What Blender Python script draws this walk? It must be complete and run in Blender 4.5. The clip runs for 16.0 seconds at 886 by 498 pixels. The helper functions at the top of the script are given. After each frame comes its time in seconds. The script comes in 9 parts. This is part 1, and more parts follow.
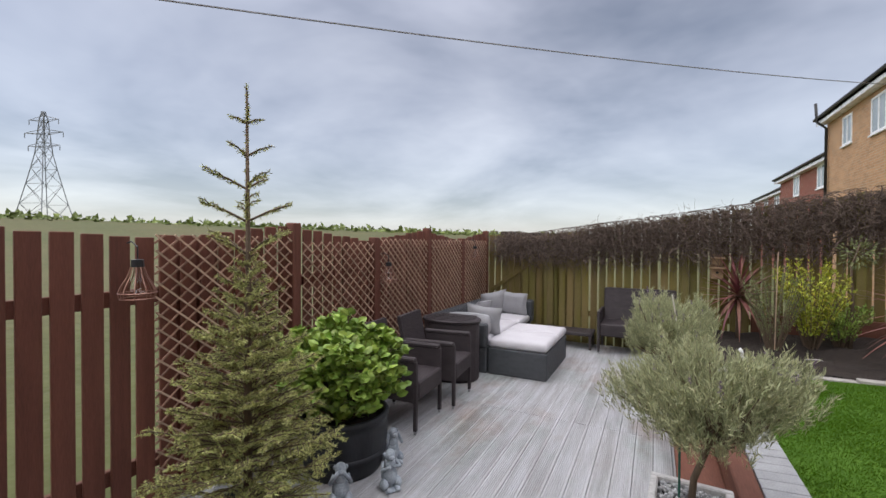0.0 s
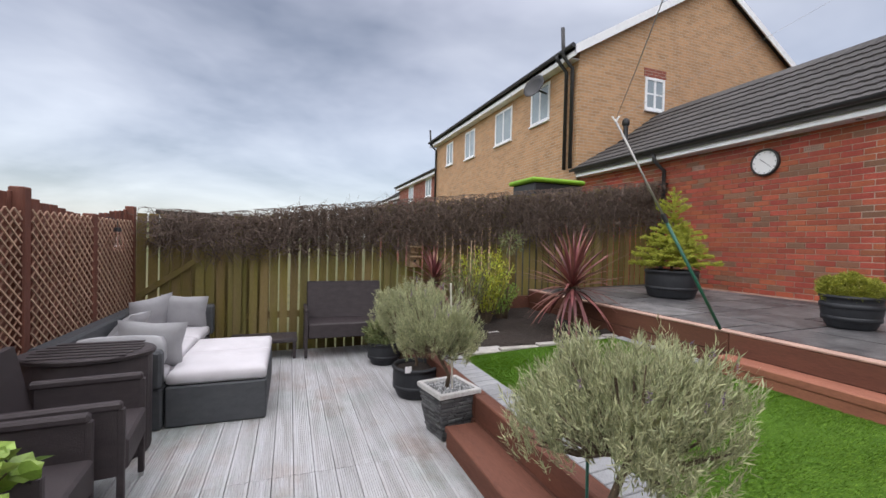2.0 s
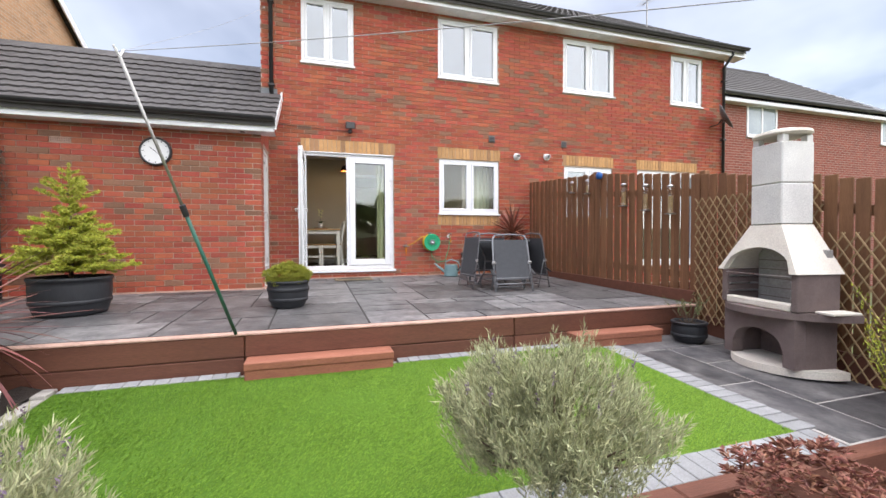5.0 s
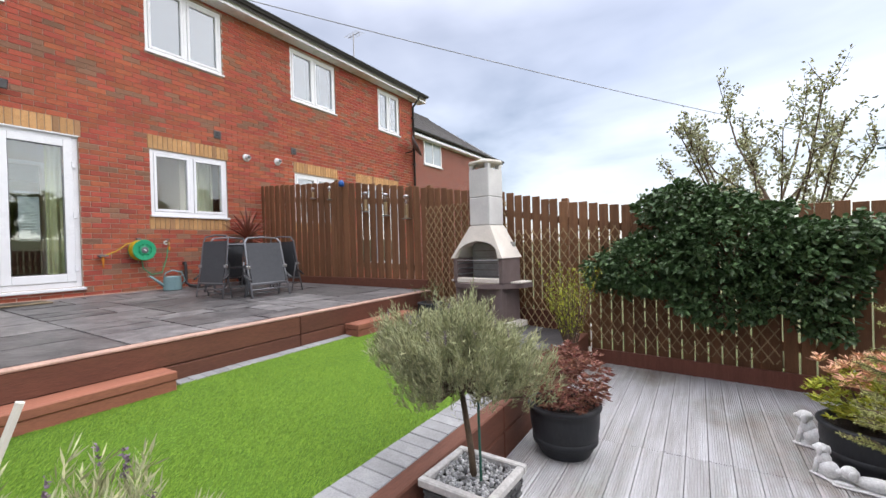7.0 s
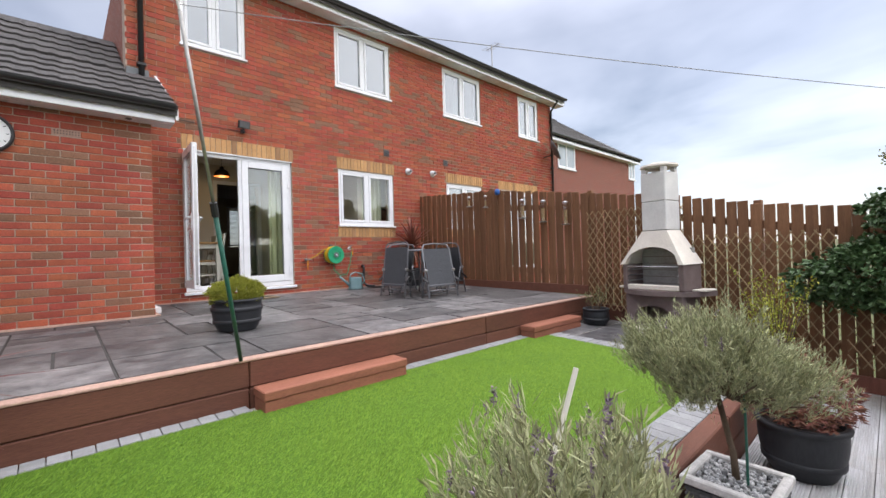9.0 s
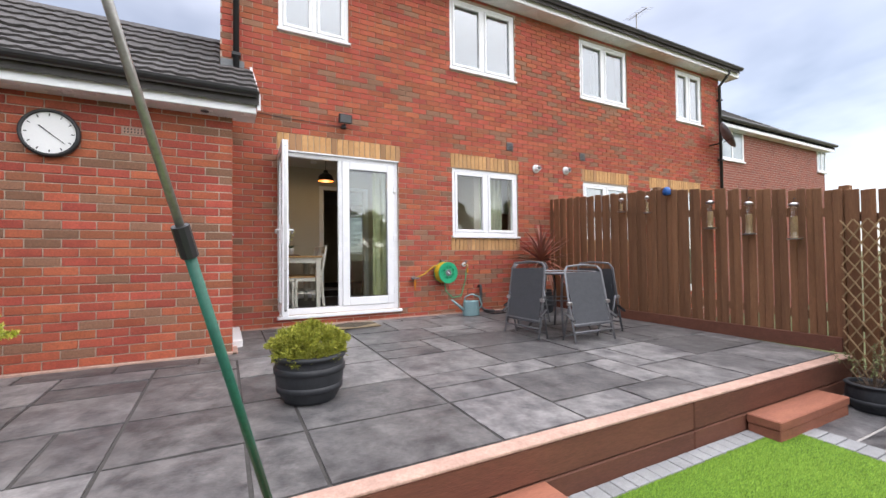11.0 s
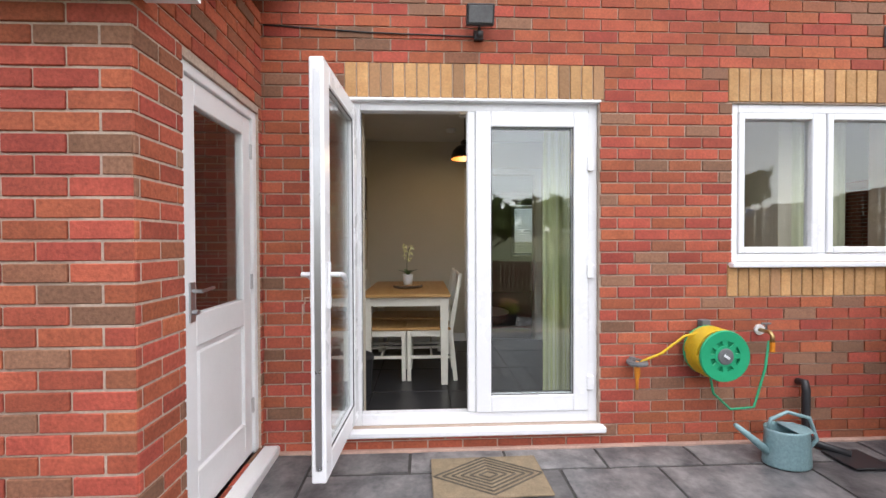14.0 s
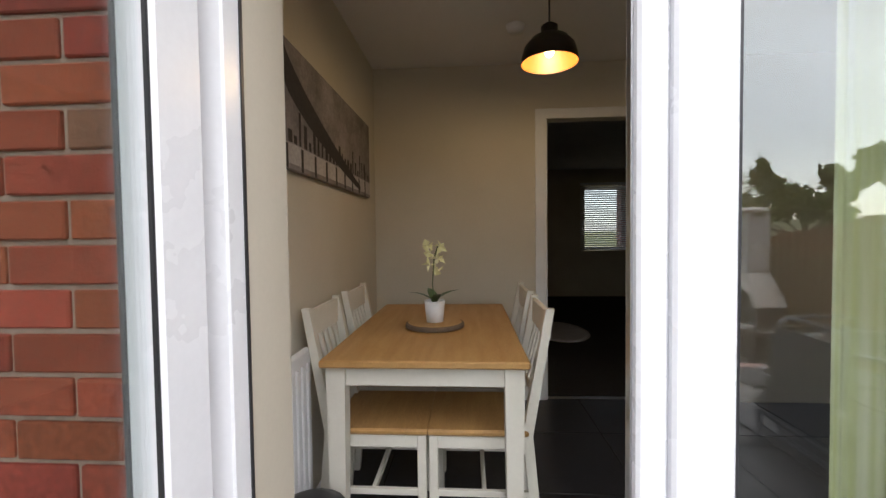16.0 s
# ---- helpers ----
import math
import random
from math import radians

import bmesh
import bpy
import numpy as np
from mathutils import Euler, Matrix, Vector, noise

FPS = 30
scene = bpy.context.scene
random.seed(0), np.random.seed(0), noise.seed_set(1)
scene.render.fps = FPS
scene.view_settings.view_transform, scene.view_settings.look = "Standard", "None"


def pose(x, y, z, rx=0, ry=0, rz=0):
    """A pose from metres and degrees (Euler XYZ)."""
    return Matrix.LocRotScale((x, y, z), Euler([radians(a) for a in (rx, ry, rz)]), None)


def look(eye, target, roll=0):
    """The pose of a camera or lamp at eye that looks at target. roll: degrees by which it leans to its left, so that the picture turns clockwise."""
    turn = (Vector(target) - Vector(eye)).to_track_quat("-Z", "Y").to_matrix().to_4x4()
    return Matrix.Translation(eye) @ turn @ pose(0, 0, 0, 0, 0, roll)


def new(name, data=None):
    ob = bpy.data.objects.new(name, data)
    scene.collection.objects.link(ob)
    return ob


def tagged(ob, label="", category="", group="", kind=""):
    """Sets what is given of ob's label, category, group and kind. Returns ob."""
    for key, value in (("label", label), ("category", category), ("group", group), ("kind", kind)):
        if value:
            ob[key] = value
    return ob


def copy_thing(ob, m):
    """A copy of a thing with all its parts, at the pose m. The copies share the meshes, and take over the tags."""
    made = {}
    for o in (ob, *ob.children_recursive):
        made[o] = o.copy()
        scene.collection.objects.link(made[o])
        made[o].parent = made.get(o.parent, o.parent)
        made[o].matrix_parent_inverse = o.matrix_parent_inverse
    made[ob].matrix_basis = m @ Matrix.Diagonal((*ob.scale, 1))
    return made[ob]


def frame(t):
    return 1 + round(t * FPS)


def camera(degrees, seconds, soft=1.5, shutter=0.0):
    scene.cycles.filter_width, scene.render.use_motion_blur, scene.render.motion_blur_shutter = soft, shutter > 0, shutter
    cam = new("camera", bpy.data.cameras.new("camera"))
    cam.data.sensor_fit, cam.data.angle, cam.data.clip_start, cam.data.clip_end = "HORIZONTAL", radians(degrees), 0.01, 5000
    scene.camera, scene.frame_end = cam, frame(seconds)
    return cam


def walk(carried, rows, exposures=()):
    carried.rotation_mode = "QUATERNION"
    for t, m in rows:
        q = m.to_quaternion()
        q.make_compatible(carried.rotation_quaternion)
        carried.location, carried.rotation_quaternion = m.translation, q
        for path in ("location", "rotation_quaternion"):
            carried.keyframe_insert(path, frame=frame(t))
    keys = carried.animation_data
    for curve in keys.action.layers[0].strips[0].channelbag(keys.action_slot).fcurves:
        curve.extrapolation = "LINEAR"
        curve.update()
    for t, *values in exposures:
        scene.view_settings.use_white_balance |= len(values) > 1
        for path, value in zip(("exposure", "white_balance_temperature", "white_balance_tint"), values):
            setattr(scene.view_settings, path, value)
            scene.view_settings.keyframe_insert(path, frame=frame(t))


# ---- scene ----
cam = camera(93.7, 16.0)
PATH = [
    (0, (0.334, 0.421, 1.581), (-0.575, 2.201, 1.551), 0.3),
    (0.5, (0.093, 0.594, 1.49), (-0.594, 2.472, 1.452), 1.0),
    (1, (-0.229, 0.816, 1.458), (-0.49, 2.799, 1.438), 1.7),
    (1.5, (-0.441, 1.127, 1.434), (-0.225, 3.115, 1.418), 1.3),
    (2, (-0.591, 1.498, 1.46), (0.103, 3.373, 1.43), 1.4),
    (2.5, (-0.688, 1.947, 1.426), (0.457, 3.587, 1.395), 1.3),
    (3, (-0.7, 2.317, 1.403), (0.833, 3.601, 1.369), 1.2),
    (3.5, (-0.695, 2.681, 1.425), (1.126, 3.507, 1.391), 1.0),
    (4, (-0.768, 2.979, 1.447), (1.203, 3.313, 1.408), 0.6),
    (4.5, (-0.793, 3.261, 1.492), (1.2, 3.102, 1.44), 0.1),
    (5, (-0.733, 3.475, 1.523), (1.177, 2.883, 1.477), -0.2),
    (5.2, (-0.703, 3.567, 1.539), (1.151, 2.817, 1.492), -0.2),
    (7.3, (-0.355, 4.493, 1.38), (0.635, 2.755, 1.365), -2.2),
    (7.5, (-0.34, 4.591, 1.386), (0.642, 2.848, 1.367), -2.4),
    (8, (-0.321, 4.833, 1.41), (0.767, 3.155, 1.389), -2.4),
    (8.5, (-0.228, 4.971, 1.433), (1.061, 3.443, 1.429), -2.2),
    (9, (-0.024, 5.002, 1.443), (1.446, 3.645, 1.463), -1.7),
    (9.5, (0.258, 4.862, 1.46), (1.855, 3.659, 1.497), -1.2),
    (9.7, (0.394, 4.78, 1.475), (2.028, 3.628, 1.514), -0.9),
    (11.8, (2.173, 3.88, 1.782), (4.014, 3.101, 1.818), -0.2),
    (12, (2.399, 3.775, 1.791), (4.262, 3.047, 1.823), 0.1),
    (12.5, (2.973, 3.567, 1.832), (4.884, 2.978, 1.878), -0.2),
    (13, (3.497, 3.407, 1.947), (5.459, 3.021, 1.985), -0.7),
    (13.5, (3.888, 3.326, 2.112), (5.874, 3.088, 2.094), -0.5),
    (14, (4.3, 3.186, 2.162), (6.298, 3.097, 2.134), -0.2),
    (14.5, (4.804, 3.17, 2.168), (6.803, 3.165, 2.128), -0.6),
    (15, (5.371, 3.19, 2.218), (7.369, 3.237, 2.148), -0.5),
    (15.5, (5.878, 3.15, 2.194), (7.875, 3.246, 2.125), -0.8),
    (16, (6.295, 3.178, 2.18), (8.29, 3.304, 2.112), -0.7),
]
walk(cam, [(t, look(eye, target, roll)) for t, eye, target, roll in PATH],
     [(0, 0.42), (2.5, 0.62), (3.5, 0.8), (5, 1.2), (7.5, 0.9), (9.5, 0.9), (12, 1.25), (13.5, 1.28), (14.5, 1.02), (15.2, 0.95), (16, 1.35)])

# ---- world and light: a bright overcast sky with heavy broken cloud ----
world = bpy.data.worlds.new("overcast_sky")
scene.world = world
world.use_nodes = True
wn, wl = world.node_tree.nodes, world.node_tree.links
SUN_EL, SUN_AZ = 52.0, 228.0
sky = wn.new("ShaderNodeTexSky")
sky.sky_type, sky.sun_disc = "NISHITA", False
sky.sun_elevation, sky.sun_rotation = radians(SUN_EL), radians(SUN_AZ)
coord = wn.new("ShaderNodeTexCoord")
sep = wn.new("ShaderNodeSeparateXYZ")
wl.new(coord.outputs["Generated"], sep.inputs[0])


def wmath(op, a, b=None, clamp=False):
    n = wn.new("ShaderNodeMath")
    n.operation, n.use_clamp = op, clamp
    for k, v in enumerate((a, b)):
        if v is None:
            continue
        if isinstance(v, (int, float)):
            n.inputs[k].default_value = v
        else:
            wl.new(v, n.inputs[k])
    return n.outputs[0]


up = wmath("MAXIMUM", sep.outputs["Z"], 0.0)
den = wmath("ADD", up, 0.16)
comb = wn.new("ShaderNodeCombineXYZ")
wl.new(wmath("DIVIDE", sep.outputs["X"], den), comb.inputs[0])
wl.new(wmath("DIVIDE", sep.outputs["Y"], den), comb.inputs[1])
comb.inputs[2].default_value = 3.7


def wnoise(scale, detail, rough, dist):
    n = wn.new("ShaderNodeTexNoise")
    n.inputs["Scale"].default_value, n.inputs["Detail"].default_value = scale, detail
    n.inputs["Roughness"].default_value, n.inputs["Distortion"].default_value = rough, dist
    wl.new(comb.outputs[0], n.inputs["Vector"])
    return n.outputs["Fac"]


cloud = wmath("ADD", wmath("MULTIPLY", wnoise(0.5, 5, 0.52, 0.5), 0.82), wmath("MULTIPLY", wnoise(1.8, 4, 0.55, 0.3), 0.18))
ramp = wn.new("ShaderNodeValToRGB")
wl.new(cloud, ramp.inputs[0])
els = ramp.color_ramp.elements
els[0].position, els[0].color = 0.38, (0.20, 0.196, 0.22, 1)
els[1].position, els[1].color = 0.66, (0.66, 0.652, 0.685, 1)
mid = els.new(0.50)
mid.color = (0.41, 0.403, 0.442, 1)
mixh = wn.new("ShaderNodeMixRGB")
mixh.inputs["Color2"].default_value = (0.70, 0.692, 0.722, 1)
wl.new(ramp.outputs[0], mixh.inputs["Color1"])
band = wmath("MULTIPLY", wmath("SUBTRACT", 1.0, wmath("MULTIPLY", up, 5.5), True), 0.52)
wl.new(band, mixh.inputs["Fac"])
clouds = wn.new("ShaderNodeBackground")
wl.new(wmath("ADD", 0.62, wmath("MULTIPLY", wmath("MAXIMUM", wmath("SUBTRACT", up, 0.45), 0.0), 4.9)), clouds.inputs["Strength"])
wl.new(mixh.outputs[0], clouds.inputs["Color"])
clear = wn.new("ShaderNodeBackground")
clear.inputs["Strength"].default_value = 0.05
wl.new(sky.outputs[0], clear.inputs["Color"])
both = wn.new("ShaderNodeAddShader")
wl.new(clouds.outputs[0], both.inputs[0])
wl.new(clear.outputs[0], both.inputs[1])
wl.new(both.outputs[0], wn["World Output"].inputs["Surface"])

sun_data = bpy.data.lights.new("sun", "SUN")
sun_data.energy, sun_data.angle, sun_data.color = 1.5, radians(130), (1.0, 0.94, 0.86)
sun = new("sun", sun_data)
sun.matrix_world = look((0, 0, 30), (13.5, 12, 6.8))

# ---- materials ----


def material(name, c1, c2, scale=6.0, rough=0.7, metal=0.0, bump=0.25, fine=70.0, rand=0.0, island=False,
             stretch=(1, 1, 1), third=None, spread=0.0, spec=0.4, depth=0.004, hue=0.0, ridge=None, grit=0.2):
    """A node material: two base colours mixed by a broad noise, a fine grain, relief, and a value that varies from piece to piece."""
    m = bpy.data.materials.new(name)
    m.use_nodes = True
    nt, ln = m.node_tree.nodes, m.node_tree.links
    bsdf = nt["Principled BSDF"]
    bsdf.inputs["Roughness"].default_value, bsdf.inputs["Metallic"].default_value = rough, metal
    bsdf.inputs["Specular IOR Level"].default_value = spec
    tc = nt.new("ShaderNodeTexCoord")
    if island:
        rnd = nt.new("ShaderNodeNewGeometry").outputs["Random Per Island"]
    else:
        rnd = nt.new("ShaderNodeObjectInfo").outputs["Random"]
    shift = nt.new("ShaderNodeVectorMath")
    shift.operation = "MULTIPLY_ADD"
    cx = nt.new("ShaderNodeCombineXYZ")
    for k in range(3):
        ln.new(rnd, cx.inputs[k])
    ln.new(cx.outputs[0], shift.inputs[0])
    shift.inputs[1].default_value = (31, 17, 23)
    ln.new(tc.outputs["Object"], shift.inputs[2])
    mp = nt.new("ShaderNodeMapping")
    mp.inputs["Scale"].default_value = stretch
    ln.new(shift.outputs[0], mp.inputs["Vector"])

    def noise_of(s, d=5.0):
        n = nt.new("ShaderNodeTexNoise")
        n.inputs["Scale"].default_value, n.inputs["Detail"].default_value, n.inputs["Roughness"].default_value = s, d, 0.62
        ln.new(mp.outputs[0], n.inputs["Vector"])
        return n.outputs["Fac"]

    def ramp_of(src, pairs):
        r = nt.new("ShaderNodeValToRGB")
        ln.new(src, r.inputs[0])
        e = r.color_ramp.elements
        e[0].position, e[0].color = pairs[0][0], (*pairs[0][1], 1)
        e[1].position, e[1].color = pairs[-1][0], (*pairs[-1][1], 1)
        for p, c in pairs[1:-1]:
            e.new(p).color = (*c, 1)
        return r.outputs[0]

    broad, grain = noise_of(scale), noise_of(fine, 4.0)
    col = ramp_of(broad, [(0.32, c1), (0.68, c2)])
    if third:
        pick = nt.new("ShaderNodeMixRGB")
        ln.new(ramp_of(rnd, [(third[1] - 0.02, (0, 0, 0)), (third[1] + 0.02, (1, 1, 1))]), pick.inputs["Fac"])
        ln.new(col, pick.inputs["Color1"])
        pick.inputs["Color2"].default_value = (*third[0], 1)
        col = pick.outputs[0]
    g = nt.new("ShaderNodeMixRGB")
    g.blend_type = "MULTIPLY"
    g.inputs["Fac"].default_value = 1.0
    ln.new(col, g.inputs["Color1"])
    ln.new(ramp_of(grain, [(0.3, (1 - grit,) * 3), (0.7, (1 + grit * 0.6,) * 3)]), g.inputs["Color2"])
    col = g.outputs[0]
    if rand:
        h = nt.new("ShaderNodeHueSaturation")
        mr = nt.new("ShaderNodeMapRange")
        mr.inputs["To Min"].default_value, mr.inputs["To Max"].default_value = 1 - rand, 1 + rand
        wob = nt.new("ShaderNodeMath")
        wob.operation = "FRACT"
        mul = nt.new("ShaderNodeMath")
        mul.operation = "MULTIPLY"
        mul.inputs[1].default_value = 7.31
        ln.new(rnd, mul.inputs[0])
        ln.new(mul.outputs[0], wob.inputs[0])
        ln.new(wob.outputs[0], mr.inputs["Value"])
        ln.new(mr.outputs[0], h.inputs["Value"])
        if hue:
            mh = nt.new("ShaderNodeMapRange")
            mh.inputs["To Min"].default_value, mh.inputs["To Max"].default_value = 0.5 - hue, 0.5 + hue
            ln.new(rnd, mh.inputs["Value"])
            ln.new(mh.outputs[0], h.inputs["Hue"])
        ln.new(col, h.inputs["Color"])
        col = h.outputs[0]
    ln.new(col, bsdf.inputs["Base Color"])
    if bump:
        bp = nt.new("ShaderNodeBump")
        bp.inputs["Strength"].default_value, bp.inputs["Distance"].default_value = bump, depth
        ln.new(grain if ridge is None else noise_of(ridge, 6.0), bp.inputs["Height"])
        ln.new(bp.outputs[0], bsdf.inputs["Normal"])
    rr = nt.new("ShaderNodeMapRange")
    rr.inputs["To Min"].default_value, rr.inputs["To Max"].default_value = max(0.03, rough - 0.08), min(1, rough + 0.08)
    ln.new(broad, rr.inputs["Value"])
    ln.new(rr.outputs[0], bsdf.inputs["Roughness"])
    return m


def courses(name, c1, c2, mortar, bw=0.225, bh=0.075):
    """Brickwork of a far wall: courses with recessed joints."""
    m = material(name, c1, c2, 3, 0.85, bump=0)
    nt, ln = m.node_tree.nodes, m.node_tree.links
    bsdf = nt["Principled BSDF"]
    old = bsdf.inputs["Base Color"].links[0].from_socket
    tc = nt.new("ShaderNodeTexCoord")
    sp = nt.new("ShaderNodeSeparateXYZ")
    ln.new(tc.outputs["Object"], sp.inputs[0])
    ad = nt.new("ShaderNodeMath")
    ad.operation = "ADD"
    ln.new(sp.outputs["X"], ad.inputs[0])
    ln.new(sp.outputs["Y"], ad.inputs[1])
    cb = nt.new("ShaderNodeCombineXYZ")
    ln.new(ad.outputs[0], cb.inputs[0])
    ln.new(sp.outputs["Z"], cb.inputs[1])
    br = nt.new("ShaderNodeTexBrick")
    br.inputs["Scale"].default_value = 1.0
    br.inputs["Brick Width"].default_value, br.inputs["Row Height"].default_value = bw, bh
    br.inputs["Mortar Size"].default_value, br.inputs["Mortar Smooth"].default_value = 0.006, 0.3
    br.inputs["Bias"].default_value = -0.2
    br.inputs["Mortar"].default_value = (*mortar, 1)
    ln.new(cb.outputs[0], br.inputs["Vector"])
    ln.new(old, br.inputs["Color1"])
    dk = nt.new("ShaderNodeMixRGB")
    dk.blend_type = "MULTIPLY"
    dk.inputs["Fac"].default_value = 1
    dk.inputs["Color2"].default_value = (0.72, 0.74, 0.76, 1)
    ln.new(old, dk.inputs["Color1"])
    ln.new(dk.outputs[0], br.inputs["Color2"])
    ln.new(br.outputs["Color"], bsdf.inputs["Base Color"])
    bp = nt.new("ShaderNodeBump")
    bp.inputs["Strength"].default_value, bp.inputs["Distance"].default_value = 0.6, 0.006
    bp.invert = True
    ln.new(br.outputs["Fac"], bp.inputs["Height"])
    ln.new(bp.outputs[0], bsdf.inputs["Normal"])
    return m


def glass(name, tint=(0.95, 0.97, 0.965), clear=0.75):
    """A double-glazed pane: mostly clear, with a real mirror reflection that grows at a grazing angle."""
    m = bpy.data.materials.new(name)
    m.use_nodes = True
    nt, ln = m.node_tree.nodes, m.node_tree.links
    nt.remove(nt["Principled BSDF"])
    tr, gl, mx = nt.new("ShaderNodeBsdfTransparent"), nt.new("ShaderNodeBsdfGlossy"), nt.new("ShaderNodeMixShader")
    tr.inputs["Color"].default_value = (*tint, 1)
    gl.inputs["Roughness"].default_value = 0.012
    gl.inputs["Color"].default_value = (1, 1, 1, 1)
    # Schlick's rule on the facing angle, the same from both sides of a pane
    fr = nt.new("ShaderNodeLayerWeight")
    fr.inputs["Blend"].default_value = 0.5
    pw, sc = nt.new("ShaderNodeMath"), nt.new("ShaderNodeMath")
    pw.operation, sc.operation = "POWER", "MULTIPLY_ADD"
    pw.inputs[1].default_value = 4.0
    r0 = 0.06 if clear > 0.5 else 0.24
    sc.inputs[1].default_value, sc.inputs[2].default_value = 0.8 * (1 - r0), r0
    ln.new(fr.outputs["Facing"], pw.inputs[0])
    ln.new(pw.outputs[0], sc.inputs[0])
    ln.new(sc.outputs[0], mx.inputs["Fac"])
    ln.new(tr.outputs[0], mx.inputs[1])
    ln.new(gl.outputs[0], mx.inputs[2])
    ln.new(mx.outputs[0], nt["Material Output"].inputs["Surface"])
    return m


def glow(name, colour, strength):
    m = bpy.data.materials.new(name)
    m.use_nodes = True
    b = m.node_tree.nodes["Principled BSDF"]
    b.inputs["Base Color"].default_value = (*colour, 1)
    b.inputs["Emission Color"].default_value, b.inputs["Emission Strength"].default_value = (*colour, 1), strength
    return m


def weather(mat, tint, scale, lo=0.5, hi=0.66, stretch=(1, 1, 1), fine=None):
    """Stains that run on from piece to piece, laid over a material's colour."""
    nt, ln = mat.node_tree.nodes, mat.node_tree.links
    base = nt["Principled BSDF"].inputs["Base Color"]
    old = base.links[0].from_socket
    geo, mp, nz = nt.new("ShaderNodeNewGeometry"), nt.new("ShaderNodeMapping"), nt.new("ShaderNodeTexNoise")
    mp.inputs["Scale"].default_value = stretch
    ln.new(geo.outputs["Position"], mp.inputs["Vector"])
    ln.new(mp.outputs[0], nz.inputs["Vector"])
    nz.inputs["Scale"].default_value, nz.inputs["Detail"].default_value, nz.inputs["Roughness"].default_value = scale, 6, 0.65
    rp, mx = nt.new("ShaderNodeValToRGB"), nt.new("ShaderNodeMixRGB")
    rp.color_ramp.elements[0].position, rp.color_ramp.elements[0].color = lo, (1, 1, 1, 1)
    rp.color_ramp.elements[1].position, rp.color_ramp.elements[1].color = hi, (*tint, 1)
    ln.new(nz.outputs["Fac"], rp.inputs[0])
    mx.blend_type = "MULTIPLY"
    mx.inputs["Fac"].default_value = 1
    ln.new(old, mx.inputs["Color1"])
    ln.new(rp.outputs[0], mx.inputs["Color2"])
    ln.new(mx.outputs[0], base)


RED1, RED2, BROWN = (0.42, 0.106, 0.054), (0.33, 0.080, 0.043), (0.250, 0.113, 0.075)
M_BRICK = material("red_brick", RED1, RED2, 9, 0.86, bump=0.6, fine=70, rand=0.21, third=(BROWN, 0.86), hue=0.012, grit=0.3)
M_BRICKS = material("red_brick_field", RED1, RED2, 9, 0.86, bump=0.6, fine=70, rand=0.21, island=True, third=(BROWN, 0.86), hue=0.012, grit=0.3)
for brick_ in (M_BRICK, M_BRICKS):
    weather(brick_, (0.90, 0.89, 0.89), 0.8, 0.44, 0.66)
M_BUFF = material("buff_brick", (0.57, 0.335, 0.150), (0.47, 0.255, 0.105), 14, 0.85, bump=0.4, rand=0.16, third=((0.36, 0.20, 0.10), 0.9))
M_MORTAR = material("mortar", (0.51, 0.40, 0.32), (0.41, 0.32, 0.26), 12, 0.95, bump=0.4)
M_YELLOW = courses("yellow_brickwork", (0.550, 0.320, 0.168), (0.462, 0.262, 0.137), (0.46, 0.40, 0.31))
M_FARRED = courses("far_red_brickwork", (0.30, 0.085, 0.055), (0.24, 0.07, 0.05), (0.36, 0.29, 0.24))
M_TILE = material("roof_tile", (0.085, 0.078, 0.075), (0.060, 0.056, 0.056), 5, 0.8, bump=0.5, rand=0.14)
M_TILES = material("roof_tile_field", (0.085, 0.078, 0.075), (0.060, 0.056, 0.056), 5, 0.8, bump=0.5, rand=0.14, island=True)
M_UPVC = material("white_upvc", (0.82, 0.83, 0.85), (0.78, 0.79, 0.81), 2, 0.28, bump=0.03, spec=0.5, grit=0.02)
M_PAINT = material("white_gloss_paint", (0.80, 0.80, 0.80), (0.74, 0.74, 0.74), 3, 0.35, bump=0.08, grit=0.02)
M_BLACKPL = material("black_plastic", (0.022, 0.022, 0.024), (0.03, 0.03, 0.032), 6, 0.4, bump=0.05, grit=0.02)
M_BARREL = material("black_barrel_plastic", (0.020, 0.022, 0.026), (0.032, 0.034, 0.038), 9, 0.5, bump=0.15, stretch=(1, 1, 0.3))
M_GREYPL = material("grey_plastic", (0.16, 0.165, 0.17), (0.12, 0.12, 0.125), 8, 0.5)
M_LEAD = material("lead_flashing", (0.20, 0.21, 0.22), (0.15, 0.16, 0.17), 8, 0.55)
M_GLASS = glass("window_glass")
# The dimness of the rooms behind these panes is put into the glass tint.
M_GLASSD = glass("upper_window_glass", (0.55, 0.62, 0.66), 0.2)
M_FENCE = material("red_brown_stained_fence", (0.185, 0.068, 0.044), (0.138, 0.051, 0.034), 3, 0.7, bump=0.5, fine=40, rand=0.14, stretch=(6, 6, 0.5))
M_FENCEB = material("brown_stained_fence", (0.245, 0.118, 0.056), (0.175, 0.083, 0.041), 3, 0.75, bump=0.5, fine=40, rand=0.18, stretch=(6, 6, 0.5))
M_FENCEG = material("algae_green_weathered_fence", (0.165, 0.138, 0.028), (0.20, 0.150, 0.065), 1.6, 0.85, bump=0.5, fine=40, rand=0.20, stretch=(5, 5, 0.6), hue=0.015)
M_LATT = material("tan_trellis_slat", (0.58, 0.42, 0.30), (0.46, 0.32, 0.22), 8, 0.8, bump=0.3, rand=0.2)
# Darker copy of the tan slat: shade on the back layer put into its colour.
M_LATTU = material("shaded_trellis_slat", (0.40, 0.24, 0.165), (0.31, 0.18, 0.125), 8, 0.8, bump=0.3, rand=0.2)
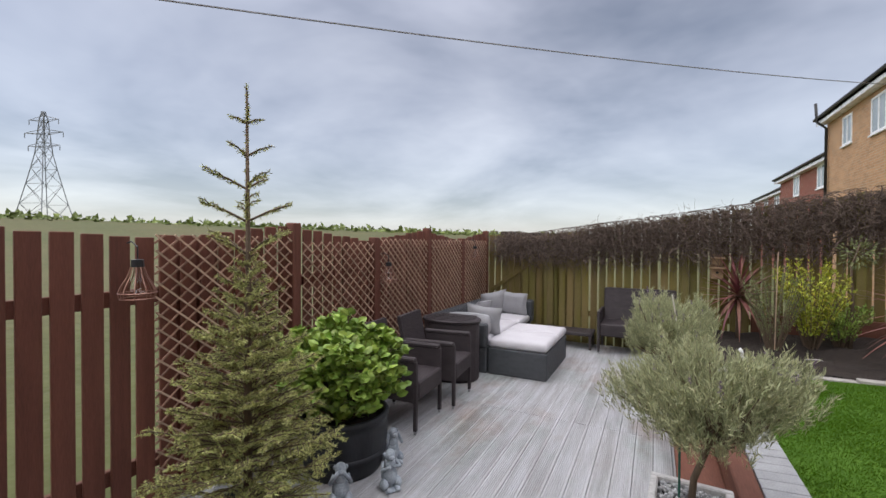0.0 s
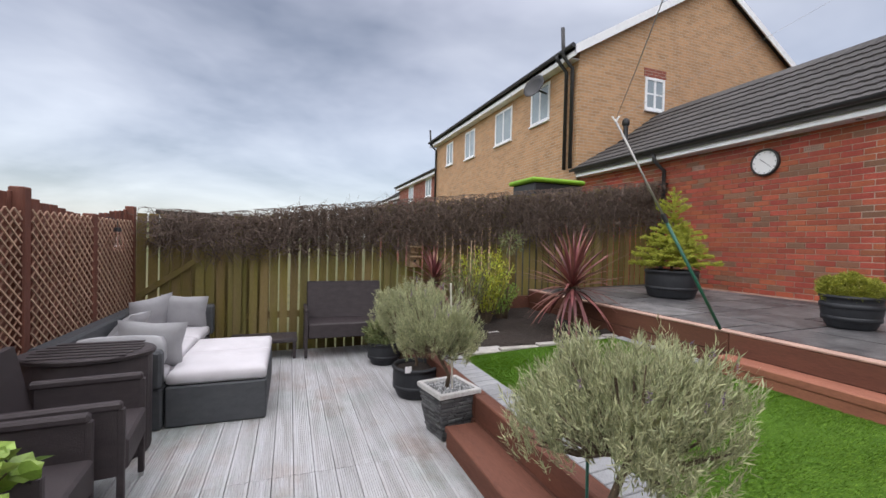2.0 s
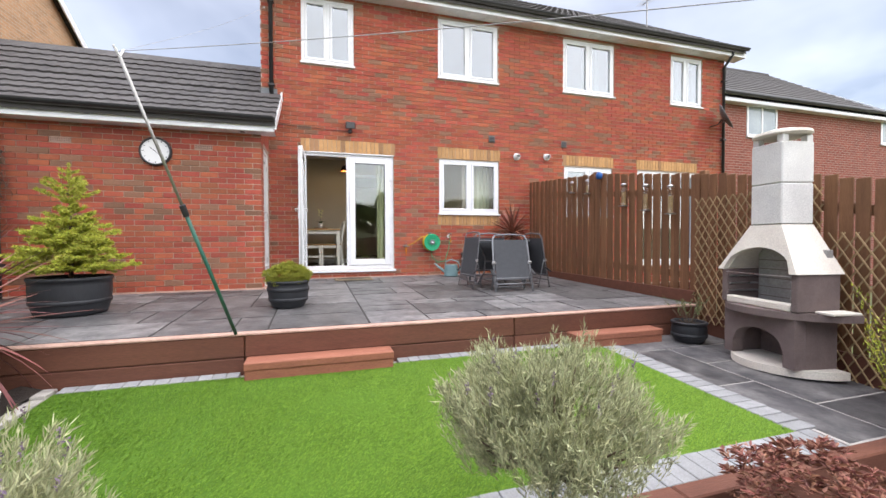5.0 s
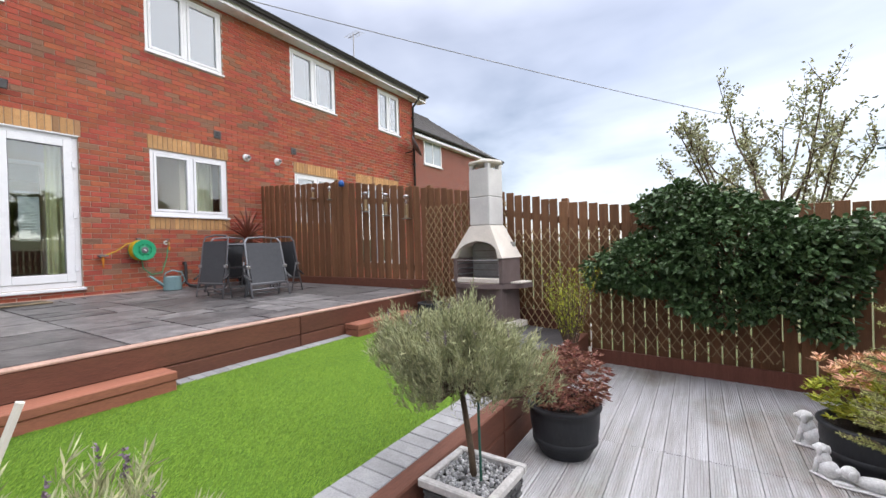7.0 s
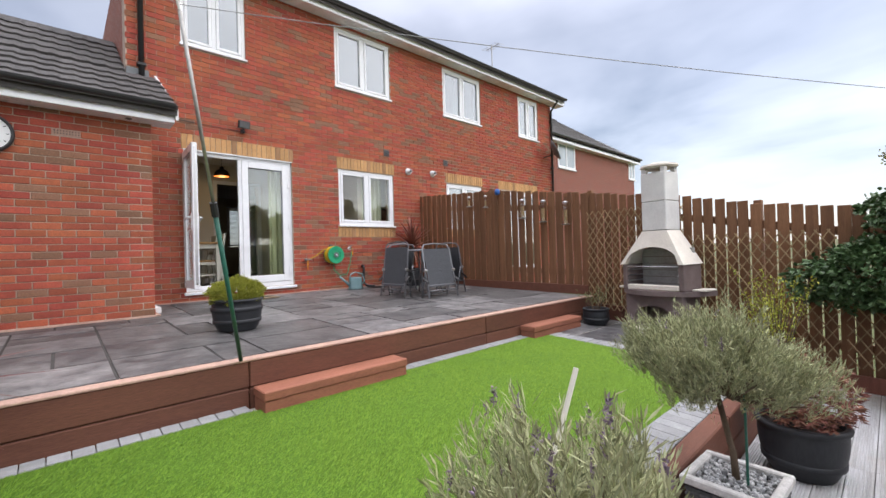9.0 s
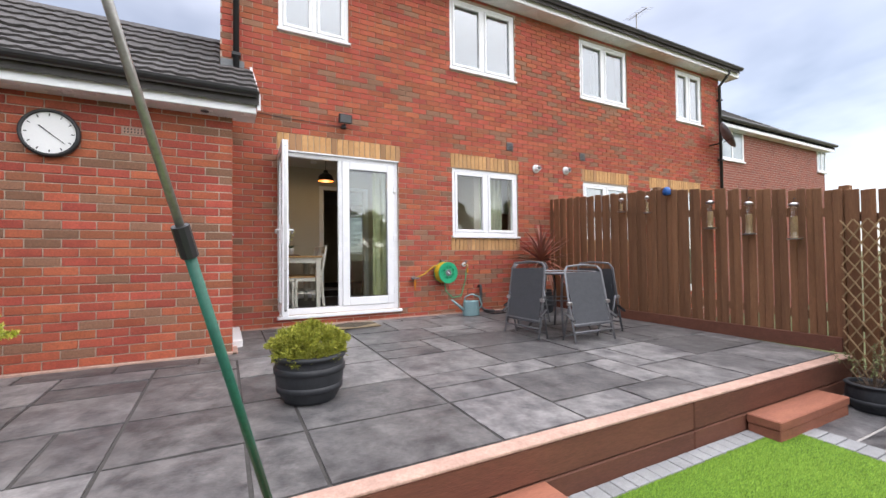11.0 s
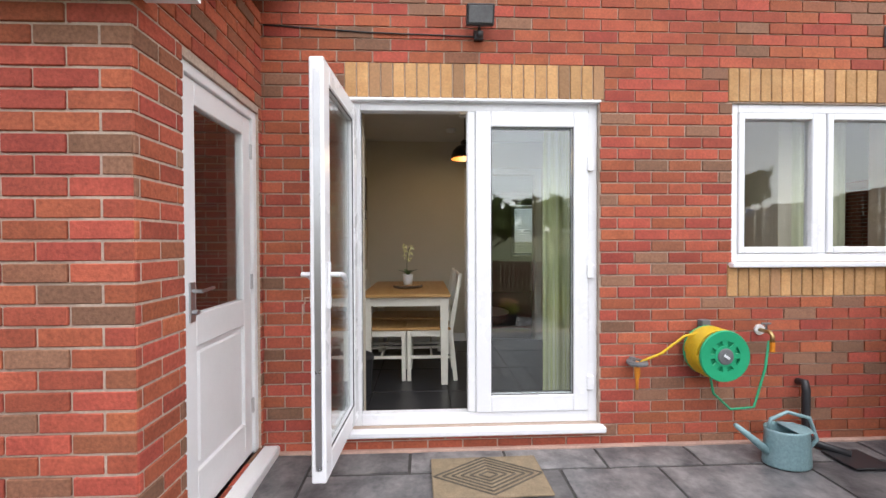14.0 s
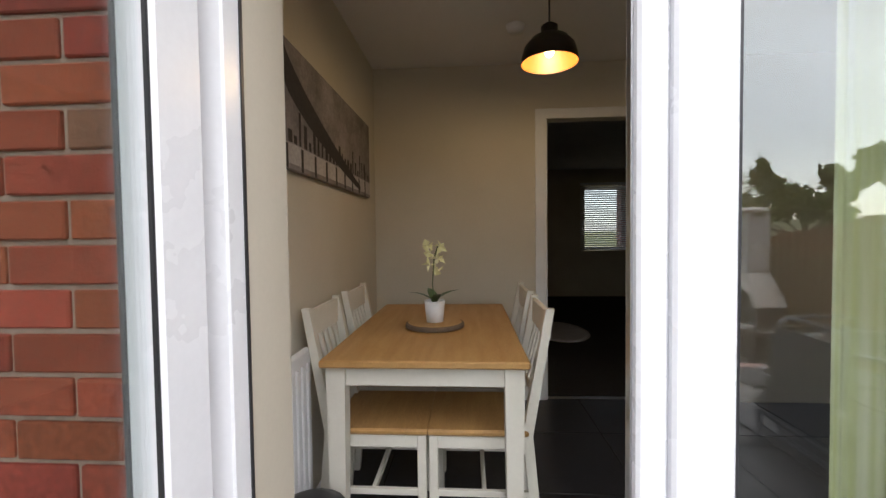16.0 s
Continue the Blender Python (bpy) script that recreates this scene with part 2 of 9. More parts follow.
M_SLEEPER = material("brown_painted_sleeper", (0.155, 0.060, 0.036), (0.120, 0.046, 0.029), 2.5, 0.72, bump=0.5, fine=35, rand=0.10, stretch=(4, 0.6, 4))
M_STEP = material("terracotta_step_timber", (0.34, 0.130, 0.078), (0.26, 0.10, 0.062), 4, 0.75, bump=0.4, fine=40, stretch=(4, 0.7, 4))
M_EDGE = material("worn_pink_edge", (0.52, 0.34, 0.27), (0.40, 0.26, 0.21), 8, 0.85, bump=0.3)
M_DECK = material("weathered_grey_decking", (0.54, 0.545, 0.56), (0.36, 0.35, 0.345), 2.2, 0.70, bump=0.55, fine=60, rand=0.06, stretch=(7, 0.55, 7), depth=0.003)
weather(M_DECK, (0.78, 0.63, 0.54), 1.1, 0.52, 0.68, (1, 0.6, 1))
weather(M_DECK, (0.72, 0.80, 0.74), 0.9, 0.50, 0.70, (1.3, 0.8, 1))
M_JOIST = material("dark_joist_void", (0.03, 0.028, 0.025), (0.04, 0.036, 0.03), 5, 0.9)
M_SLAB = material("riven_charcoal_slab", (0.072, 0.071, 0.074), (0.215, 0.207, 0.203), 6.5, 0.48, bump=1.0, fine=30, rand=0.38, depth=0.012, ridge=7.0)
weather(M_SLAB, (0.62, 0.62, 0.65), 1.3, 0.46, 0.64)
M_SAND = material("jointing_sand", (0.075, 0.07, 0.066), (0.05, 0.048, 0.045), 14, 0.95)
M_SANDL = material("pale_jointing", (0.46, 0.44, 0.42), (0.38, 0.36, 0.34), 14, 0.95)
M_PAVER = material("grey_block_paver", (0.34, 0.345, 0.35), (0.27, 0.275, 0.28), 10, 0.88, bump=0.5, fine=120, rand=0.12)
M_KERB = material("pale_stone_edging", (0.44, 0.42, 0.38), (0.33, 0.31, 0.28), 9, 0.9, bump=0.5, rand=0.1)
M_TURF = material("artificial_turf_base", (0.062, 0.145, 0.007), (0.080, 0.170, 0.010), 5, 0.95, bump=0.6, fine=160)
M_BLADE = material("artificial_grass_blade", (0.155, 0.285, 0.026), (0.225, 0.365, 0.058), 1.2, 0.8, bump=0, rand=0.35, island=True, spec=0.15)
M_SOIL = material("dark_garden_soil", (0.026, 0.019, 0.015), (0.045, 0.033, 0.026), 9, 0.97, bump=1.0, fine=45, depth=0.03)
M_FIELD = material("rough_field_grass", (0.085, 0.10, 0.03), (0.13, 0.115, 0.05), 0.05, 0.97, bump=0.5, fine=1.5, depth=0.2)
M_PLASTER = material("cream_wall_paint", (0.60, 0.55, 0.45), (0.57, 0.52, 0.42), 2, 0.9, bump=0.06, grit=0.02)
M_CEIL = material("white_ceiling_paint", (0.72, 0.70, 0.66), (0.68, 0.66, 0.62), 2, 0.9, bump=0.05, grit=0.02)
M_FLOOR = material("dark_slate_floor_tile", (0.020, 0.020, 0.022), (0.030, 0.030, 0.033), 4, 0.33, bump=0.15, rand=0.15)
M_CARPET = material("dark_carpet", (0.03, 0.028, 0.027), (0.04, 0.037, 0.035), 30, 0.97)
M_CREAMW = material("cream_painted_wood", (0.74, 0.71, 0.62), (0.69, 0.66, 0.57), 4, 0.5, bump=0.08, grit=0.02)
M_OAK = material("oak_veneer", (0.50, 0.29, 0.105), (0.42, 0.235, 0.08), 3, 0.42, bump=0.12, fine=40, stretch=(1, 9, 9))
M_METAL = material("brushed_steel", (0.55, 0.55, 0.56), (0.48, 0.48, 0.49), 9, 0.3, metal=1.0, grit=0.02)
M_GUNM = material("gunmetal_tube", (0.19, 0.195, 0.21), (0.23, 0.235, 0.25), 9, 0.38, metal=0.5)
M_MESHF = material("charcoal_sling_fabric", (0.062, 0.066, 0.074), (0.078, 0.082, 0.09), 20, 0.8, bump=0.6, fine=420)

# ---- building helpers ----
UP = Vector((0, 0, 1))


class Shape:
    """Collects corners and faces for one mesh."""

    def __init__(self):
        self.v, self.f = [], []

    def add(self, verts, faces, m=None):
        k = len(self.v)
        self.v.extend([tuple(m @ Vector(p)) for p in verts] if m is not None else [tuple(p) for p in verts])
        self.f.extend([tuple(i + k for i in f) for f in faces])
        return self

    def box(self, x0, y0, z0, x1, y1, z1, m=None):
        x0, x1, y0, y1, z0, z1 = min(x0, x1), max(x0, x1), min(y0, y1), max(y0, y1), min(z0, z1), max(z0, z1)
        vs = [(x, y, z) for z in (z0, z1) for y in (y0, y1) for x in (x0, x1)]
        return self.add(vs, [(0, 2, 3, 1), (4, 5, 7, 6), (0, 1, 5, 4), (2, 6, 7, 3), (0, 4, 6, 2), (1, 3, 7, 5)], m)

    def cbox(self, x0, y0, z0, x1, y1, z1, b=0.004, m=None):
        """A box with chamfered edges."""
        lo = (min(x0, x1), min(y0, y1), min(z0, z1))
        hi = (max(x0, x1), max(y0, y1), max(z0, z1))
        b = min(b, *[(hi[k] - lo[k]) * 0.45 for k in range(3)])
        idx, vs, fs = {}, [], []
        for sx in (0, 1):
            for sy in (0, 1):
                for sz in (0, 1):
                    s = (sx, sy, sz)
                    for ax in range(3):
                        idx[(s, ax)] = len(vs)
                        vs.append(tuple((hi[k] if s[k] else lo[k]) + (0 if k == ax else (-b if s[k] else b)) for k in range(3)))
        mid = Vector([(lo[k] + hi[k]) / 2 for k in range(3)])

        def face(ids):
            ps = [Vector(vs[i]) for i in ids]
            n = (ps[1] - ps[0]).cross(ps[2] - ps[0])
            c = sum(ps, Vector()) / len(ps)
            fs.append(tuple(ids) if n.dot(c - mid) > 0 else tuple(reversed(ids)))

        for ax in range(3):
            o1, o2 = (ax + 1) % 3, (ax + 2) % 3
            for s in (0, 1):
                ring = []
                for p, q in ((0, 0), (1, 0), (1, 1), (0, 1)):
                    t = [0, 0, 0]
                    t[ax], t[o1], t[o2] = s, p, q
                    ring.append(idx[(tuple(t), ax)])
                face(ring)
            for p in (0, 1):
                for q in (0, 1):
                    e0, e1 = [0, 0, 0], [0, 0, 0]
                    e0[o1], e0[o2], e1[o1], e1[o2], e1[ax] = p, q, p, q, 1
                    e0, e1 = tuple(e0), tuple(e1)
                    face([idx[(e0, o1)], idx[(e1, o1)], idx[(e1, o2)], idx[(e0, o2)]])
        for sx in (0, 1):
            for sy in (0, 1):
                for sz in (0, 1):
                    face([idx[((sx, sy, sz), ax)] for ax in range(3)])
        return self.add(vs, fs, m)

    def tube(self, pts, r, sides=6, r_end=None, caps=True):
        pts = [Vector(p) for p in pts]
        r_end = r if r_end is None else r_end
        n = len(pts)
        rings, side = [], None
        for i, p in enumerate(pts):
            d = (pts[min(i + 1, n - 1)] - pts[max(i - 1, 0)])
            d = d.normalized() if d.length > 1e-9 else UP.copy()
            if side is None:
                side = d.cross(UP if abs(d.z) < 0.9 else Vector((1, 0, 0))).normalized()
            else:
                side = (side - d * side.dot(d))
                side = side.normalized() if side.length > 1e-6 else d.orthogonal().normalized()
            oth = d.cross(side)
            rad = r + (r_end - r) * i / max(1, n - 1)
            rings.append([p + side * math.cos(a) * rad + oth * math.sin(a) * rad for a in [2 * math.pi * k / sides for k in range(sides)]])
        vs = [q for ring in rings for q in ring]
        fs = []
        for i in range(n - 1):
            for k in range(sides):
                a, b2 = i * sides + k, i * sides + (k + 1) % sides
                fs.append((a, b2, b2 + sides, a + sides))
        if caps:
            fs.append(tuple(reversed(range(sides))))
            fs.append(tuple(range((n - 1) * sides, n * sides)))
        return self.add(vs, fs)

    def lathe(self, profile, segs=24, m=None, arc=2 * math.pi, start=0.0):
        """Turns a profile of (radius, height) round the z axis."""
        full = abs(arc - 2 * math.pi) < 1e-6
        cnt = segs if full else segs + 1
        vs = [(r * math.cos(start + arc * k / segs), r * math.sin(start + arc * k / segs), z) for r, z in profile for k in range(cnt)]
        fs = []
        for i in range(len(profile) - 1):
            for k in range(segs):
                a, b2 = i * cnt + k, i * cnt + (k + 1) % cnt
                fs.append((a, b2, b2 + cnt, a + cnt))
        return self.add(vs, fs, m)

    def prism(self, outline, d0, d1, m=None):
        """An outline of (u, w) carried from d0 to d1 along y: corners at (u, d, w)."""
        n = len(outline)
        vs = [(u, d0, w) for u, w in outline] + [(u, d1, w) for u, w in outline]
        fs = [tuple(range(n)), tuple(reversed(range(n, 2 * n)))] + [(i, i + n, (i + 1) % n + n, (i + 1) % n) for i in range(n)]
        return self.add(vs, fs, m)

    def blob(self, c, r, seg=12, rings=8, m=None):
        prof = [(max(0.0005, math.sin(math.pi * i / rings)), -math.cos(math.pi * i / rings)) for i in range(rings + 1)]
        rx, ry, rz = r if isinstance(r, tuple) else (r, r, r)
        mm = Matrix.Translation(c) @ Matrix.Diagonal((rx, ry, rz, 1))
        return self.lathe(prof, seg, mm if m is None else m @ mm)

    def mesh(self, name, mat, smooth=False):
        me = bpy.data.meshes.new(name)
        me.from_pydata(self.v, [], self.f)
        me.materials.append(mat)
        if smooth:
            me.polygons.foreach_set("use_smooth", [True] * len(me.polygons))
        me.update()
        return me


def part(name, shape, mat, parent, label="", smooth=False, m=None):
    """Links a shape as one mesh object under a thing or a part."""
    ob = new(name, shape.mesh(name, mat, smooth) if isinstance(shape, Shape) else shape)
    ob.parent = parent
    if m is not None:
        ob.matrix_basis = m
    return tagged(ob, label)


def thing(name, m, label, category, group="", kind=""):
    ob = new(name)
    ob.empty_display_size = 0.1
    ob.matrix_basis = m if isinstance(m, Matrix) else Matrix.Translation(m)
    return tagged(ob, label, category, group, kind)


def solid(name, shape, mat, label="", category="", kind="structure", smooth=False, group=""):
    return tagged(new(name, shape.mesh(name, mat, smooth)), label, category, group, kind)


def frame_of(o, u, n):
    """A matrix whose x runs along u, y points out along n and z up."""
    u, n = Vector(u).normalized(), Vector(n).normalized()
    return Matrix(((u.x, n.x, 0, o[0]), (u.y, n.y, 0, o[1]), (0, 0, 1, o[2]), (0, 0, 0, 1)))


def lawn_z(x):
    return 0.325 + (x - 0.98) * 0.046


def patio_z(x):
    return 0.745 + (x - 3.05) * 0.0245


# ---- brick walls ----
BRICK_MESHES = {}


def brick_mesh(length, height, mat, depth=0.02):
    key = (round(length, 3), round(height, 3), mat.name)
    if key not in BRICK_MESHES:
        s = Shape().cbox(0, -depth, 0, length, 0.005, height, 0.003)
        BRICK_MESHES[key] = s.mesh("brick", mat)
    return BRICK_MESHES[key]


def clip_runs(a, b, cuts):
    """The parts of the stretch a-b outside the cuts."""
    runs = [(a, b)]
    for c, d in cuts:
        nxt = []
        for p, q in runs:
            if d <= p or c >= q:
                nxt.append((p, q))
            else:
                if c > p:
                    nxt.append((p, c))
                if d < q:
                    nxt.append((d, q))
        runs = nxt
    return runs


def brick_wall(name, m, length, z0, z1, openings, patches, near, label, thick=0.28, course_z=None):
    """A wall in the plane of m: a mortar body with openings through it, and bricks laid on it. openings: (u0, u1, z0, z1).
    patches: stretches taken by other bricks. near: stretches in which each brick is an object of its own."""
    body = Shape()
    zs = sorted({z0, z1, *[min(max(z, z0), z1) for o in openings for z in o[2:]]})
    for a, b in zip(zs[:-1], zs[1:]):
        c = (a + b) / 2
        for p, q in clip_runs(0, length, [(o[0], o[1]) for o in openings if o[2] < c < o[3]]):
            body.box(p, -thick, a, q, -0.004, b, m)
    wall = solid(name, body, M_MORTAR, label, "wall")
    rest, singles = Shape(), 0
    base = z0 if course_z is None else course_z
    n = int((z1 - base) / 0.075) + 1
    for i in range(n):
        za, zb = base + i * 0.075, base + i * 0.075 + 0.065
        if zb > z1 + 0.03 or za < z0 - 0.03:
            continue
        zc = (za + zb) / 2
        cuts = [(o[0] - 0.002, o[1] + 0.002) for o in list(openings) + list(patches) if o[2] - 0.02 < zc < o[3] + 0.02]
        u = -0.1125 if i % 2 else 0.0
        while u < length:
            for p, q in clip_runs(max(u, 0), min(u + 0.215, length), cuts):
                if q - p < 0.02:
                    continue
                is_near = any(s[0] < (p + q) / 2 < s[1] and s[2] < zc < s[3] for s in near)
                jit = random.uniform(-0.0015, 0.0015)
                if is_near and singles < 300:
                    ob = new("brick", brick_mesh(q - p, 0.065, M_BRICK))
                    ob.parent = wall
                    ob.matrix_basis = m @ Matrix.Translation((p, jit, za))
                    singles += 1
                else:
                    vs = [(p, 0.005 + jit, za), (q, 0.005 + jit, za), (q, 0.005 + jit, zb), (p, 0.005 + jit, zb),
                          (p, -0.006, za), (q, -0.006, za), (q, -0.006, zb), (p, -0.006, zb)]
                    rest.add(vs, [(3, 2, 1, 0), (0, 1, 5, 4), (1, 2, 6, 5), (2, 3, 7, 6), (3, 0, 4, 7)], m)
            u += 0.225
    ob = part("bricks", rest, M_BRICKS, wall, "weathered red and brown facing bricks")
    ob["kind"] = "stuff"
    return wall


def soldiers(wall, m, u0, u1, z0, h=0.215):
    """A course of upright buff bricks."""
    cnt = max(1, round((u1 - u0) / 0.075))
    w = (u1 - u0) / cnt
    key = ("soldier", round(w, 3), h)
    if key not in BRICK_MESHES:
        BRICK_MESHES[key] = Shape().cbox(0.004, -0.03, 0, w - 0.004, 0.006, h, 0.003).mesh("brick", M_BUFF)
    for k in range(cnt):
        ob = new("brick", BRICK_MESHES[key])
        ob.parent = wall
        ob.matrix_basis = m @ Matrix.Translation((u0 + k * w, random.uniform(-0.001, 0.001), z0))


def window(name, m, u0, u1, z0, z1, lights, label, deep=0.07, pane=None, sill=True, back=-0.02, bar=0):
    """A white plastic window in the opening u0-u1, z0-z1 of the wall plane m, with casements side by side."""
    pane = pane or M_GLASS
    th = thing(name, m @ Matrix.Translation((u0, back, z0)), label, "window", kind="structure")
    w, h, f = u1 - u0, z1 - z0, 0.055
    fr = Shape()
    fr.cbox(0, -deep, 0, f, 0, h, 0.004).cbox(w - f, -deep, 0, w, 0, h, 0.004)
    fr.cbox(f, -deep, 0, w - f, 0, f, 0.004).cbox(f, -deep, h - f, w - f, 0, h, 0.004)
    part("window_frame", fr, M_UPVC, th)
    edges = [0] + [w * s for s in lights] + [w]
    for k in range(1, len(edges) - 1):
        part("mullion", Shape().cbox(edges[k] - 0.03, -deep, f, edges[k] + 0.03, -0.002, h - f, 0.004), M_UPVC, th)
    for k in range(len(edges) - 1):
        a = (f if k == 0 else edges[k] + 0.03) + 0.003
        b = (w - f if k == len(edges) - 2 else edges[k + 1] - 0.03) - 0.003
        c, d, g = f + 0.003, h - f - 0.003, 0.042
        s = Shape()
        s.cbox(a, -deep + 0.01, c, a + g, 0.008, d, 0.005).cbox(b - g, -deep + 0.01, c, b, 0.008, d, 0.005)
        s.cbox(a + g, -deep + 0.01, c, b - g, 0.008, c + g, 0.005).cbox(a + g, -deep + 0.01, d - g, b - g, 0.008, d, 0.005)
        if bar:
            s.cbox(a + g, -0.03, (c + d) / 2 - 0.02, b - g, 0.004, (c + d) / 2 + 0.02, 0.004)
        sash = part("casement", s, M_UPVC, th)
        p = part("pane", Shape().box(a + g - 0.005, -0.030, c + g - 0.005, b - g + 0.005, -0.024, d - g + 0.005), pane, sash)
        p.visible_shadow = False
    if sill:
        part("window_sill", Shape().cbox(-0.02, -deep, -0.035, w + 0.02, 0.065, -0.002, 0.006), M_UPVC, th)
    return th


# ---- the house: rear wall, its openings and roof ----
HX, HY0, HY1 = 6.95, -6.05, 4.31
M_REAR = frame_of((HX, HY0, 0), (0, 1, 0), (-1, 0, 0))


def uy(y):
    return y - HY0


UPPER = [(2.76, 3.66), (-0.07, 1.18), (-2.86, -1.57), (-5.36, -4.42)]
DOOR = (2.05, 3.655, 0.98, 3.075)
KITCHEN = (-0.09, 1.165, 2.03, 3.075)
NEXT1 = (-2.82, -1.6, 2.03, 3.06)
NEXT2 = (-5.2, -3.5, 0.95, 3.06)
openings = [(uy(a), uy(b), 4.63, 5.75) for a, b in UPPER] + [(uy(o[0]), uy(o[1]), o[2], o[3]) for o in (DOOR, KITCHEN, NEXT1, NEXT2)]
patches = [(uy(o[0]) - 0.03, uy(o[1]) + 0.03, 3.075, 3.305) for o in (DOOR, KITCHEN, NEXT1, NEXT2)] + \
          [(uy(o[0]) - 0.03, uy(o[1]) + 0.03, 1.80, 2.03) for o in (KITCHEN, NEXT1)]
wall_rear = brick_wall("wall_rear", M_REAR, HY1 - HY0, 0.5, 5.9, openings, patches,
                       [(uy(3.6), uy(4.2), 0.85, 3.4), (uy(1.15), uy(2.05), 0.85, 3.1)],
                       "red brick rear wall of the house with buff brick lintels", course_z=0.83 - 0.30)
for o in (DOOR, KITCHEN, NEXT1, NEXT2):
    soldiers(wall_rear, M_REAR, uy(o[0]) - 0.03, uy(o[1]) + 0.03, 3.085)
for o in (KITCHEN, NEXT1):
    soldiers(wall_rear, M_REAR, uy(o[0]) - 0.03, uy(o[1]) + 0.03, 1.805, 0.205)
for k, (a, b) in enumerate(UPPER):
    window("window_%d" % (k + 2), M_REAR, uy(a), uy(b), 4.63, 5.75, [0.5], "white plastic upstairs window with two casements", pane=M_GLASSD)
window("window_1", M_REAR, uy(KITCHEN[0]), uy(KITCHEN[1]), 2.03, 3.075, [0.49], "white plastic kitchen window beside the French doors")
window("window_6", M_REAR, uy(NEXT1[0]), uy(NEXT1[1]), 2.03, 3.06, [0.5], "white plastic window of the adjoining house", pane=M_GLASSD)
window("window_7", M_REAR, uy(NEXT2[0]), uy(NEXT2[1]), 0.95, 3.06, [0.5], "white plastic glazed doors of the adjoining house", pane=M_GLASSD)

shell = Shape()
shell.box(HX + 0.28, HY1 - 0.28, 0.5, 15.2, HY1, 5.9)
shell.box(HX + 0.28, HY0, 0.5, 15.2, HY0 + 0.28, 5.9)
for q in ((HY0 + 0.28, 0.5, 0.1, 5.9), (1.05, 0.5, HY1 - 0.28, 5.9), (0.1, 0.5, 1.05, 1.8), (0.1, 3.15, 1.05, 5.9)):
    shell.box(14.92, q[0], q[1], 15.2, q[2], q[3])
wall_house = solid("wall_house_sides", shell, M_FARRED, "red brick side and front walls of the house", "wall")
solid("floor_upper", Shape().box(HX + 0.28, HY0 + 0.28, 3.42, 14.92, HY1 - 0.28, 3.62), M_CEIL, "first floor slab of the house", "floor")
solid("ceiling_upper", Shape().box(HX + 0.28, HY0 + 0.28, 5.84, 14.92, HY1 - 0.28, 5.90), M_CEIL, "bedroom ceilings of the house", "ceiling")
solid("wall_upper_partition", Shape().box(10.4, HY0 + 0.28, 3.62, 10.5, HY1 - 0.28, 5.84), M_PLASTER, "plain inner wall of the upper floor", "wall")


def tiled_roof(name, x0, z0, x1, z1, ya, yb, label, single=0, cover=0.30, moss=False):
    """A slope of interlocking tiles in courses, rising from x0 to x1, on a deck."""
    run, rise = x1 - x0, z1 - z0
    ln_ = math.hypot(run, rise)
    ang = math.atan2(rise, run)
    base = Shape()
    nx, nz = -rise / ln_, abs(run) / ln_
    if run < 0:
        nx = rise / ln_
    base.add([(x0, ya, z0), (x1, ya, z1), (x1, yb, z1), (x0, yb, z0), (x0, ya, z0 - 0.09), (x1, ya, z1 - 0.09), (x1, yb, z1 - 0.09), (x0, yb, z0 - 0.09)],
             [(0, 1, 2, 3), (7, 6, 5, 4), (0, 4, 5, 1), (1, 5, 6, 2), (2, 6, 7, 3), (3, 7, 4, 0)])
    roof = solid(name, base, M_TILE, label, "roof")
    mm = Matrix(((run / ln_, 0, nx, x0), (0, 1, 0, ya), (rise / ln_, 0, nz, z0), (0, 0, 0, 1)))
    rows, w = int(ln_ / cover) + 1, 0.33
    tile = Shape()
    prof = [(0.0, 0.012), (0.05, 0.022), (0.11, 0.012), (0.165, 0.012), (0.215, 0.022), (0.275, 0.012), (0.328, 0.012)]
    for s0, lift in ((0.0, 0.030), (0.40, 0.0)):
        tile.v.extend([(s0, u, h + lift) for u, h in prof])
    k = len(prof)
    tile.f.extend([(i, i + k, i + 1 + k, i + 1) for i in range(k - 1)])
    tile.v.extend([(0.0, u, -0.012) for u, h in prof])
    tile.f.extend([(2 * k + i, i, i + 1, 2 * k + i + 1) for i in range(k - 1)])
    me = tile.mesh("tile", M_TILE)
    joined, made = Shape(), 0
    for r in range(rows):
        s = r * cover - 0.05
        if s + 0.4 > ln_ + 0.1:
            continue
        y = 0.0
        while y < yb - ya - 0.02:
            t = mm @ Matrix.Translation((s, y, random.uniform(0, 0.003)))
            if made < single:
                ob = new("tile", me)
                ob.parent = roof
                ob.matrix_basis = t
                made += 1
            else:
                joined.add(tile.v, tile.f, t)
            y += w
    if joined.v:
        part("tiles", joined, M_TILES, roof)["kind"] = "stuff"
    return roof


def gutter_line(name, x, ya, yb, z, out=-1, label="black plastic gutter on a white fascia"):
    th = thing(name, (x, ya, z), label, "gutter", kind="structure")
    w = yb - ya
    part("fascia", Shape().cbox(0, 0, -0.16, out * -0.02, w, 0.05, 0.003), M_UPVC, th)
    part("soffit", Shape().box(out * -0.022, 0, -0.16, out * -0.30, w, -0.145), M_UPVC, th)
    g = Shape()
    prof = [(math.cos(a) * 0.056, math.sin(a) * 0.056) for a in [math.pi + math.pi * k / 8 for k in range(9)]]
    ring = prof + [(p[0] * 0.9, p[1] * 0.9) for p in reversed(prof)]
    g.prism([(out * 0.065 + u, v + 0.03) for u, v in ring], 0, w)
    part("gutter", g, M_BLACKPL, th)
    return th


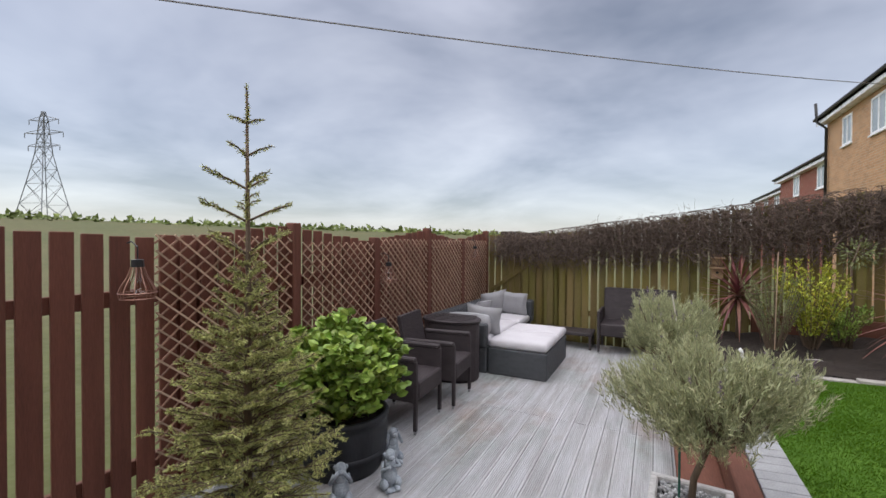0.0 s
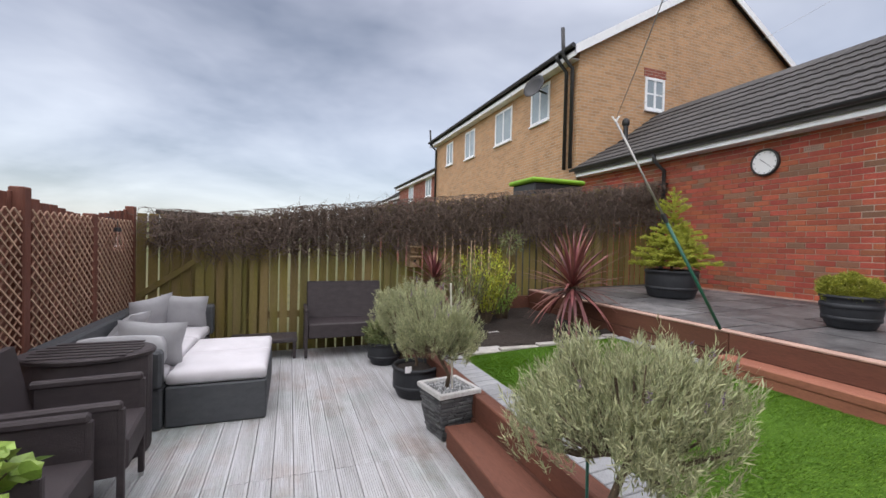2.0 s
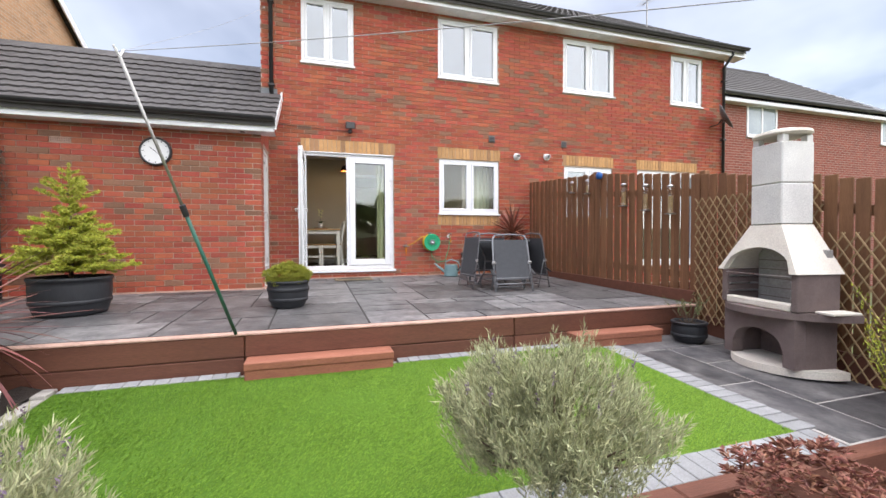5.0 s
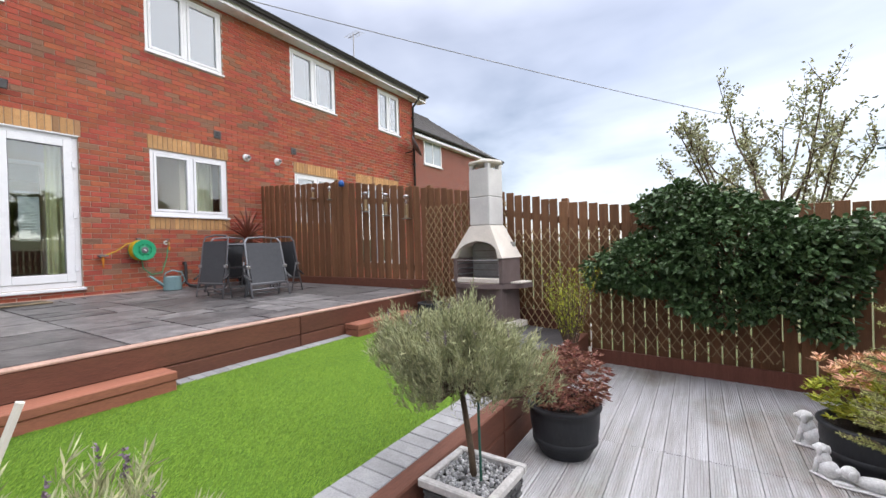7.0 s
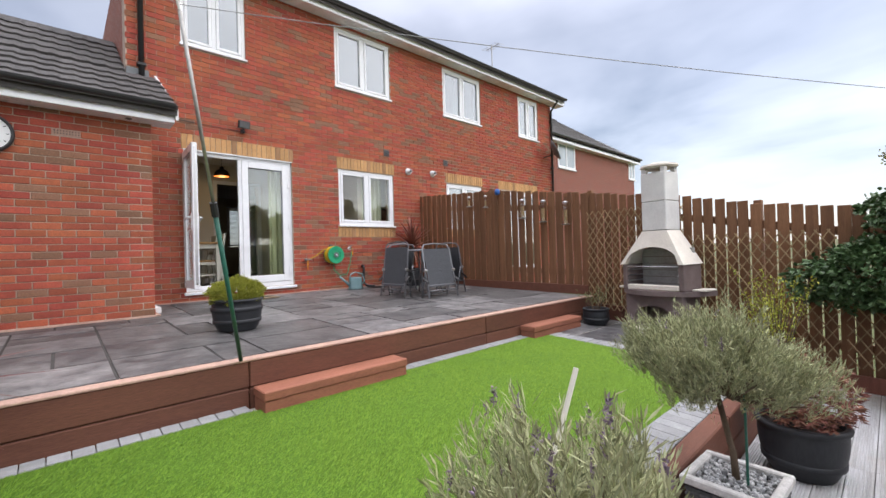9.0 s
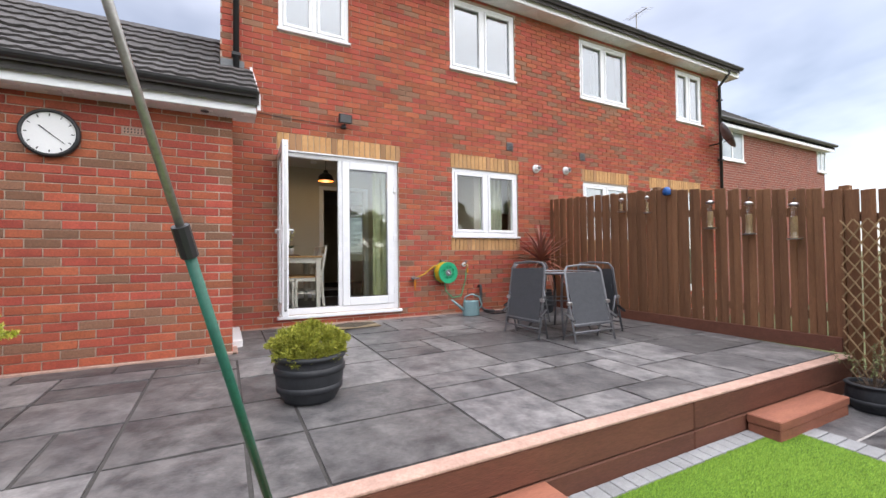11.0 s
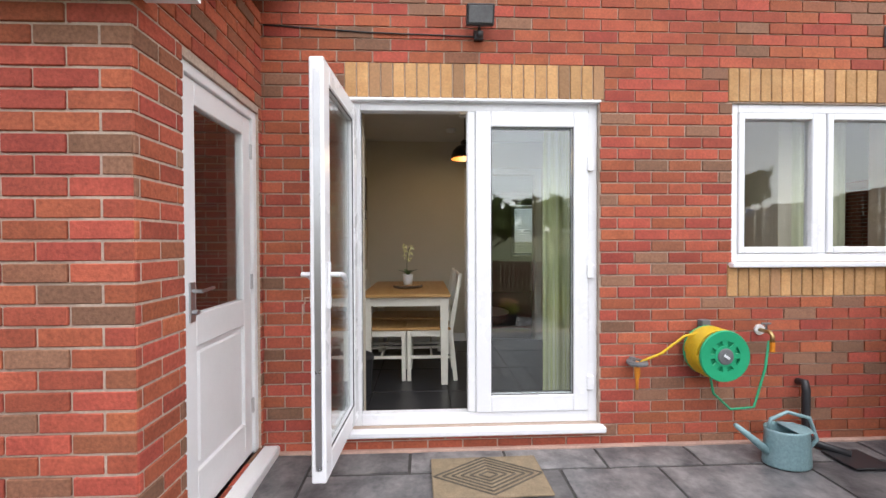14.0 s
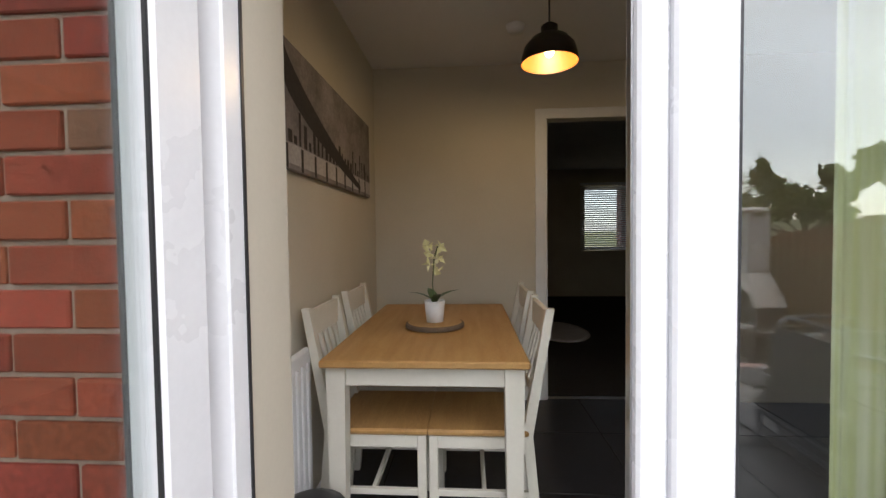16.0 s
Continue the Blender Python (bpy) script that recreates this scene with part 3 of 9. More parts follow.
def downpipe(name, pts, label, r=0.034):
    th = thing(name, pts[-1], label, "downpipe")
    o = Vector(pts[-1])
    part("pipe", Shape().tube([Vector(p) - o for p in pts], r, 10), M_BLACKPL, th, smooth=True)
    lo, hi = min(p[2] for p in pts), max(p[2] for p in pts)
    z = lo + 0.4
    while z < hi - 0.3:
        part("bracket", Shape().cbox(-0.045, -0.05, z - lo - 0.02, 0.05, 0.05, z - lo + 0.02), M_BLACKPL, th)
        z += 1.4
    return th


tiled_roof("roof_house", HX - 0.32, 5.98, HX + 4.1, 8.9, HY0 - 0.3, HY1 + 0.15, "dark grey tiled roof of the house")
gutter_line("gutter_house", HX - 0.27, HY0 - 0.35, HY1 + 0.12, 5.98)
downpipe("downpipe_house", [(HX - 0.29, 4.14, 5.98), (HX - 0.28, 4.14, 5.85), (HX - 0.06, 4.14, 5.65), (HX - 0.06, 4.14, 3.75)], "black downpipe at the corner of the house")
downpipe("downpipe_next_door", [(HX - 0.29, -5.98, 5.98), (HX - 0.28, -5.98, 5.85), (HX - 0.06, -5.98, 5.62), (HX - 0.06, -5.98, 0.7)], "black downpipe on the adjoining house")

# ---- the garage ----
GX, GY, GY1 = 5.80, 4.20, 9.45
M_GAR = frame_of((GX, GY, 0), (0, 1, 0), (-1, 0, 0))
wall_garage = brick_wall("wall_garage", M_GAR, GY1 - GY, 0.5, 3.06, [], [(0.62, 0.845, 2.78, 2.85), (2.25, 2.475, 2.78, 2.85)],
                         [(0.0, 1.9, 0.8, 3.0)], "red brick garage wall beside the patio", course_z=0.53)
M_RET = frame_of((HX, GY, 0), (-1, 0, 0), (0, -1, 0))
HALF = (0.04, 0.85, 0.89, 2.96)
wall_return = brick_wall("wall_garage_return", M_RET, HX - GX, 0.5, 3.60, [HALF, (0.70, HX - GX + 0.01, 3.29, 3.61)], [], [(0, 1.2, 0.8, 3.6)],
                         "short red brick return wall with the side door", thick=0.2, course_z=0.53)
tiled_roof("roof_garage", GX - 0.27, 3.20, HX, 4.02, GY - 0.22, GY1, "dark grey tiled lean-to garage roof", single=80)
tiled_roof("roof_garage_upper", HX + 0.002, 4.02, 8.35, 4.98, HY1 + 0.01, GY1, "upper slope of the dark grey garage roof", single=80)
gutter_line("gutter_garage", GX - 0.23, GY - 0.2, GY1, 3.20)
verge = Shape().add([(GX - 0.25, GY - 0.235, 3.07), (HX - 0.02, GY - 0.235, 3.90), (HX - 0.02, GY - 0.235, 4.05), (GX - 0.25, GY - 0.235, 3.20),
                     (GX - 0.25, GY - 0.205, 3.07), (HX - 0.02, GY - 0.205, 3.90), (HX - 0.02, GY - 0.205, 4.05), (GX - 0.25, GY - 0.205, 3.20)],
                    [(0, 1, 2, 3), (7, 6, 5, 4), (0, 4, 5, 1), (1, 5, 6, 2), (2, 6, 7, 3), (3, 7, 4, 0)])
solid("trim_verge", verge, M_UPVC, "white barge board on the garage roof", "trim")
solid("trim_verge_soffit", Shape().add([(GX - 0.2, GY - 0.205, 3.05), (HX, GY - 0.205, 3.80), (HX, GY, 3.80), (GX - 0.2, GY, 3.05)], [(0, 1, 2, 3)]), M_UPVC,
      "white soffit under the garage verge", "trim")
solid("trim_flashing", Shape().cbox(HX - 0.03, GY - 0.15, 4.0, HX - 0.006, HY1, 4.10, 0.004), M_LEAD, "lead flashing where the garage roof meets the house", "trim")
for k, u in enumerate((0.62, 2.25)):
    th = thing("air_brick", M_GAR @ Matrix.Translation((u, 0, 2.785)), "pale terracotta air brick set in the garage wall", "air brick", "air bricks")
    part("backing", Shape().box(0, -0.03, 0, 0.22, -0.002, 0.065), M_JOIST, th)
    grid_ = Shape()
    for z0, z1 in ((0.0, 0.011), (0.028, 0.037), (0.054, 0.065)):
        grid_.cbox(0, -0.004, z0, 0.22, 0.006, z1, 0.001)
    for j in range(10):
        grid_.cbox(max(0.0, j * 0.0236 - 0.003), -0.004, 0.0, min(0.22, j * 0.0236 + 0.0095), 0.0055, 0.065, 0.001)
    part("grille", grid_, M_EDGE, th)
downpipe("downpipe_garage", [(GX - 0.27, 7.25, 3.18), (GX - 0.26, 7.22, 3.02), (GX - 0.07, 7.18, 2.85), (GX - 0.07, 7.18, 0.82)], "black downpipe on the garage wall")
sv = thing("soffit_vent", (GX - 0.12, 4.42, 3.036), "small round grey vent in the white garage soffit", "vent")
part("ring", Shape().lathe([(0.018, 0.002), (0.032, 0.003), (0.034, -0.004), (0.018, -0.005), (0.018, 0.002)], 18), M_GREYPL, sv, smooth=True)
part("mesh_disc", Shape().lathe([(0.0, 0.001), (0.018, 0.001)], 18), M_JOIST, sv)
pad = Shape().box(GX + 0.28, GY + 0.25, 0.5, 6.9, GY1, 0.85)
solid("floor_garage", pad, M_SANDL, "concrete floor inside the garage", "floor")
solid("wall_garage_back", Shape().box(8.35, HY1, 0.5, 8.5, GY1, 4.9).box(GX, GY1, 0.5, 8.5, GY1 + 0.2, 3.1), M_FARRED, "red brick back walls of the garage", "wall")
soil_vent = thing("roof_vent_pipe", (6.75, 9.2, 3.9), "black vent pipe with a cowl on the garage roof", "vent pipe")
part("pipe", Shape().lathe([(0.055, -0.05), (0.055, 0.42)], 12), M_BLACKPL, soil_vent, smooth=True)
part("cowl", Shape().lathe([(0.06, 0.40), (0.085, 0.43), (0.085, 0.52), (0.05, 0.57), (0.0, 0.58)], 12), M_BLACKPL, soil_vent, smooth=True)

# side door of the garage, half glazed
sd = thing("door_1", M_RET @ Matrix.Translation((HALF[0], -0.03, HALF[2])), "white painted half-glazed timber side door, closed", "door", kind="structure")
DW, DH = HALF[1] - HALF[0], HALF[3] - HALF[2]
s = Shape().cbox(0, -0.08, 0, 0.05, 0.012, DH).cbox(DW - 0.05, -0.08, 0, DW, 0.012, DH).cbox(0.05, -0.08, DH - 0.05, DW - 0.05, 0.012, DH)
part("door_frame", s, M_PAINT, sd)
leaf = Shape()
a, b = 0.054, DW - 0.054
leaf.cbox(a, -0.05, 0.006, a + 0.10, -0.004, DH - 0.054).cbox(b - 0.10, -0.05, 0.006, b, -0.004, DH - 0.054)
leaf.cbox(a + 0.1, -0.05, DH - 0.164, b - 0.1, -0.004, DH - 0.054).cbox(a + 0.1, -0.05, 0.006, b - 0.1, -0.004, 0.22).cbox(a + 0.1, -0.05, 0.80, b - 0.1, -0.004, 0.95)
leaf.cbox(a + 0.1, -0.045, 0.22, b - 0.1, -0.022, 0.80, 0.002)
leaf.cbox(a + 0.13, -0.03, 0.25, b - 0.13, -0.012, 0.77, 0.008)
dl = part("door_leaf", leaf, M_PAINT, sd)
part("glass", Shape().box(a + 0.095, -0.03, 0.945, b - 0.095, -0.024, DH - 0.16), M_GLASS, dl).visible_shadow = False
h = Shape().cbox(b - 0.075, -0.004, 0.92, b - 0.035, 0.006, 1.10, 0.002)
h.tube([(b - 0.055, 0.0, 1.06), (b - 0.055, 0.05, 1.06)], 0.009, 8).tube([(b - 0.055, 0.045, 1.06), (b - 0.16, 0.045, 1.065)], 0.008, 8)
h.tube([(b - 0.055, 0.0, 0.965), (b - 0.055, 0.03, 0.965)], 0.012, 10)
part("door_handle", h, M_METAL, dl, "brushed steel lever handle")
for z in (0.25, 1.0, 1.78):
    part("hinge", Shape().cbox(a - 0.012, -0.01, z, a + 0.012, 0.008, z + 0.09, 0.002), M_METAL, sd)
part("threshold", Shape().cbox(-0.06, -0.1, -0.12, DW + 0.06, 0.13, 0.0, 0.01), M_PAINT, sd, "white painted concrete threshold")

# ---- French doors ----
fd = thing("door_2", M_REAR @ Matrix.Translation((uy(DOOR[0]), -0.04, DOOR[2])), "white plastic French doors, one leaf standing open", "door", kind="structure")
FW, FH = DOOR[1] - DOOR[0], DOOR[3] - DOOR[2]
s = Shape().cbox(0, -0.07, 0.0, 0.06, 0, FH).cbox(FW - 0.06, -0.07, 0.0, FW, 0, FH).cbox(0.06, -0.07, FH - 0.06, FW - 0.06, 0, FH)
s.cbox(0.06, -0.07, 0.0, FW - 0.06, 0.0, 0.075)
part("door_frame", s, M_UPVC, fd)
part("door_sill", Shape().cbox(-0.03, -0.07, -0.045, FW + 0.03, 0.09, -0.002, 0.008), M_UPVC, fd)
part("jamb_seal", Shape().box(FW - 0.0635, -0.06, 0.078, FW - 0.0605, -0.052, FH - 0.062), M_BLACKPL, fd, "black rubber door seal")
part("head_drip", Shape().cbox(-0.01, 0.002, FH - 0.01, FW + 0.01, 0.045, FH + 0.012, 0.004), M_UPVC, fd)
LW = (FW - 0.12) / 2


def door_leaf(parent, m, mirror):
    lf = Shape()
    t0, t1 = -0.05, 0.018
    lf.cbox(0, t0, 0, 0.10, t1, FH - 0.14, 0.006).cbox(LW - 0.10, t0, 0, LW, t1, FH - 0.14, 0.006)
    lf.cbox(0.10, t0, 0, LW - 0.10, t1, 0.11, 0.006).cbox(0.10, t0, FH - 0.24, LW - 0.10, t1, FH - 0.14, 0.006)
    ob = part("door_leaf", lf, M_UPVC, parent, m=m)
    bead = Shape()
    for y in (t1 - 0.012, t0 + 0.006):
        bead.box(0.098, y, 0.108, 0.105, y + 0.006, FH - 0.238).box(LW - 0.105, y, 0.108, LW - 0.098, y + 0.006, FH - 0.238)
        bead.box(0.105, y, 0.108, LW - 0.105, y + 0.006, 0.115).box(0.105, y, FH - 0.245, LW - 0.105, y + 0.006, FH - 0.238)
    part("gasket", bead, M_BLACKPL, ob, "black rubber glazing gasket")
    for y in (-0.008, -0.026):
        g = part("glass", Shape().box(0.095, y, 0.105, LW - 0.095, y + 0.004, FH - 0.235), M_GLASS, ob)
        g.visible_shadow = False
    return ob


closed = door_leaf(fd, Matrix.Translation((0.062, 0.0, 0.078)), False)
for z in (0.22, 0.95, 1.65):
    part("hinge", Shape().cbox(0.03, 0.0, z, 0.075, 0.03, z + 0.09, 0.004), M_UPVC, fd)
part("meeting_stile", Shape().cbox(LW + 0.0005, -0.05, 0.0, LW + 0.052, 0.006, FH - 0.14, 0.006), M_UPVC, closed)
part("keep_strip", Shape().box(LW + 0.0525, -0.032, 0.02, LW + 0.056, -0.014, FH - 0.17), M_METAL, closed, "steel keep strip")
# the open leaf is hinged on the house corner side and stands square to the wall
open_m = Matrix.Translation((FW - 0.028, 0.035, 0.078)) @ Matrix.Rotation(radians(87.6), 4, "Z")
opened = door_leaf(fd, open_m, True)
for side, y0 in ((1, 0.018), (-1, -0.05)):
    hd = Shape().cbox(LW - 0.07, y0, 0.80, LW - 0.035, y0 + side * 0.012, 1.02, 0.004)
    hd.tube([(LW - 0.052, y0, 0.96), (LW - 0.052, y0 + side * 0.055, 0.96)], 0.011, 8)
    hd.tube([(LW - 0.052, y0 + side * 0.05, 0.96), (LW - 0.10, y0 + side * 0.055, 0.957), (LW - 0.14, y0 + side * 0.055, 0.948), (LW - 0.175, y0 + side * 0.05, 0.932)], 0.011, 8)
    part("door_handle", hd, M_UPVC, opened, "white lever handle")
lockset = Shape().box(LW - 0.001, -0.03, 0.06, LW + 0.003, 0.0, FH - 0.2)
part("lock_strip", lockset, M_METAL, opened, "steel locking strip")
part("keyring", Shape().tube([(LW - 0.052, -0.062, 0.85), (LW - 0.052, -0.09, 0.85), (LW - 0.06, -0.095, 0.82)], 0.004, 6).cbox(LW - 0.075, -0.105, 0.77, LW - 0.045, -0.098, 0.82, 0.003), M_EDGE, opened, "key with a pink tag in the lock")

# ---- the dining room behind the French doors ----
RX0, RX1, RY0, RY1, RF, RC = HX + 0.28, 9.30, 0.6, 3.86, 0.98, 3.38
solid("wall_dining_left", Shape().box(RX0, RY1, RF, RX1, RY1 + 0.06, RC), M_PLASTER, "cream painted dining room wall", "wall")
back = Shape().box(RX1, 2.635, RF, RX1 + 0.1, RY1, RC).box(RX1, RY0, RF, RX1 + 0.1, 1.835, RC).box(RX1, 1.835, 2.99, RX1 + 0.1, 2.635, RC)
solid("wall_dining_back", back, M_PLASTER, "cream painted back wall with an open doorway", "wall")
solid("wall_dining_right", Shape().box(RX0, RY0 - 0.1, RF, RX1, RY0, RC), M_PLASTER, "cream painted kitchen end wall", "wall")
rev = Shape().box(HX + 0.26, 3.604, RF, RX0 + 0.02, RY1, RC).box(HX + 0.262, KITCHEN[1] + 0.02, RF, RX0 + 0.018, DOOR[0] - 0.02, RC)
rev.box(HX + 0.115, 3.602, RF, HX + 0.259, 3.70, 3.07)
solid("wall_dining_front", rev, M_PLASTER, "cream plaster beside the French doors", "wall")
solid("ceiling", Shape().box(RX0 - 0.02, -1.1, RC, 14.9, RY1 + 0.06, RC + 0.035), M_CEIL, "white painted ceiling", "ceiling")
fl = solid("floor", Shape().box(HX + 0.05, RY0 - 0.1, RF - 0.1, RX1 + 0.05, RY1, RF - 0.006), M_JOIST, "dark slate tiled dining room floor", "floor")
tile_me = Shape().cbox(-0.296, -0.296, -0.006, 0.296, 0.296, 0.0, 0.002).mesh("tile", M_FLOOR)
for i in range(4):
    for j in range(6):
        x, y = HX + 0.35 + i * 0.6, RY0 + 0.3 + j * 0.6
        if x < RX1 + 0.3 and y < RY1 + 0.2:
            ob = new("tile", tile_me)
            ob.parent = fl
            ob.matrix_basis = Matrix.Translation((x, y, RF))
arch = Shape()
for x in (RX1 - 0.012,):
    arch.cbox(x, 2.635, RF, x + 0.012, 2.705, 3.06, 0.003).cbox(x, 1.765, RF, x + 0.012, 1.835, 3.06, 0.003).cbox(x, 1.835, 2.99, x + 0.012, 2.635, 3.06, 0.003)
arch.cbox(RX1, 2.62, RF, RX1 + 0.1, 2.634, 2.99, 0.002).cbox(RX1, 1.836, RF, RX1 + 0.1, 1.85, 2.99, 0.002)
solid("trim_doorway", arch, M_PAINT, "white painted doorway architrave", "trim")
solid("trim_skirting", Shape().cbox(RX0, RY1 - 0.016, RF, RX1, RY1 - 0.001, RF + 0.1, 0.004).cbox(RX1 - 0.016, 2.705, RF, RX1 - 0.001, RY1 - 0.02, RF + 0.1, 0.004), M_PAINT, "white skirting board", "baseboard")
solid("trim_threshold_bar", Shape().cbox(RX1 + 0.02, 1.85, RF, RX1 + 0.06, 2.705, RF + 0.006, 0.002), M_METAL, "steel threshold bar in the doorway", "trim")
# the living room beyond the doorway, with a blind at its far window
LX = 14.3
solid("floor_living", Shape().box(RX1 + 0.05, -1.0, RF - 0.1, LX, 3.9, RF), M_CARPET, "dark carpet of the living room", "floor")
lw = Shape().box(RX1 + 0.1, 3.9, RF, LX, 3.96, RC).box(RX1 + 0.1, -1.06, RF, LX, -1.0, RC).box(RX1 + 0.0, -1.06, RF, RX1 + 0.1, RY0, RC)
lw.box(LX, -1.0, RF, LX + 0.1, 0.15, RC).box(LX, 1.0, RF, LX + 0.1, 3.9, RC).box(LX, 0.15, RF, LX + 0.1, 1.0, 1.85).box(LX, 0.15, 3.1, LX + 0.1, 1.0, RC)
solid("wall_living", lw, M_PLASTER, "cream living room walls in deep shade", "wall")
blind = thing("venetian_blind", (LX - 0.03, 0.13, 1.85), "white venetian blind at the far window", "blind")
part("head_rail", Shape().cbox(-0.02, 0, 1.22, 0.03, 0.96, 1.27, 0.003), M_UPVC, blind)
slat = Shape().cbox(-0.018, 0, -0.0015, 0.018, 0.96, 0.0015, 0.0005).mesh("slat", M_UPVC)
for k in range(30):
    ob = new("slat", slat)
    ob.parent = blind
    ob.matrix_basis = Matrix.Translation((0, 0, 0.02 + k * 0.04)) @ Matrix.Rotation(radians(38), 4, "Y")
win_front = thing("window_8", (LX + 0.10, 0.13, 1.87), "bright front window of the living room", "window", kind="structure")
part("pane", Shape().box(0, 0, 0, 0.006, 0.9, 1.2), M_GLASS, win_front).visible_shadow = False
part("window_frame", Shape().cbox(-0.02, 0, 0, 0.03, 0.05, 1.2).cbox(-0.02, 0.85, 0, 0.03, 0.9, 1.2).cbox(-0.02, 0.05, 0, 0.03, 0.85, 0.05).cbox(-0.02, 0.05, 1.15, 0.03, 0.85, 1.2), M_UPVC, win_front)

# ---- neighbouring houses ----


def far_house(name, x0, x1, ya, yb, eaves, ridge, mat, label, rear_windows, gable_windows, facing=-1, gable_low=True, base=-0.1):
    th = thing(name, ((x0 + x1) / 2, (ya + yb) / 2, base), label, "house")
    o = Vector(th.matrix_basis.translation)
    xm = (x0 + x1) / 2

    def loc(x, y, z):
        return (x - o.x, y - o.y, z - o.z)

    s = Shape()
    for y in (ya, yb):
        s.add([loc(x0, y, base), loc(x1, y, base), loc(x1, y, eaves), loc(xm, y, ridge - 0.1), loc(x0, y, eaves)], [(0, 1, 2, 3, 4)])
    for x in (x0, x1):
        s.add([loc(x, ya, base), loc(x, yb, base), loc(x, yb, eaves), loc(x, ya, eaves)], [(0, 1, 2, 3)])
    part("wall", s, mat, th)
    for side, xa in ((1, x0), (-1, x1)):
        r = Shape()
        e = -0.25 if side == 1 else 0.25
        slope = (ridge - eaves) / (xm - xa)
        n, steps = 16, [(xa + e, eaves + slope * e - 0.03)]
        for k in range(n):
            for f, lift in ((k / n, 0.05), ((k + 1) / n, 0.02)):
                x = xa + e + (xm - xa - e) * f
                steps.append((x, eaves + slope * (x - xa) + lift))
        r.v = [loc(x, y, z) for x, z in steps for y in (ya - 0.18, yb + 0.18)]
        r.f = [(2 * k, 2 * k + 2, 2 * k + 3, 2 * k + 1) for k in range(len(steps) - 1)]
        part("roof", r, M_TILES, th)
        part("fascia", Shape().box(*loc(xa + e, ya - 0.18, eaves - 0.30), *loc(xa + e + 0.02 * side, yb + 0.18, eaves - 0.08)), M_UPVC, th)
        part("soffit", Shape().box(*loc(xa + e + 0.022 * side, ya, eaves - 0.30), *loc(xa, yb, eaves - 0.285)), M_UPVC, th)
        part("gutter", Shape().tube([loc(xa + e - 0.06 * side, ya - 0.18, eaves - 0.08), loc(xa + e - 0.06 * side, yb + 0.18, eaves - 0.08)], 0.055, 8), M_BLACKPL, th)
        for y in (ya - 0.19, yb + 0.16):
            bb = Shape().add([loc(xa + e, y, eaves - 0.28), loc(xm, y, ridge - 0.2), loc(xm, y, ridge - 0.0), loc(xa + e, y, eaves - 0.06),
                              loc(xa + e, y + 0.03, eaves - 0.28), loc(xm, y + 0.03, ridge - 0.2), loc(xm, y + 0.03, ridge - 0.0), loc(xa + e, y + 0.03, eaves - 0.06)],
                             [(0, 1, 2, 3), (7, 6, 5, 4), (0, 4, 5, 1), (2, 6, 7, 3), (3, 7, 4, 0)])
            part("barge_board", bb, M_UPVC, th)
    part("ridge_tile", Shape().tube([loc(xm, ya - 0.18, ridge - 0.02), loc(xm, yb + 0.18, ridge - 0.02)], 0.10, 8), M_TILES, th)

    def far_window(m, w, h, bar):
        wp = part("window", Shape().box(0.06, -0.03, 0.06, w - 0.06, 0.004, h - 0.06), M_FARPANE, th, m=m)
        for box_ in ((0, 0, 0.07, h), (w - 0.07, 0, w, h), (0.07, 0, w - 0.07, 0.07), (0.07, h - 0.07, w - 0.07, h)):
            part("frame", Shape().cbox(box_[0], -0.05, box_[1], box_[2], 0.02, box_[3]), M_UPVC, wp)
        part("mullion", Shape().cbox(w / 2 - 0.035, -0.05, 0.07, w / 2 + 0.035, 0.018, h - 0.07), M_UPVC, wp)
        if bar:
            part("glazing_bar", Shape().cbox(0.07, -0.03, h / 2 - 0.02, w - 0.07, 0.012, h / 2 + 0.02), M_UPVC, wp)
        part("sill", Shape().cbox(-0.02, 0, -0.05, w + 0.02, 0.07, -0.004), M_UPVC, wp)
    face = x0 if facing == -1 else x1
    for a, b, z0, z1 in rear_windows:
        far_window(frame_of(loc(face, a, z0), (0, 1, 0), (-1, 0, 0)), b - a, z1 - z0, 0)
    for a, b, z0, z1 in gable_windows:
        yy = ya if gable_low else yb
        far_window(frame_of(loc(b if gable_low else a, yy, z0), (-1, 0, 0) if gable_low else (1, 0, 0), (0, -1, 0) if gable_low else (0, 1, 0)), b - a, z1 - z0, 1)
        part("lintel", Shape().cbox(*loc(a - 0.04, yy - 0.012, z1 + 0.01), *loc(b + 0.04, yy + 0.05, z1 + 0.23)), M_FARRED if mat == M_YELLOW else M_BUFF, th, "brick lintel of another colour")
    return th


M_FARPANE = material("far_window_pane", (0.36, 0.42, 0.45), (0.26, 0.31, 0.34), 1.2, 0.06, bump=0, spec=1.0)
yh = far_house("yellow_brick_house", 5.70, 14.4, 9.6, 19.7, 6.12, 8.75, M_YELLOW, "yellow brick house with white windows and a dark tiled roof",
               [(10.75, 11.65, 4.75, 5.75), (12.7, 13.8, 4.65, 5.7), (15.4, 16.3, 4.65, 5.68), (17.57, 18.3, 4.75, 5.68)], [(7.7, 8.35, 4.93, 5.75)])
o = Vector(yh.matrix_basis.translation)
for y, zt in ((9.75, 6.55), (9.98, 6.0), (19.5, 6.55)):
    p = [(5.32, y, zt), (5.36, y, 5.9), (5.62, y, 5.65), (5.62, y, 3.3)]
    part("downpipe", Shape().tube([Vector(q) - o for q in p], 0.045, 8), M_BLACKPL, yh, smooth=True)
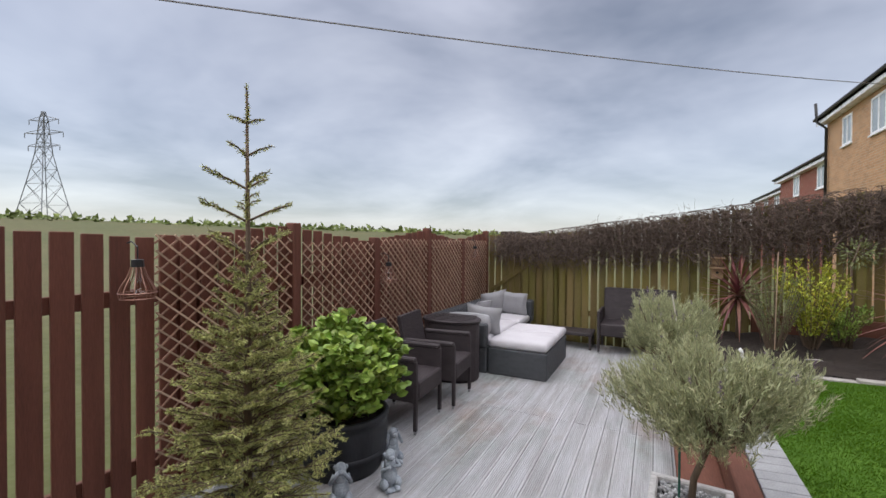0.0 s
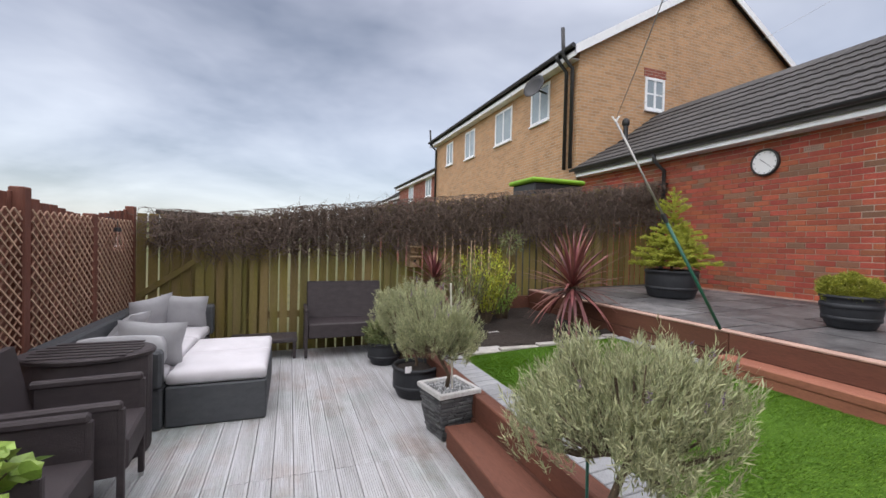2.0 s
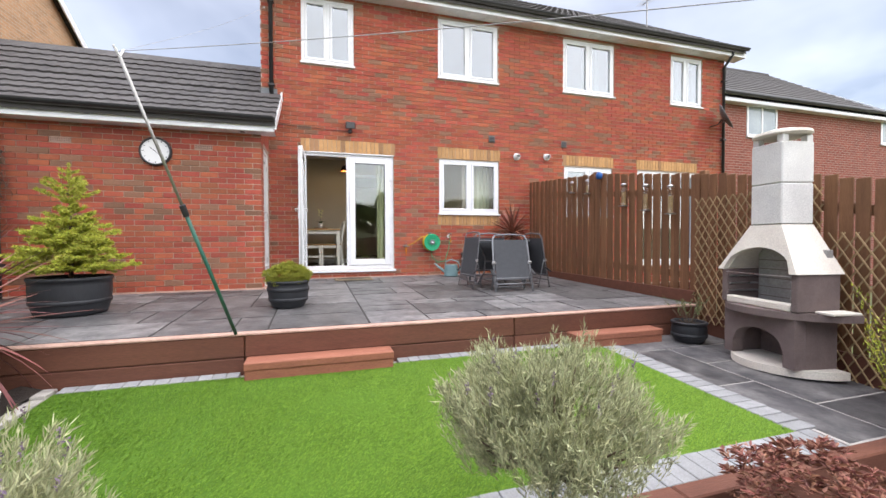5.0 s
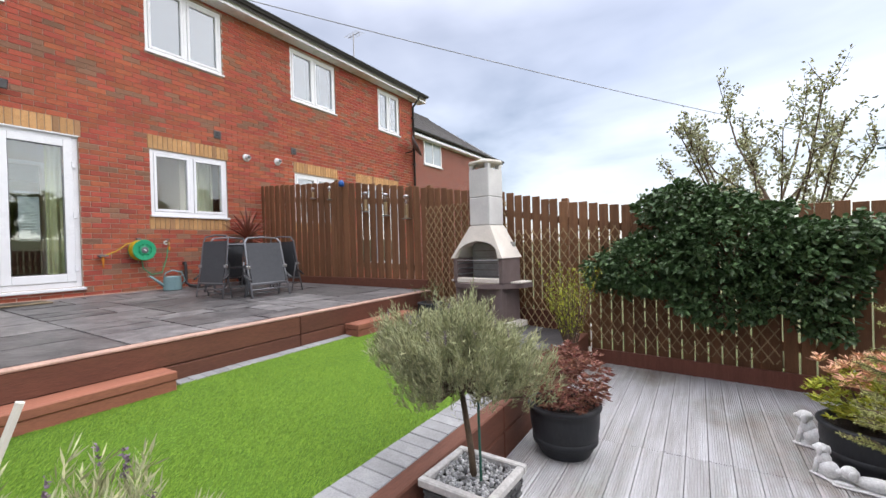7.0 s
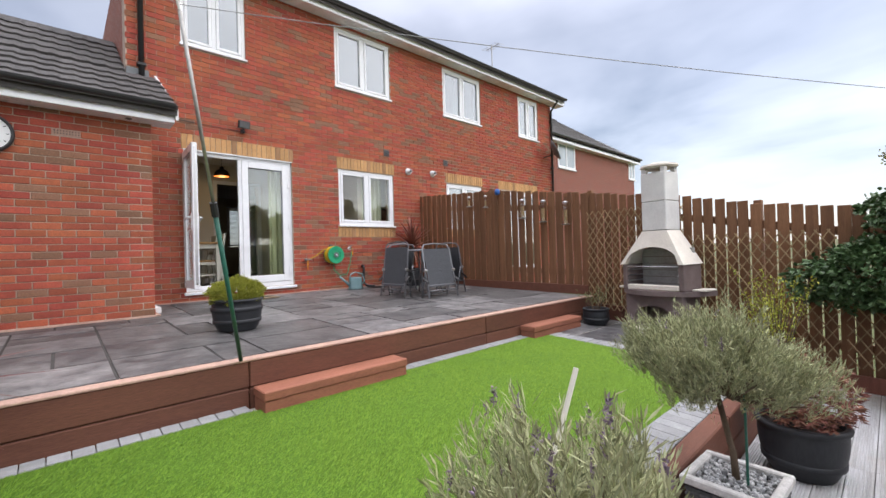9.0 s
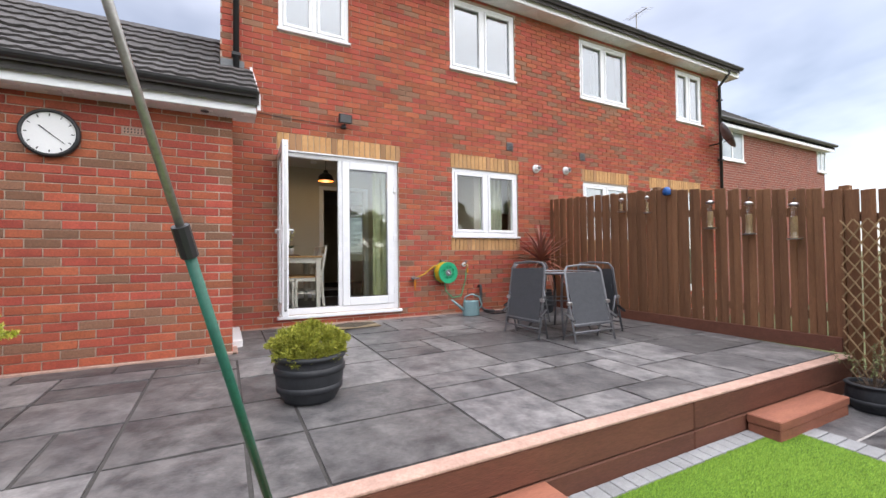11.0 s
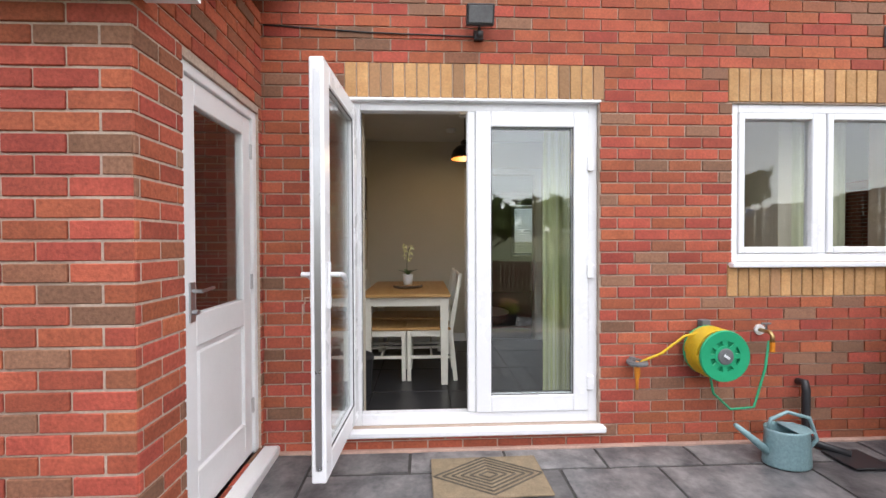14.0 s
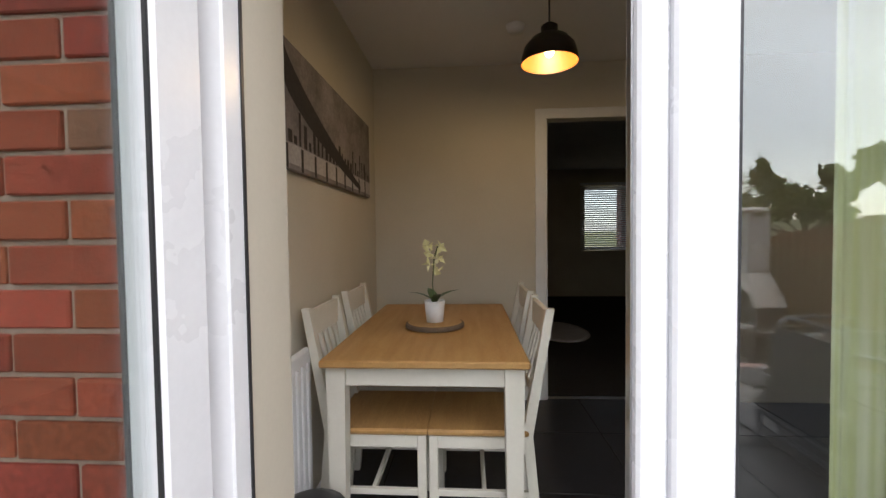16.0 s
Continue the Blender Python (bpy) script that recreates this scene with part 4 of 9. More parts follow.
dish = Shape().lathe([(0.0, 0.0), (0.12, 0.012), (0.22, 0.045), (0.31, 0.095), (0.315, 0.085), (0.22, 0.03), (0.12, 0.0), (0.0, -0.01)], 20,
                     Matrix.Translation(Vector((5.35, 10.9, 5.55)) - o) @ Euler((radians(70), 0, radians(-70))).to_matrix().to_4x4())
dish.tube([Vector((5.68, 10.9, 5.45)) - o, Vector((5.42, 10.9, 5.5)) - o], 0.025, 8)
part("satellite_dish", dish, M_BLACKPL, yh, "dark grey satellite dish", smooth=True)
far_house("red_brick_terrace", 6.6, 14.5, 21.5, 30.0, 5.3, 7.6, M_FARRED, "red brick house beyond the yellow brick house",
          [(23.0, 24.0, 4.0, 5.0), (26.5, 27.5, 4.0, 5.0)], [(9.0, 9.8, 4.2, 5.0)])
far_house("red_brick_terrace", 7.4, 15.0, 32.0, 41.0, 5.1, 7.4, M_FARRED, "distant red brick house in the same row", [(34, 35.2, 3.9, 4.9), (37, 38.2, 3.9, 4.9)], [])
rh = far_house("red_brick_house", 8.4, 17.0, -15.5, -7.4, 5.72, 8.7, M_FARRED, "red brick house with a mossy tiled roof beyond the adjoining house",
               [(-10.0, -8.75, 4.55, 5.55), (-15.6, -14.9, 4.7, 5.6)], [], gable_low=False)

# ---- ground ----
gr = Shape()
rad = [0.0, 14, 20, 28, 40, 55, 75, 100, 140, 220, 400, 900, 2500]
SEG = 72
for r in rad:
    for k in range(SEG):
        a = 2 * math.pi * k / SEG
        lean = max(0.0, math.cos(a - radians(172))) ** 0.8
        f = min(1.0, max(0.0, (r - 22) / 110.0))
        f = f * f * (3 - 2 * f)
        z = -0.12 + f * (5.2 * lean + 1.6) * (1.0 if r < 300 else (r / 300) ** 0.95) + (0.25 * math.sin(3 * a + r * 0.05) * f)
        gr.v.append((1 + r * math.cos(a), 3 + r * math.sin(a), z))
for i in range(len(rad) - 1):
    for k in range(SEG):
        a0, b0 = i * SEG + k, i * SEG + (k + 1) % SEG
        gr.f.append((a0, a0 + SEG, b0 + SEG, b0))
solid("ground", gr, M_FIELD, "rough green and straw-coloured field", "field", smooth=True)

# ---- timber deck ----
deck = solid("deck", Shape().box(-2.30, -0.75, -0.14, 0.71, 7.33, -0.03), M_JOIST, "grooved grey weathered timber deck", "deck")
BW = 0.121


def board_mesh(length):
    pts = [(0.0, -0.028), (0.0, -0.002), (0.003, 0.0)]
    n = 7
    for k in range(n):
        c = 0.012 + (k + 0.5) * (BW - 0.024) / n
        pts += [(c - 0.0048, 0.0), (c - 0.003, -0.006), (c + 0.003, -0.006), (c + 0.0048, 0.0)]
    pts += [(BW - 0.003, 0.0), (BW, -0.002), (BW, -0.028)]
    return Shape().prism(pts, 0.0, length).mesh("board", M_DECK)


runs = [(-0.74, 1.30), (1.304, 4.20), (4.204, 7.32)]
board_meshes = [board_mesh(b - a) for a, b in runs]
for i in range(24):
    x = -2.295 + i * 0.1255
    for (ya, yb), me in zip(runs, board_meshes):
        ob = new("board", me)
        ob.parent = deck
        ob.matrix_basis = Matrix.Translation((x, ya, random.uniform(-0.0015, 0.0)))

# ---- sleepers between deck and lawn, and the steps ----
def sleeper(parent, x0, y0, z0, x1, y1, z1, mat=None, b=0.008):
    return part("sleeper", Shape().cbox(x0, y0, z0, x1, y1, z1, b), mat or M_SLEEPER, parent)


edge = thing("deck_retaining_sleepers", (0.72, 0, 0), "brown painted timber sleepers between deck and lawn", "retaining wall", kind="structure")
ys = [-0.62, 1.85, 4.28, 7.3]
for a, b in zip(ys[:-1], ys[1:]):
    sleeper(edge, 0, a + 0.003, -0.06, 0.11, b - 0.003, 0.158)
    sleeper(edge, 0, a + 0.003, 0.162, 0.11, b - 0.003, 0.335)
st = thing("deck_step", (0.47, 3.02, 0), "brown painted timber step against the sleepers", "step")
part("tread", Shape().cbox(0, 0, 0.115, 0.248, 1.22, 0.155, 0.006), M_SLEEPER, st)
part("riser", Shape().cbox(0.012, 0.006, 0.002, 0.24, 1.214, 0.113, 0.004), M_SLEEPER, st)

PX = 3.05
pw = thing("patio_retaining_sleepers", (PX, 0, 0.4), "brown painted sleeper wall holding up the patio", "retaining wall", kind="structure")
ys = [-0.86, 1.55, 4.04, 7.3]
for a, b in zip(ys[:-1], ys[1:]):
    part("sleeper", Shape().cbox(0, a + 0.003, -0.2, 0.10, b - 0.003, 0.14, 0.008), M_SLEEPER, pw)
    part("sleeper", Shape().cbox(0, a + 0.003, 0.145, 0.10, b - 0.003, 0.325, 0.008), M_SLEEPER, pw)
part("top_edge", Shape().cbox(-0.006, -0.86, 0.326, 0.10, 7.3, 0.343, 0.004), M_EDGE, pw, "worn pinkish timber edge of the patio")
for y0, y1, nm in ((2.82, 4.02, "terracotta-stained timber step below the patio"), (-0.12, 0.95, "terracotta-stained timber step beside the barbecue paving")):
    st = thing("patio_step", (PX - 0.22, y0, 0.3), nm, "step", "patio steps")
    part("tread", Shape().cbox(0, 0, 0.185, 0.215, y1 - y0, 0.25, 0.008), M_STEP, st)
    part("riser", Shape().cbox(0.008, 0.006, -0.02, 0.21, y1 - y0 - 0.006, 0.183, 0.006), M_STEP, st)

# ---- lawn, soil bed and paving ----
LXA, LXB, LYA, LYB = 1.04, 2.93, 0.66, 5.28
turf = Shape()
NX, NY = 14, 34
for i in range(NX + 1):
    for j in range(NY + 1):
        x = LXA + (LXB - LXA) * i / NX
        turf.v.append((x, LYA + (LYB - LYA) * j / NY, lawn_z(x) + 0.004 * noise.noise(Vector((x * 2, j * 0.4, 0)))))
for i in range(NX):
    for j in range(NY):
        p = i * (NY + 1) + j
        turf.f.append((p, p + NY + 1, p + NY + 2, p + 1))
lawn = solid("lawn", turf, M_TURF, "bright green artificial lawn", "lawn", smooth=True)
sub = Shape()
for x0, x1 in ((0.83, PX),):
    sub.add([(x0, -1.4, -0.12), (x1, -1.4, -0.12), (x1, 7.4, -0.12), (x0, 7.4, -0.12), (x0, -1.4, lawn_z(x0) - 0.025), (x1, -1.4, lawn_z(x1) - 0.025), (x1, 7.4, lawn_z(x1) - 0.025), (x0, 7.4, lawn_z(x0) - 0.025)],
            [(0, 3, 2, 1), (4, 5, 6, 7), (0, 1, 5, 4), (1, 2, 6, 5), (2, 3, 7, 6), (3, 0, 4, 7)])
solid("ground_terrace", sub, M_SANDL, "bedding under lawn and paving", "ground")
rng = np.random.default_rng(4)
# the pile is brushed over towards the barbecue end
nb = 230000
bx, by = rng.uniform(LXA, LXB, nb), rng.uniform(LYA, LYB, nb)
ba, bh = rng.normal(0, 0.55, nb), rng.uniform(0.007, 0.016, nb)
bl = np.stack([rng.normal(0, 0.005, nb), rng.normal(-0.013, 0.005, nb)], 1)
bz = lawn_z(bx) - 0.002
wv = 0.0027
gv = np.empty((nb, 3, 3))
gv[:, 0] = np.stack([bx - np.cos(ba) * wv, by - np.sin(ba) * wv, bz], 1)
gv[:, 1] = np.stack([bx + np.cos(ba) * wv, by + np.sin(ba) * wv, bz], 1)
gv[:, 2] = np.stack([bx + bl[:, 0], by + bl[:, 1], bz + bh], 1)
gm = bpy.data.meshes.new("grass")
gm.from_pydata(gv.reshape(-1, 3).tolist(), [], np.arange(nb * 3).reshape(-1, 3).tolist())
gm.materials.append(M_BLADE)
grass = new("grass", gm)
grass.parent = lawn
tagged(grass, "short bright green artificial grass pile", kind="stuff")

edging = thing("lawn_edging", (0, 0, 0.3), "grey block pavers round the artificial lawn", "edging", kind="structure")
pv = Shape().cbox(-0.1, -0.048, -0.05, 0.1, 0.048, 0.0, 0.004).mesh("paver", M_PAVER)


def paver(x, y, turn=0.0, sx=1.0, z=None):
    ob = new("paver", pv)
    ob.parent = edging
    ob.matrix_basis = Matrix.Translation((x, y, (lawn_z(x) if z is None else z) + 0.008 - 0.3 + random.uniform(-0.002, 0.002))) @ Matrix.Rotation(turn, 4, "Z") @ Matrix.Rotation(-0.06 if turn == 0 else 0, 4, "Y") @ Matrix.Diagonal((sx, 1, 1, 1))


y = 0.60
while y < 5.45:
    paver(0.938, y)
    y += 0.1005
x = 1.10
while x < PX - 0.12:
    paver(x, 0.555, math.pi / 2)
    x += 0.1005
y = 0.7
while y < 5.3:
    if not 2.80 < y < 4.04:
        paver(PX - 0.062, y, 0, 0.55)
    y += 0.1005
kerb = thing("bed_edging", (0, 5.33, 0.3), "pale stone edging strip beside the soil bed", "edging", kind="structure")
x = 1.04
while x < PX - 0.1:
    part("stone", Shape().cbox(x, -0.045, lawn_z(x) - 0.36, min(x + 0.44, PX - 0.05), 0.045, lawn_z(x + 0.2) + 0.02 - 0.3, 0.006), M_KERB, kerb)
    x += 0.45
soil = Shape()
for i in range(17):
    for j in range(15):
        x, y = 0.84 + (PX - 0.86) * i / 16, 5.38 + 1.92 * j / 14
        soil.v.append((x, y, lawn_z(x) - 0.01 + 0.06 * noise.noise(Vector((x * 3, y * 3, 1))) + 0.035 * noise.noise(Vector((x * 9, y * 9, 4))) + 0.05 * j / 14))
for i in range(16):
    for j in range(14):
        p = i * 15 + j
        soil.f.append((p, p + 15, p + 16, p + 1))
solid("soil_bed", soil, M_SOIL, "bare dark soil bed along the fence", "soil", smooth=True)

# ---- patio slabs ----
patio = solid("patio", Shape().add([(PX + 0.1, -0.86, 0.4), (HX, -0.86, 0.4), (HX, 7.32, 0.4), (PX + 0.1, 7.32, 0.4)] +
                                   [(x, y, patio_z(x) - 0.012) for x, y in ((PX + 0.1, -0.86), (HX, -0.86), (HX, 7.32), (PX + 0.1, 7.32))],
                                   [(0, 3, 2, 1), (4, 5, 6, 7), (0, 1, 5, 4), (1, 2, 6, 5), (2, 3, 7, 6), (3, 0, 4, 7)]), M_SAND,
              "charcoal riven slab patio laid in mixed sizes", "patio")
slab_rng = random.Random(11)
SLABS = {}


def slab_mesh(w, d, var):
    key = (round(w, 2), round(d, 2), var)
    if key not in SLABS:
        s, n = Shape(), 4
        g = 0.010
        for i in range(n + 1):
            for j in range(n + 1):
                edge_ = i in (0, n) or j in (0, n)
                s.v.append((g + (w - 2 * g) * i / n, g + (d - 2 * g) * j / n, (-0.004 if edge_ else 0.0) + slab_rng.uniform(-0.0022, 0.0022)))
        for i in range(n):
            for j in range(n):
                p = i * (n + 1) + j
                s.f.append((p, p + n + 1, p + n + 2, p + 1))
        k = len(s.v)
        ring = [i * (n + 1) for i in range(n + 1)] + [n * (n + 1) + j for j in range(1, n + 1)] + [i * (n + 1) + n for i in range(n - 1, -1, -1)] + [j for j in range(n - 1, 0, -1)]
        for q in ring:
            v = s.v[q]
            s.v.append((v[0], v[1], -0.03))
        for a in range(len(ring)):
            b = (a + 1) % len(ring)
            s.f.append((ring[b], ring[a], k + a, k + b))
        SLABS[key] = s.mesh("slab", M_SLAB)
    return SLABS[key]


def lay(parent, x0, y0, cells_x, cells_y, step, blocked, height, sizes):
    taken = set()
    for j in range(cells_y):
        for i in range(cells_x):
            if (i, j) in taken or blocked(x0 + (i + 0.5) * step, y0 + (j + 0.5) * step):
                continue
            opts = sizes[:]
            slab_rng.shuffle(opts)
            for w, d in opts + [(1, 1)]:
                cells = [(i + a, j + b) for a in range(w) for b in range(d)]
                if all(c not in taken and c[0] < cells_x and c[1] < cells_y and not blocked(x0 + (c[0] + 0.5) * step, y0 + (c[1] + 0.5) * step) for c in cells):
                    taken.update(cells)
                    ob = new("slab", slab_mesh(w * step, d * step, slab_rng.randint(0, 2)))
                    ob.parent = parent
                    x = x0 + i * step
                    tilt = math.atan2(height(x + 1) - height(x), 1)
                    ob.matrix_basis = Matrix.Translation((x, y0 + j * step, height(x) + slab_rng.uniform(-0.0015, 0.0015))) @ Matrix.Rotation(-tilt, 4, "Y")
                    break


lay(patio, PX + 0.105, -0.85, 13, 27, 0.295, lambda x, y: x > HX - 0.01 or y > 7.3 or (x > GX - 0.03 and y > GY - 0.03), patio_z,
    [(2, 2), (2, 3), (3, 2), (2, 2), (2, 1), (1, 2), (2, 3)])
solid("trim_mortar_fillet", Shape().cbox(HX - 0.035, -0.8, patio_z(HX) - 0.01, HX - 0.002, 4.15, patio_z(HX) + 0.012, 0.005)
      .cbox(GX - 0.04, GY - 0.04, patio_z(GX) - 0.01, GX - 0.002, 7.3, patio_z(GX) + 0.016, 0.005)
      .cbox(GX - 0.04, GY - 0.05, patio_z(GX) - 0.01, HX - 0.9, GY - 0.002, patio_z(GX) + 0.02, 0.005), M_EDGE, "pale mortar fillet where walls meet the patio", "trim")


def bbq_z(x):
    return lawn_z(x) - 0.0


pav = solid("barbecue_paving", Shape().add([(0.84, -1.3, 0.0), (PX, -1.3, 0.0), (PX, 0.5, 0.0), (0.84, 0.5, 0.0)] +
                                           [(x, y, bbq_z(x) - 0.008) for x, y in ((0.84, -1.3), (PX, -1.3), (PX, 0.5), (0.84, 0.5))],
                                           [(0, 3, 2, 1), (4, 5, 6, 7), (0, 1, 5, 4), (1, 2, 6, 5), (2, 3, 7, 6), (3, 0, 4, 7)]), M_SANDL,
            "charcoal slabs with pale joints round the barbecue", "paving")
lay(pav, 0.86, -1.28, 5, 4, 0.44, lambda x, y: x > PX - 0.02 or y > 0.5, bbq_z, [(2, 1), (2, 2), (1, 2), (1, 1)])

# ---- fences ----
PALES = {}


def pale(parent, x, y, z0, z1, turn, mat, w=0.10, t=0.02, tilt=0.0):
    key = (round(z1 - z0, 2), mat.name, w)
    if key not in PALES:
        PALES[key] = Shape().cbox(-w / 2, -t / 2, 0, w / 2, t / 2, z1 - z0, 0.004).mesh("pale", mat)
    ob = new("pale", PALES[key])
    ob.parent = parent
    ob.matrix_basis = Matrix.Translation((x, y, z0)) @ Matrix.Rotation(turn, 4, "Z") @ Matrix.Rotation(tilt, 4, "Y")
    return ob


def interp(pts, s):
    for (a, va), (b, vb) in zip(pts[:-1], pts[1:]):
        if s <= b:
            return va + (vb - va) * max(0, s - a) / (b - a)
    return pts[-1][1]


def rail(parent, p0, p1, w=0.035, h=0.09, mat=None, off=0.0, name="rail"):
    p0, p1 = Vector(p0), Vector(p1)
    d = p1 - p0
    m = Matrix.Translation(p0) @ d.to_track_quat("X", "Z").to_matrix().to_4x4()
    return part(name, Shape().cbox(0, -w / 2, -h / 2, d.length, w / 2, h / 2, 0.004), mat or M_FENCE, parent, m=m)


# west fence: red-brown pales with gaps, and trellis
FX = -2.31
top_w = [(-0.4, 1.62), (1.2, 1.64), (1.8, 1.60), (2.87, 1.71), (3.95, 1.60), (5.14, 1.74), (6.2, 1.62), (7.3, 1.77)]
fw = thing("fence_west", (FX, 0, -0.1), "red-brown stained picket fence with trellis panels", "fence", kind="structure")
y = -0.25
while y < 7.3:
    z = interp(top_w, y)
    gap = y < 1.85
    pale(fw, -0.03, y, 0.02 if gap else 0.0, z + 0.1 + random.uniform(-0.008, 0.008), math.pi / 2, M_FENCE, 0.098)
    if not gap:
        pale(fw, -0.095, y + 0.064, 0.0, z + 0.09 + random.uniform(-0.01, 0.01), math.pi / 2, M_FENCE, 0.098)
    y += 0.128
for z in (0.35, 1.35):
    rail(fw, (-0.062, -0.3, z), (-0.062, 7.35, z + 0.02))
for y in (1.05, 2.90, 4.0, 5.14, 6.2, 7.24):
    part("post", Shape().cbox(-0.045, y - 0.045, 0, 0.045, y + 0.045, interp(top_w, y) + 0.13, 0.008), M_FENCE, fw)
part("gravel_board", Shape().cbox(-0.02, -0.3, 0.02, 0.005, 7.3, 0.2, 0.004), M_FENCE, fw)


def trellis(name, m, w, h, step, mat, label, angle=48, thick=0.007, group="trellis panels", under=None):
    """A diamond trellis of two layers of thin slats, in the x-z plane of m."""
    th = thing(name, m, label, "trellis", group)
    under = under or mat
    ca, sa = math.cos(radians(angle)), math.sin(radians(angle))
    for layer, sgn in ((0, 1), (1, -1)):
        k = -40
        while k < 60:
            c = k * step
            # the line x*sa - sgn*z*ca = c, clipped to the panel
            pts = []
            for x in (0.0, w):
                z = (x * sa - c) / ca * sgn + (0 if sgn == 1 else h)
                if 0 <= z <= h:
                    pts.append((x, z))
            for z in (0.0, h):
                zz = z if sgn == 1 else h - z
                x = (c + zz * ca) / sa
                z_real = z
                if 0 < x < w:
                    pts.append((x, z_real))
            k += 1
            if len(pts) < 2:
                continue
            pts.sort()
            (xa, za), (xb, zb) = pts[0], pts[-1]
            ln_ = math.hypot(xb - xa, zb - za)
            if ln_ < 0.05:
                continue
            mm = Matrix.Translation((xa, layer * (thick + 0.001), za)) @ Matrix.Rotation(-math.atan2(zb - za, xb - xa), 4, "Y")
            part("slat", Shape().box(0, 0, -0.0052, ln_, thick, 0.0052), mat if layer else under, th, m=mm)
    return th


def along_west(y0):
    return frame_of((FX + 0.03, y0, 0.2), (0, 1, 0), (1, 0, 0))


def yplane(o, u, n):
    u, n = Vector(u).normalized(), Vector(n).normalized()
    return Matrix(((u.x, n.x, 0, o[0]), (u.y, n.y, 0, o[1]), (0, 0, 1, o[2]), (0, 0, 0, 1)))


# back slats carry their shade in the darker slat colour
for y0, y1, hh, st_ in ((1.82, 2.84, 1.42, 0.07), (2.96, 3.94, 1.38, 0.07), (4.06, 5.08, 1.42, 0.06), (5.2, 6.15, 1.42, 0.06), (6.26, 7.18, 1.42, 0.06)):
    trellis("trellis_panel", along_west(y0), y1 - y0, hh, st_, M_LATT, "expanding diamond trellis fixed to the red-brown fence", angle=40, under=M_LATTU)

# north fence: weathered, green with algae, rising with the ground
FY = 7.38
fn = thing("fence_north", (0, FY, -0.1), "weathered picket fence green with algae", "fence", kind="structure")


def top_n(x):
    return 1.68 + 0.127 * (x + 1.6) if x > -1.65 else 1.72


x = FX + 0.06
k = 0
while x < GX - 0.05:
    z0 = max(0.0, min(0.85, 0.02 + 0.16 * (x - 0.4)))
    pale(fn, x, 0.0, z0, top_n(x) + 0.1 + random.uniform(-0.01, 0.01), 0, M_FENCEG, 0.098, tilt=random.uniform(-0.008, 0.008))
    x += 0.123
    k += 1
for f0, f1 in ((0.24, 0.24), (0.80, 0.80)):
    rail(fn, (FX, 0.035, top_n(FX) * f0 + 0.1), (GX - 0.02, 0.035, top_n(GX) * f1 + 0.1), mat=M_FENCEG)
for x in (-1.2, 0.72, 2.6, 4.4):
    part("post", Shape().cbox(x - 0.05, -0.075, 0.0, x + 0.05, -0.014, top_n(x) + 0.12, 0.006), M_FENCEG, fn)
rail(fn, (-2.24, -0.03, 0.85), (-1.55, -0.03, 1.35), w=0.04, h=0.07, mat=M_FENCEG, name="brace")
bd = thing("bed_board", (0.9, FY - 0.06, 0.3), "dark weathered timber board holding the bed against the fence", "board")
part("board", Shape().cbox(0.6, -0.02, 0.0, 3.6, 0.02, 0.34, 0.006), M_SLEEPER, bd)

# south fence: brown pales along the patio and on down behind barbecue and deck
SP = [(HX - 0.02, -0.78), (3.1, -0.93), (0.36, -0.72), (FX, -0.36)]


def top_s(x):
    return interp([(-2.4, 1.60), (0.3, 1.79), (0.92, 1.88), (1.87, 2.10), (3.15, 2.30), (4.87, 2.56), (7.0, 2.68)], x)


def base_s(x):
    return interp([(-2.4, 0.04), (0.7, 0.04), (0.9, 0.33), (3.0, 0.42), (3.1, 0.76), (7.0, 0.86)], x)


fs = thing("fence_south", (0, -0.9, -0.1), "brown stained picket fence stepping down beside patio and deck", "fence", kind="structure")
for (xa, ya), (xb, yb) in zip(SP[:-1], SP[1:]):
    L = math.hypot(xb - xa, yb - ya)
    ang = math.atan2(yb - ya, xb - xa)
    by_house = xb > 3.0
    n = int(L / (0.072 if by_house else 0.117))
    for i in range(n):
        f = (i + 0.5) / n
        x, y = xa + (xb - xa) * f, ya + (yb - ya) * f + 0.9 - (0.024 if by_house and i % 2 else 0)
        pale(fs, x, y, base_s(x) + 0.1, top_s(x) + 0.1 + random.uniform(-0.01, 0.012), ang, M_FENCEB, (0.088 if x > 4.6 else 0.068) if by_house and i % 2 else 0.070 if by_house else 0.102, tilt=random.uniform(-0.006, 0.006))
    for q in (0.2, 0.86):
        rail(fs, (xa, ya + 0.9 - 0.035, base_s(xa - 0.01) + (top_s(xa) - base_s(xa)) * q + 0.1), (xb, yb + 0.9 - 0.035, base_s(xb + 0.01) + (top_s(xb) - base_s(xb)) * q + 0.1), mat=M_FENCEB)
rail(fs, (HX - 0.04, -0.78 + 0.9 + 0.04, 0.97), (3.12, -0.93 + 0.9 + 0.04, 0.92), w=0.03, h=0.14, mat=M_SLEEPER, name="kick_board")
rail(fs, (0.7, -0.73 + 0.9 + 0.04, 0.17), (FX + 0.03, -0.37 + 0.9 + 0.05, 0.17), w=0.03, h=0.16, mat=M_FENCE, name="kick_board")
rail(fs, (3.0, -0.92 + 0.9 + 0.04, 0.62), (0.8, -0.76 + 0.9 + 0.04, 0.52), w=0.03, h=0.22, mat=M_SLEEPER, name="kick_board")
for x, y in ((5.0, -0.86), (3.1, -0.93), (1.0, -0.77), (-0.9, -0.50)):
    part("post", Shape().cbox(x - 0.04, y + 0.9 - 0.10, 0, x + 0.04, y + 0.9 - 0.02, top_s(x) + 0.14, 0.006), M_FENCEB, fs)
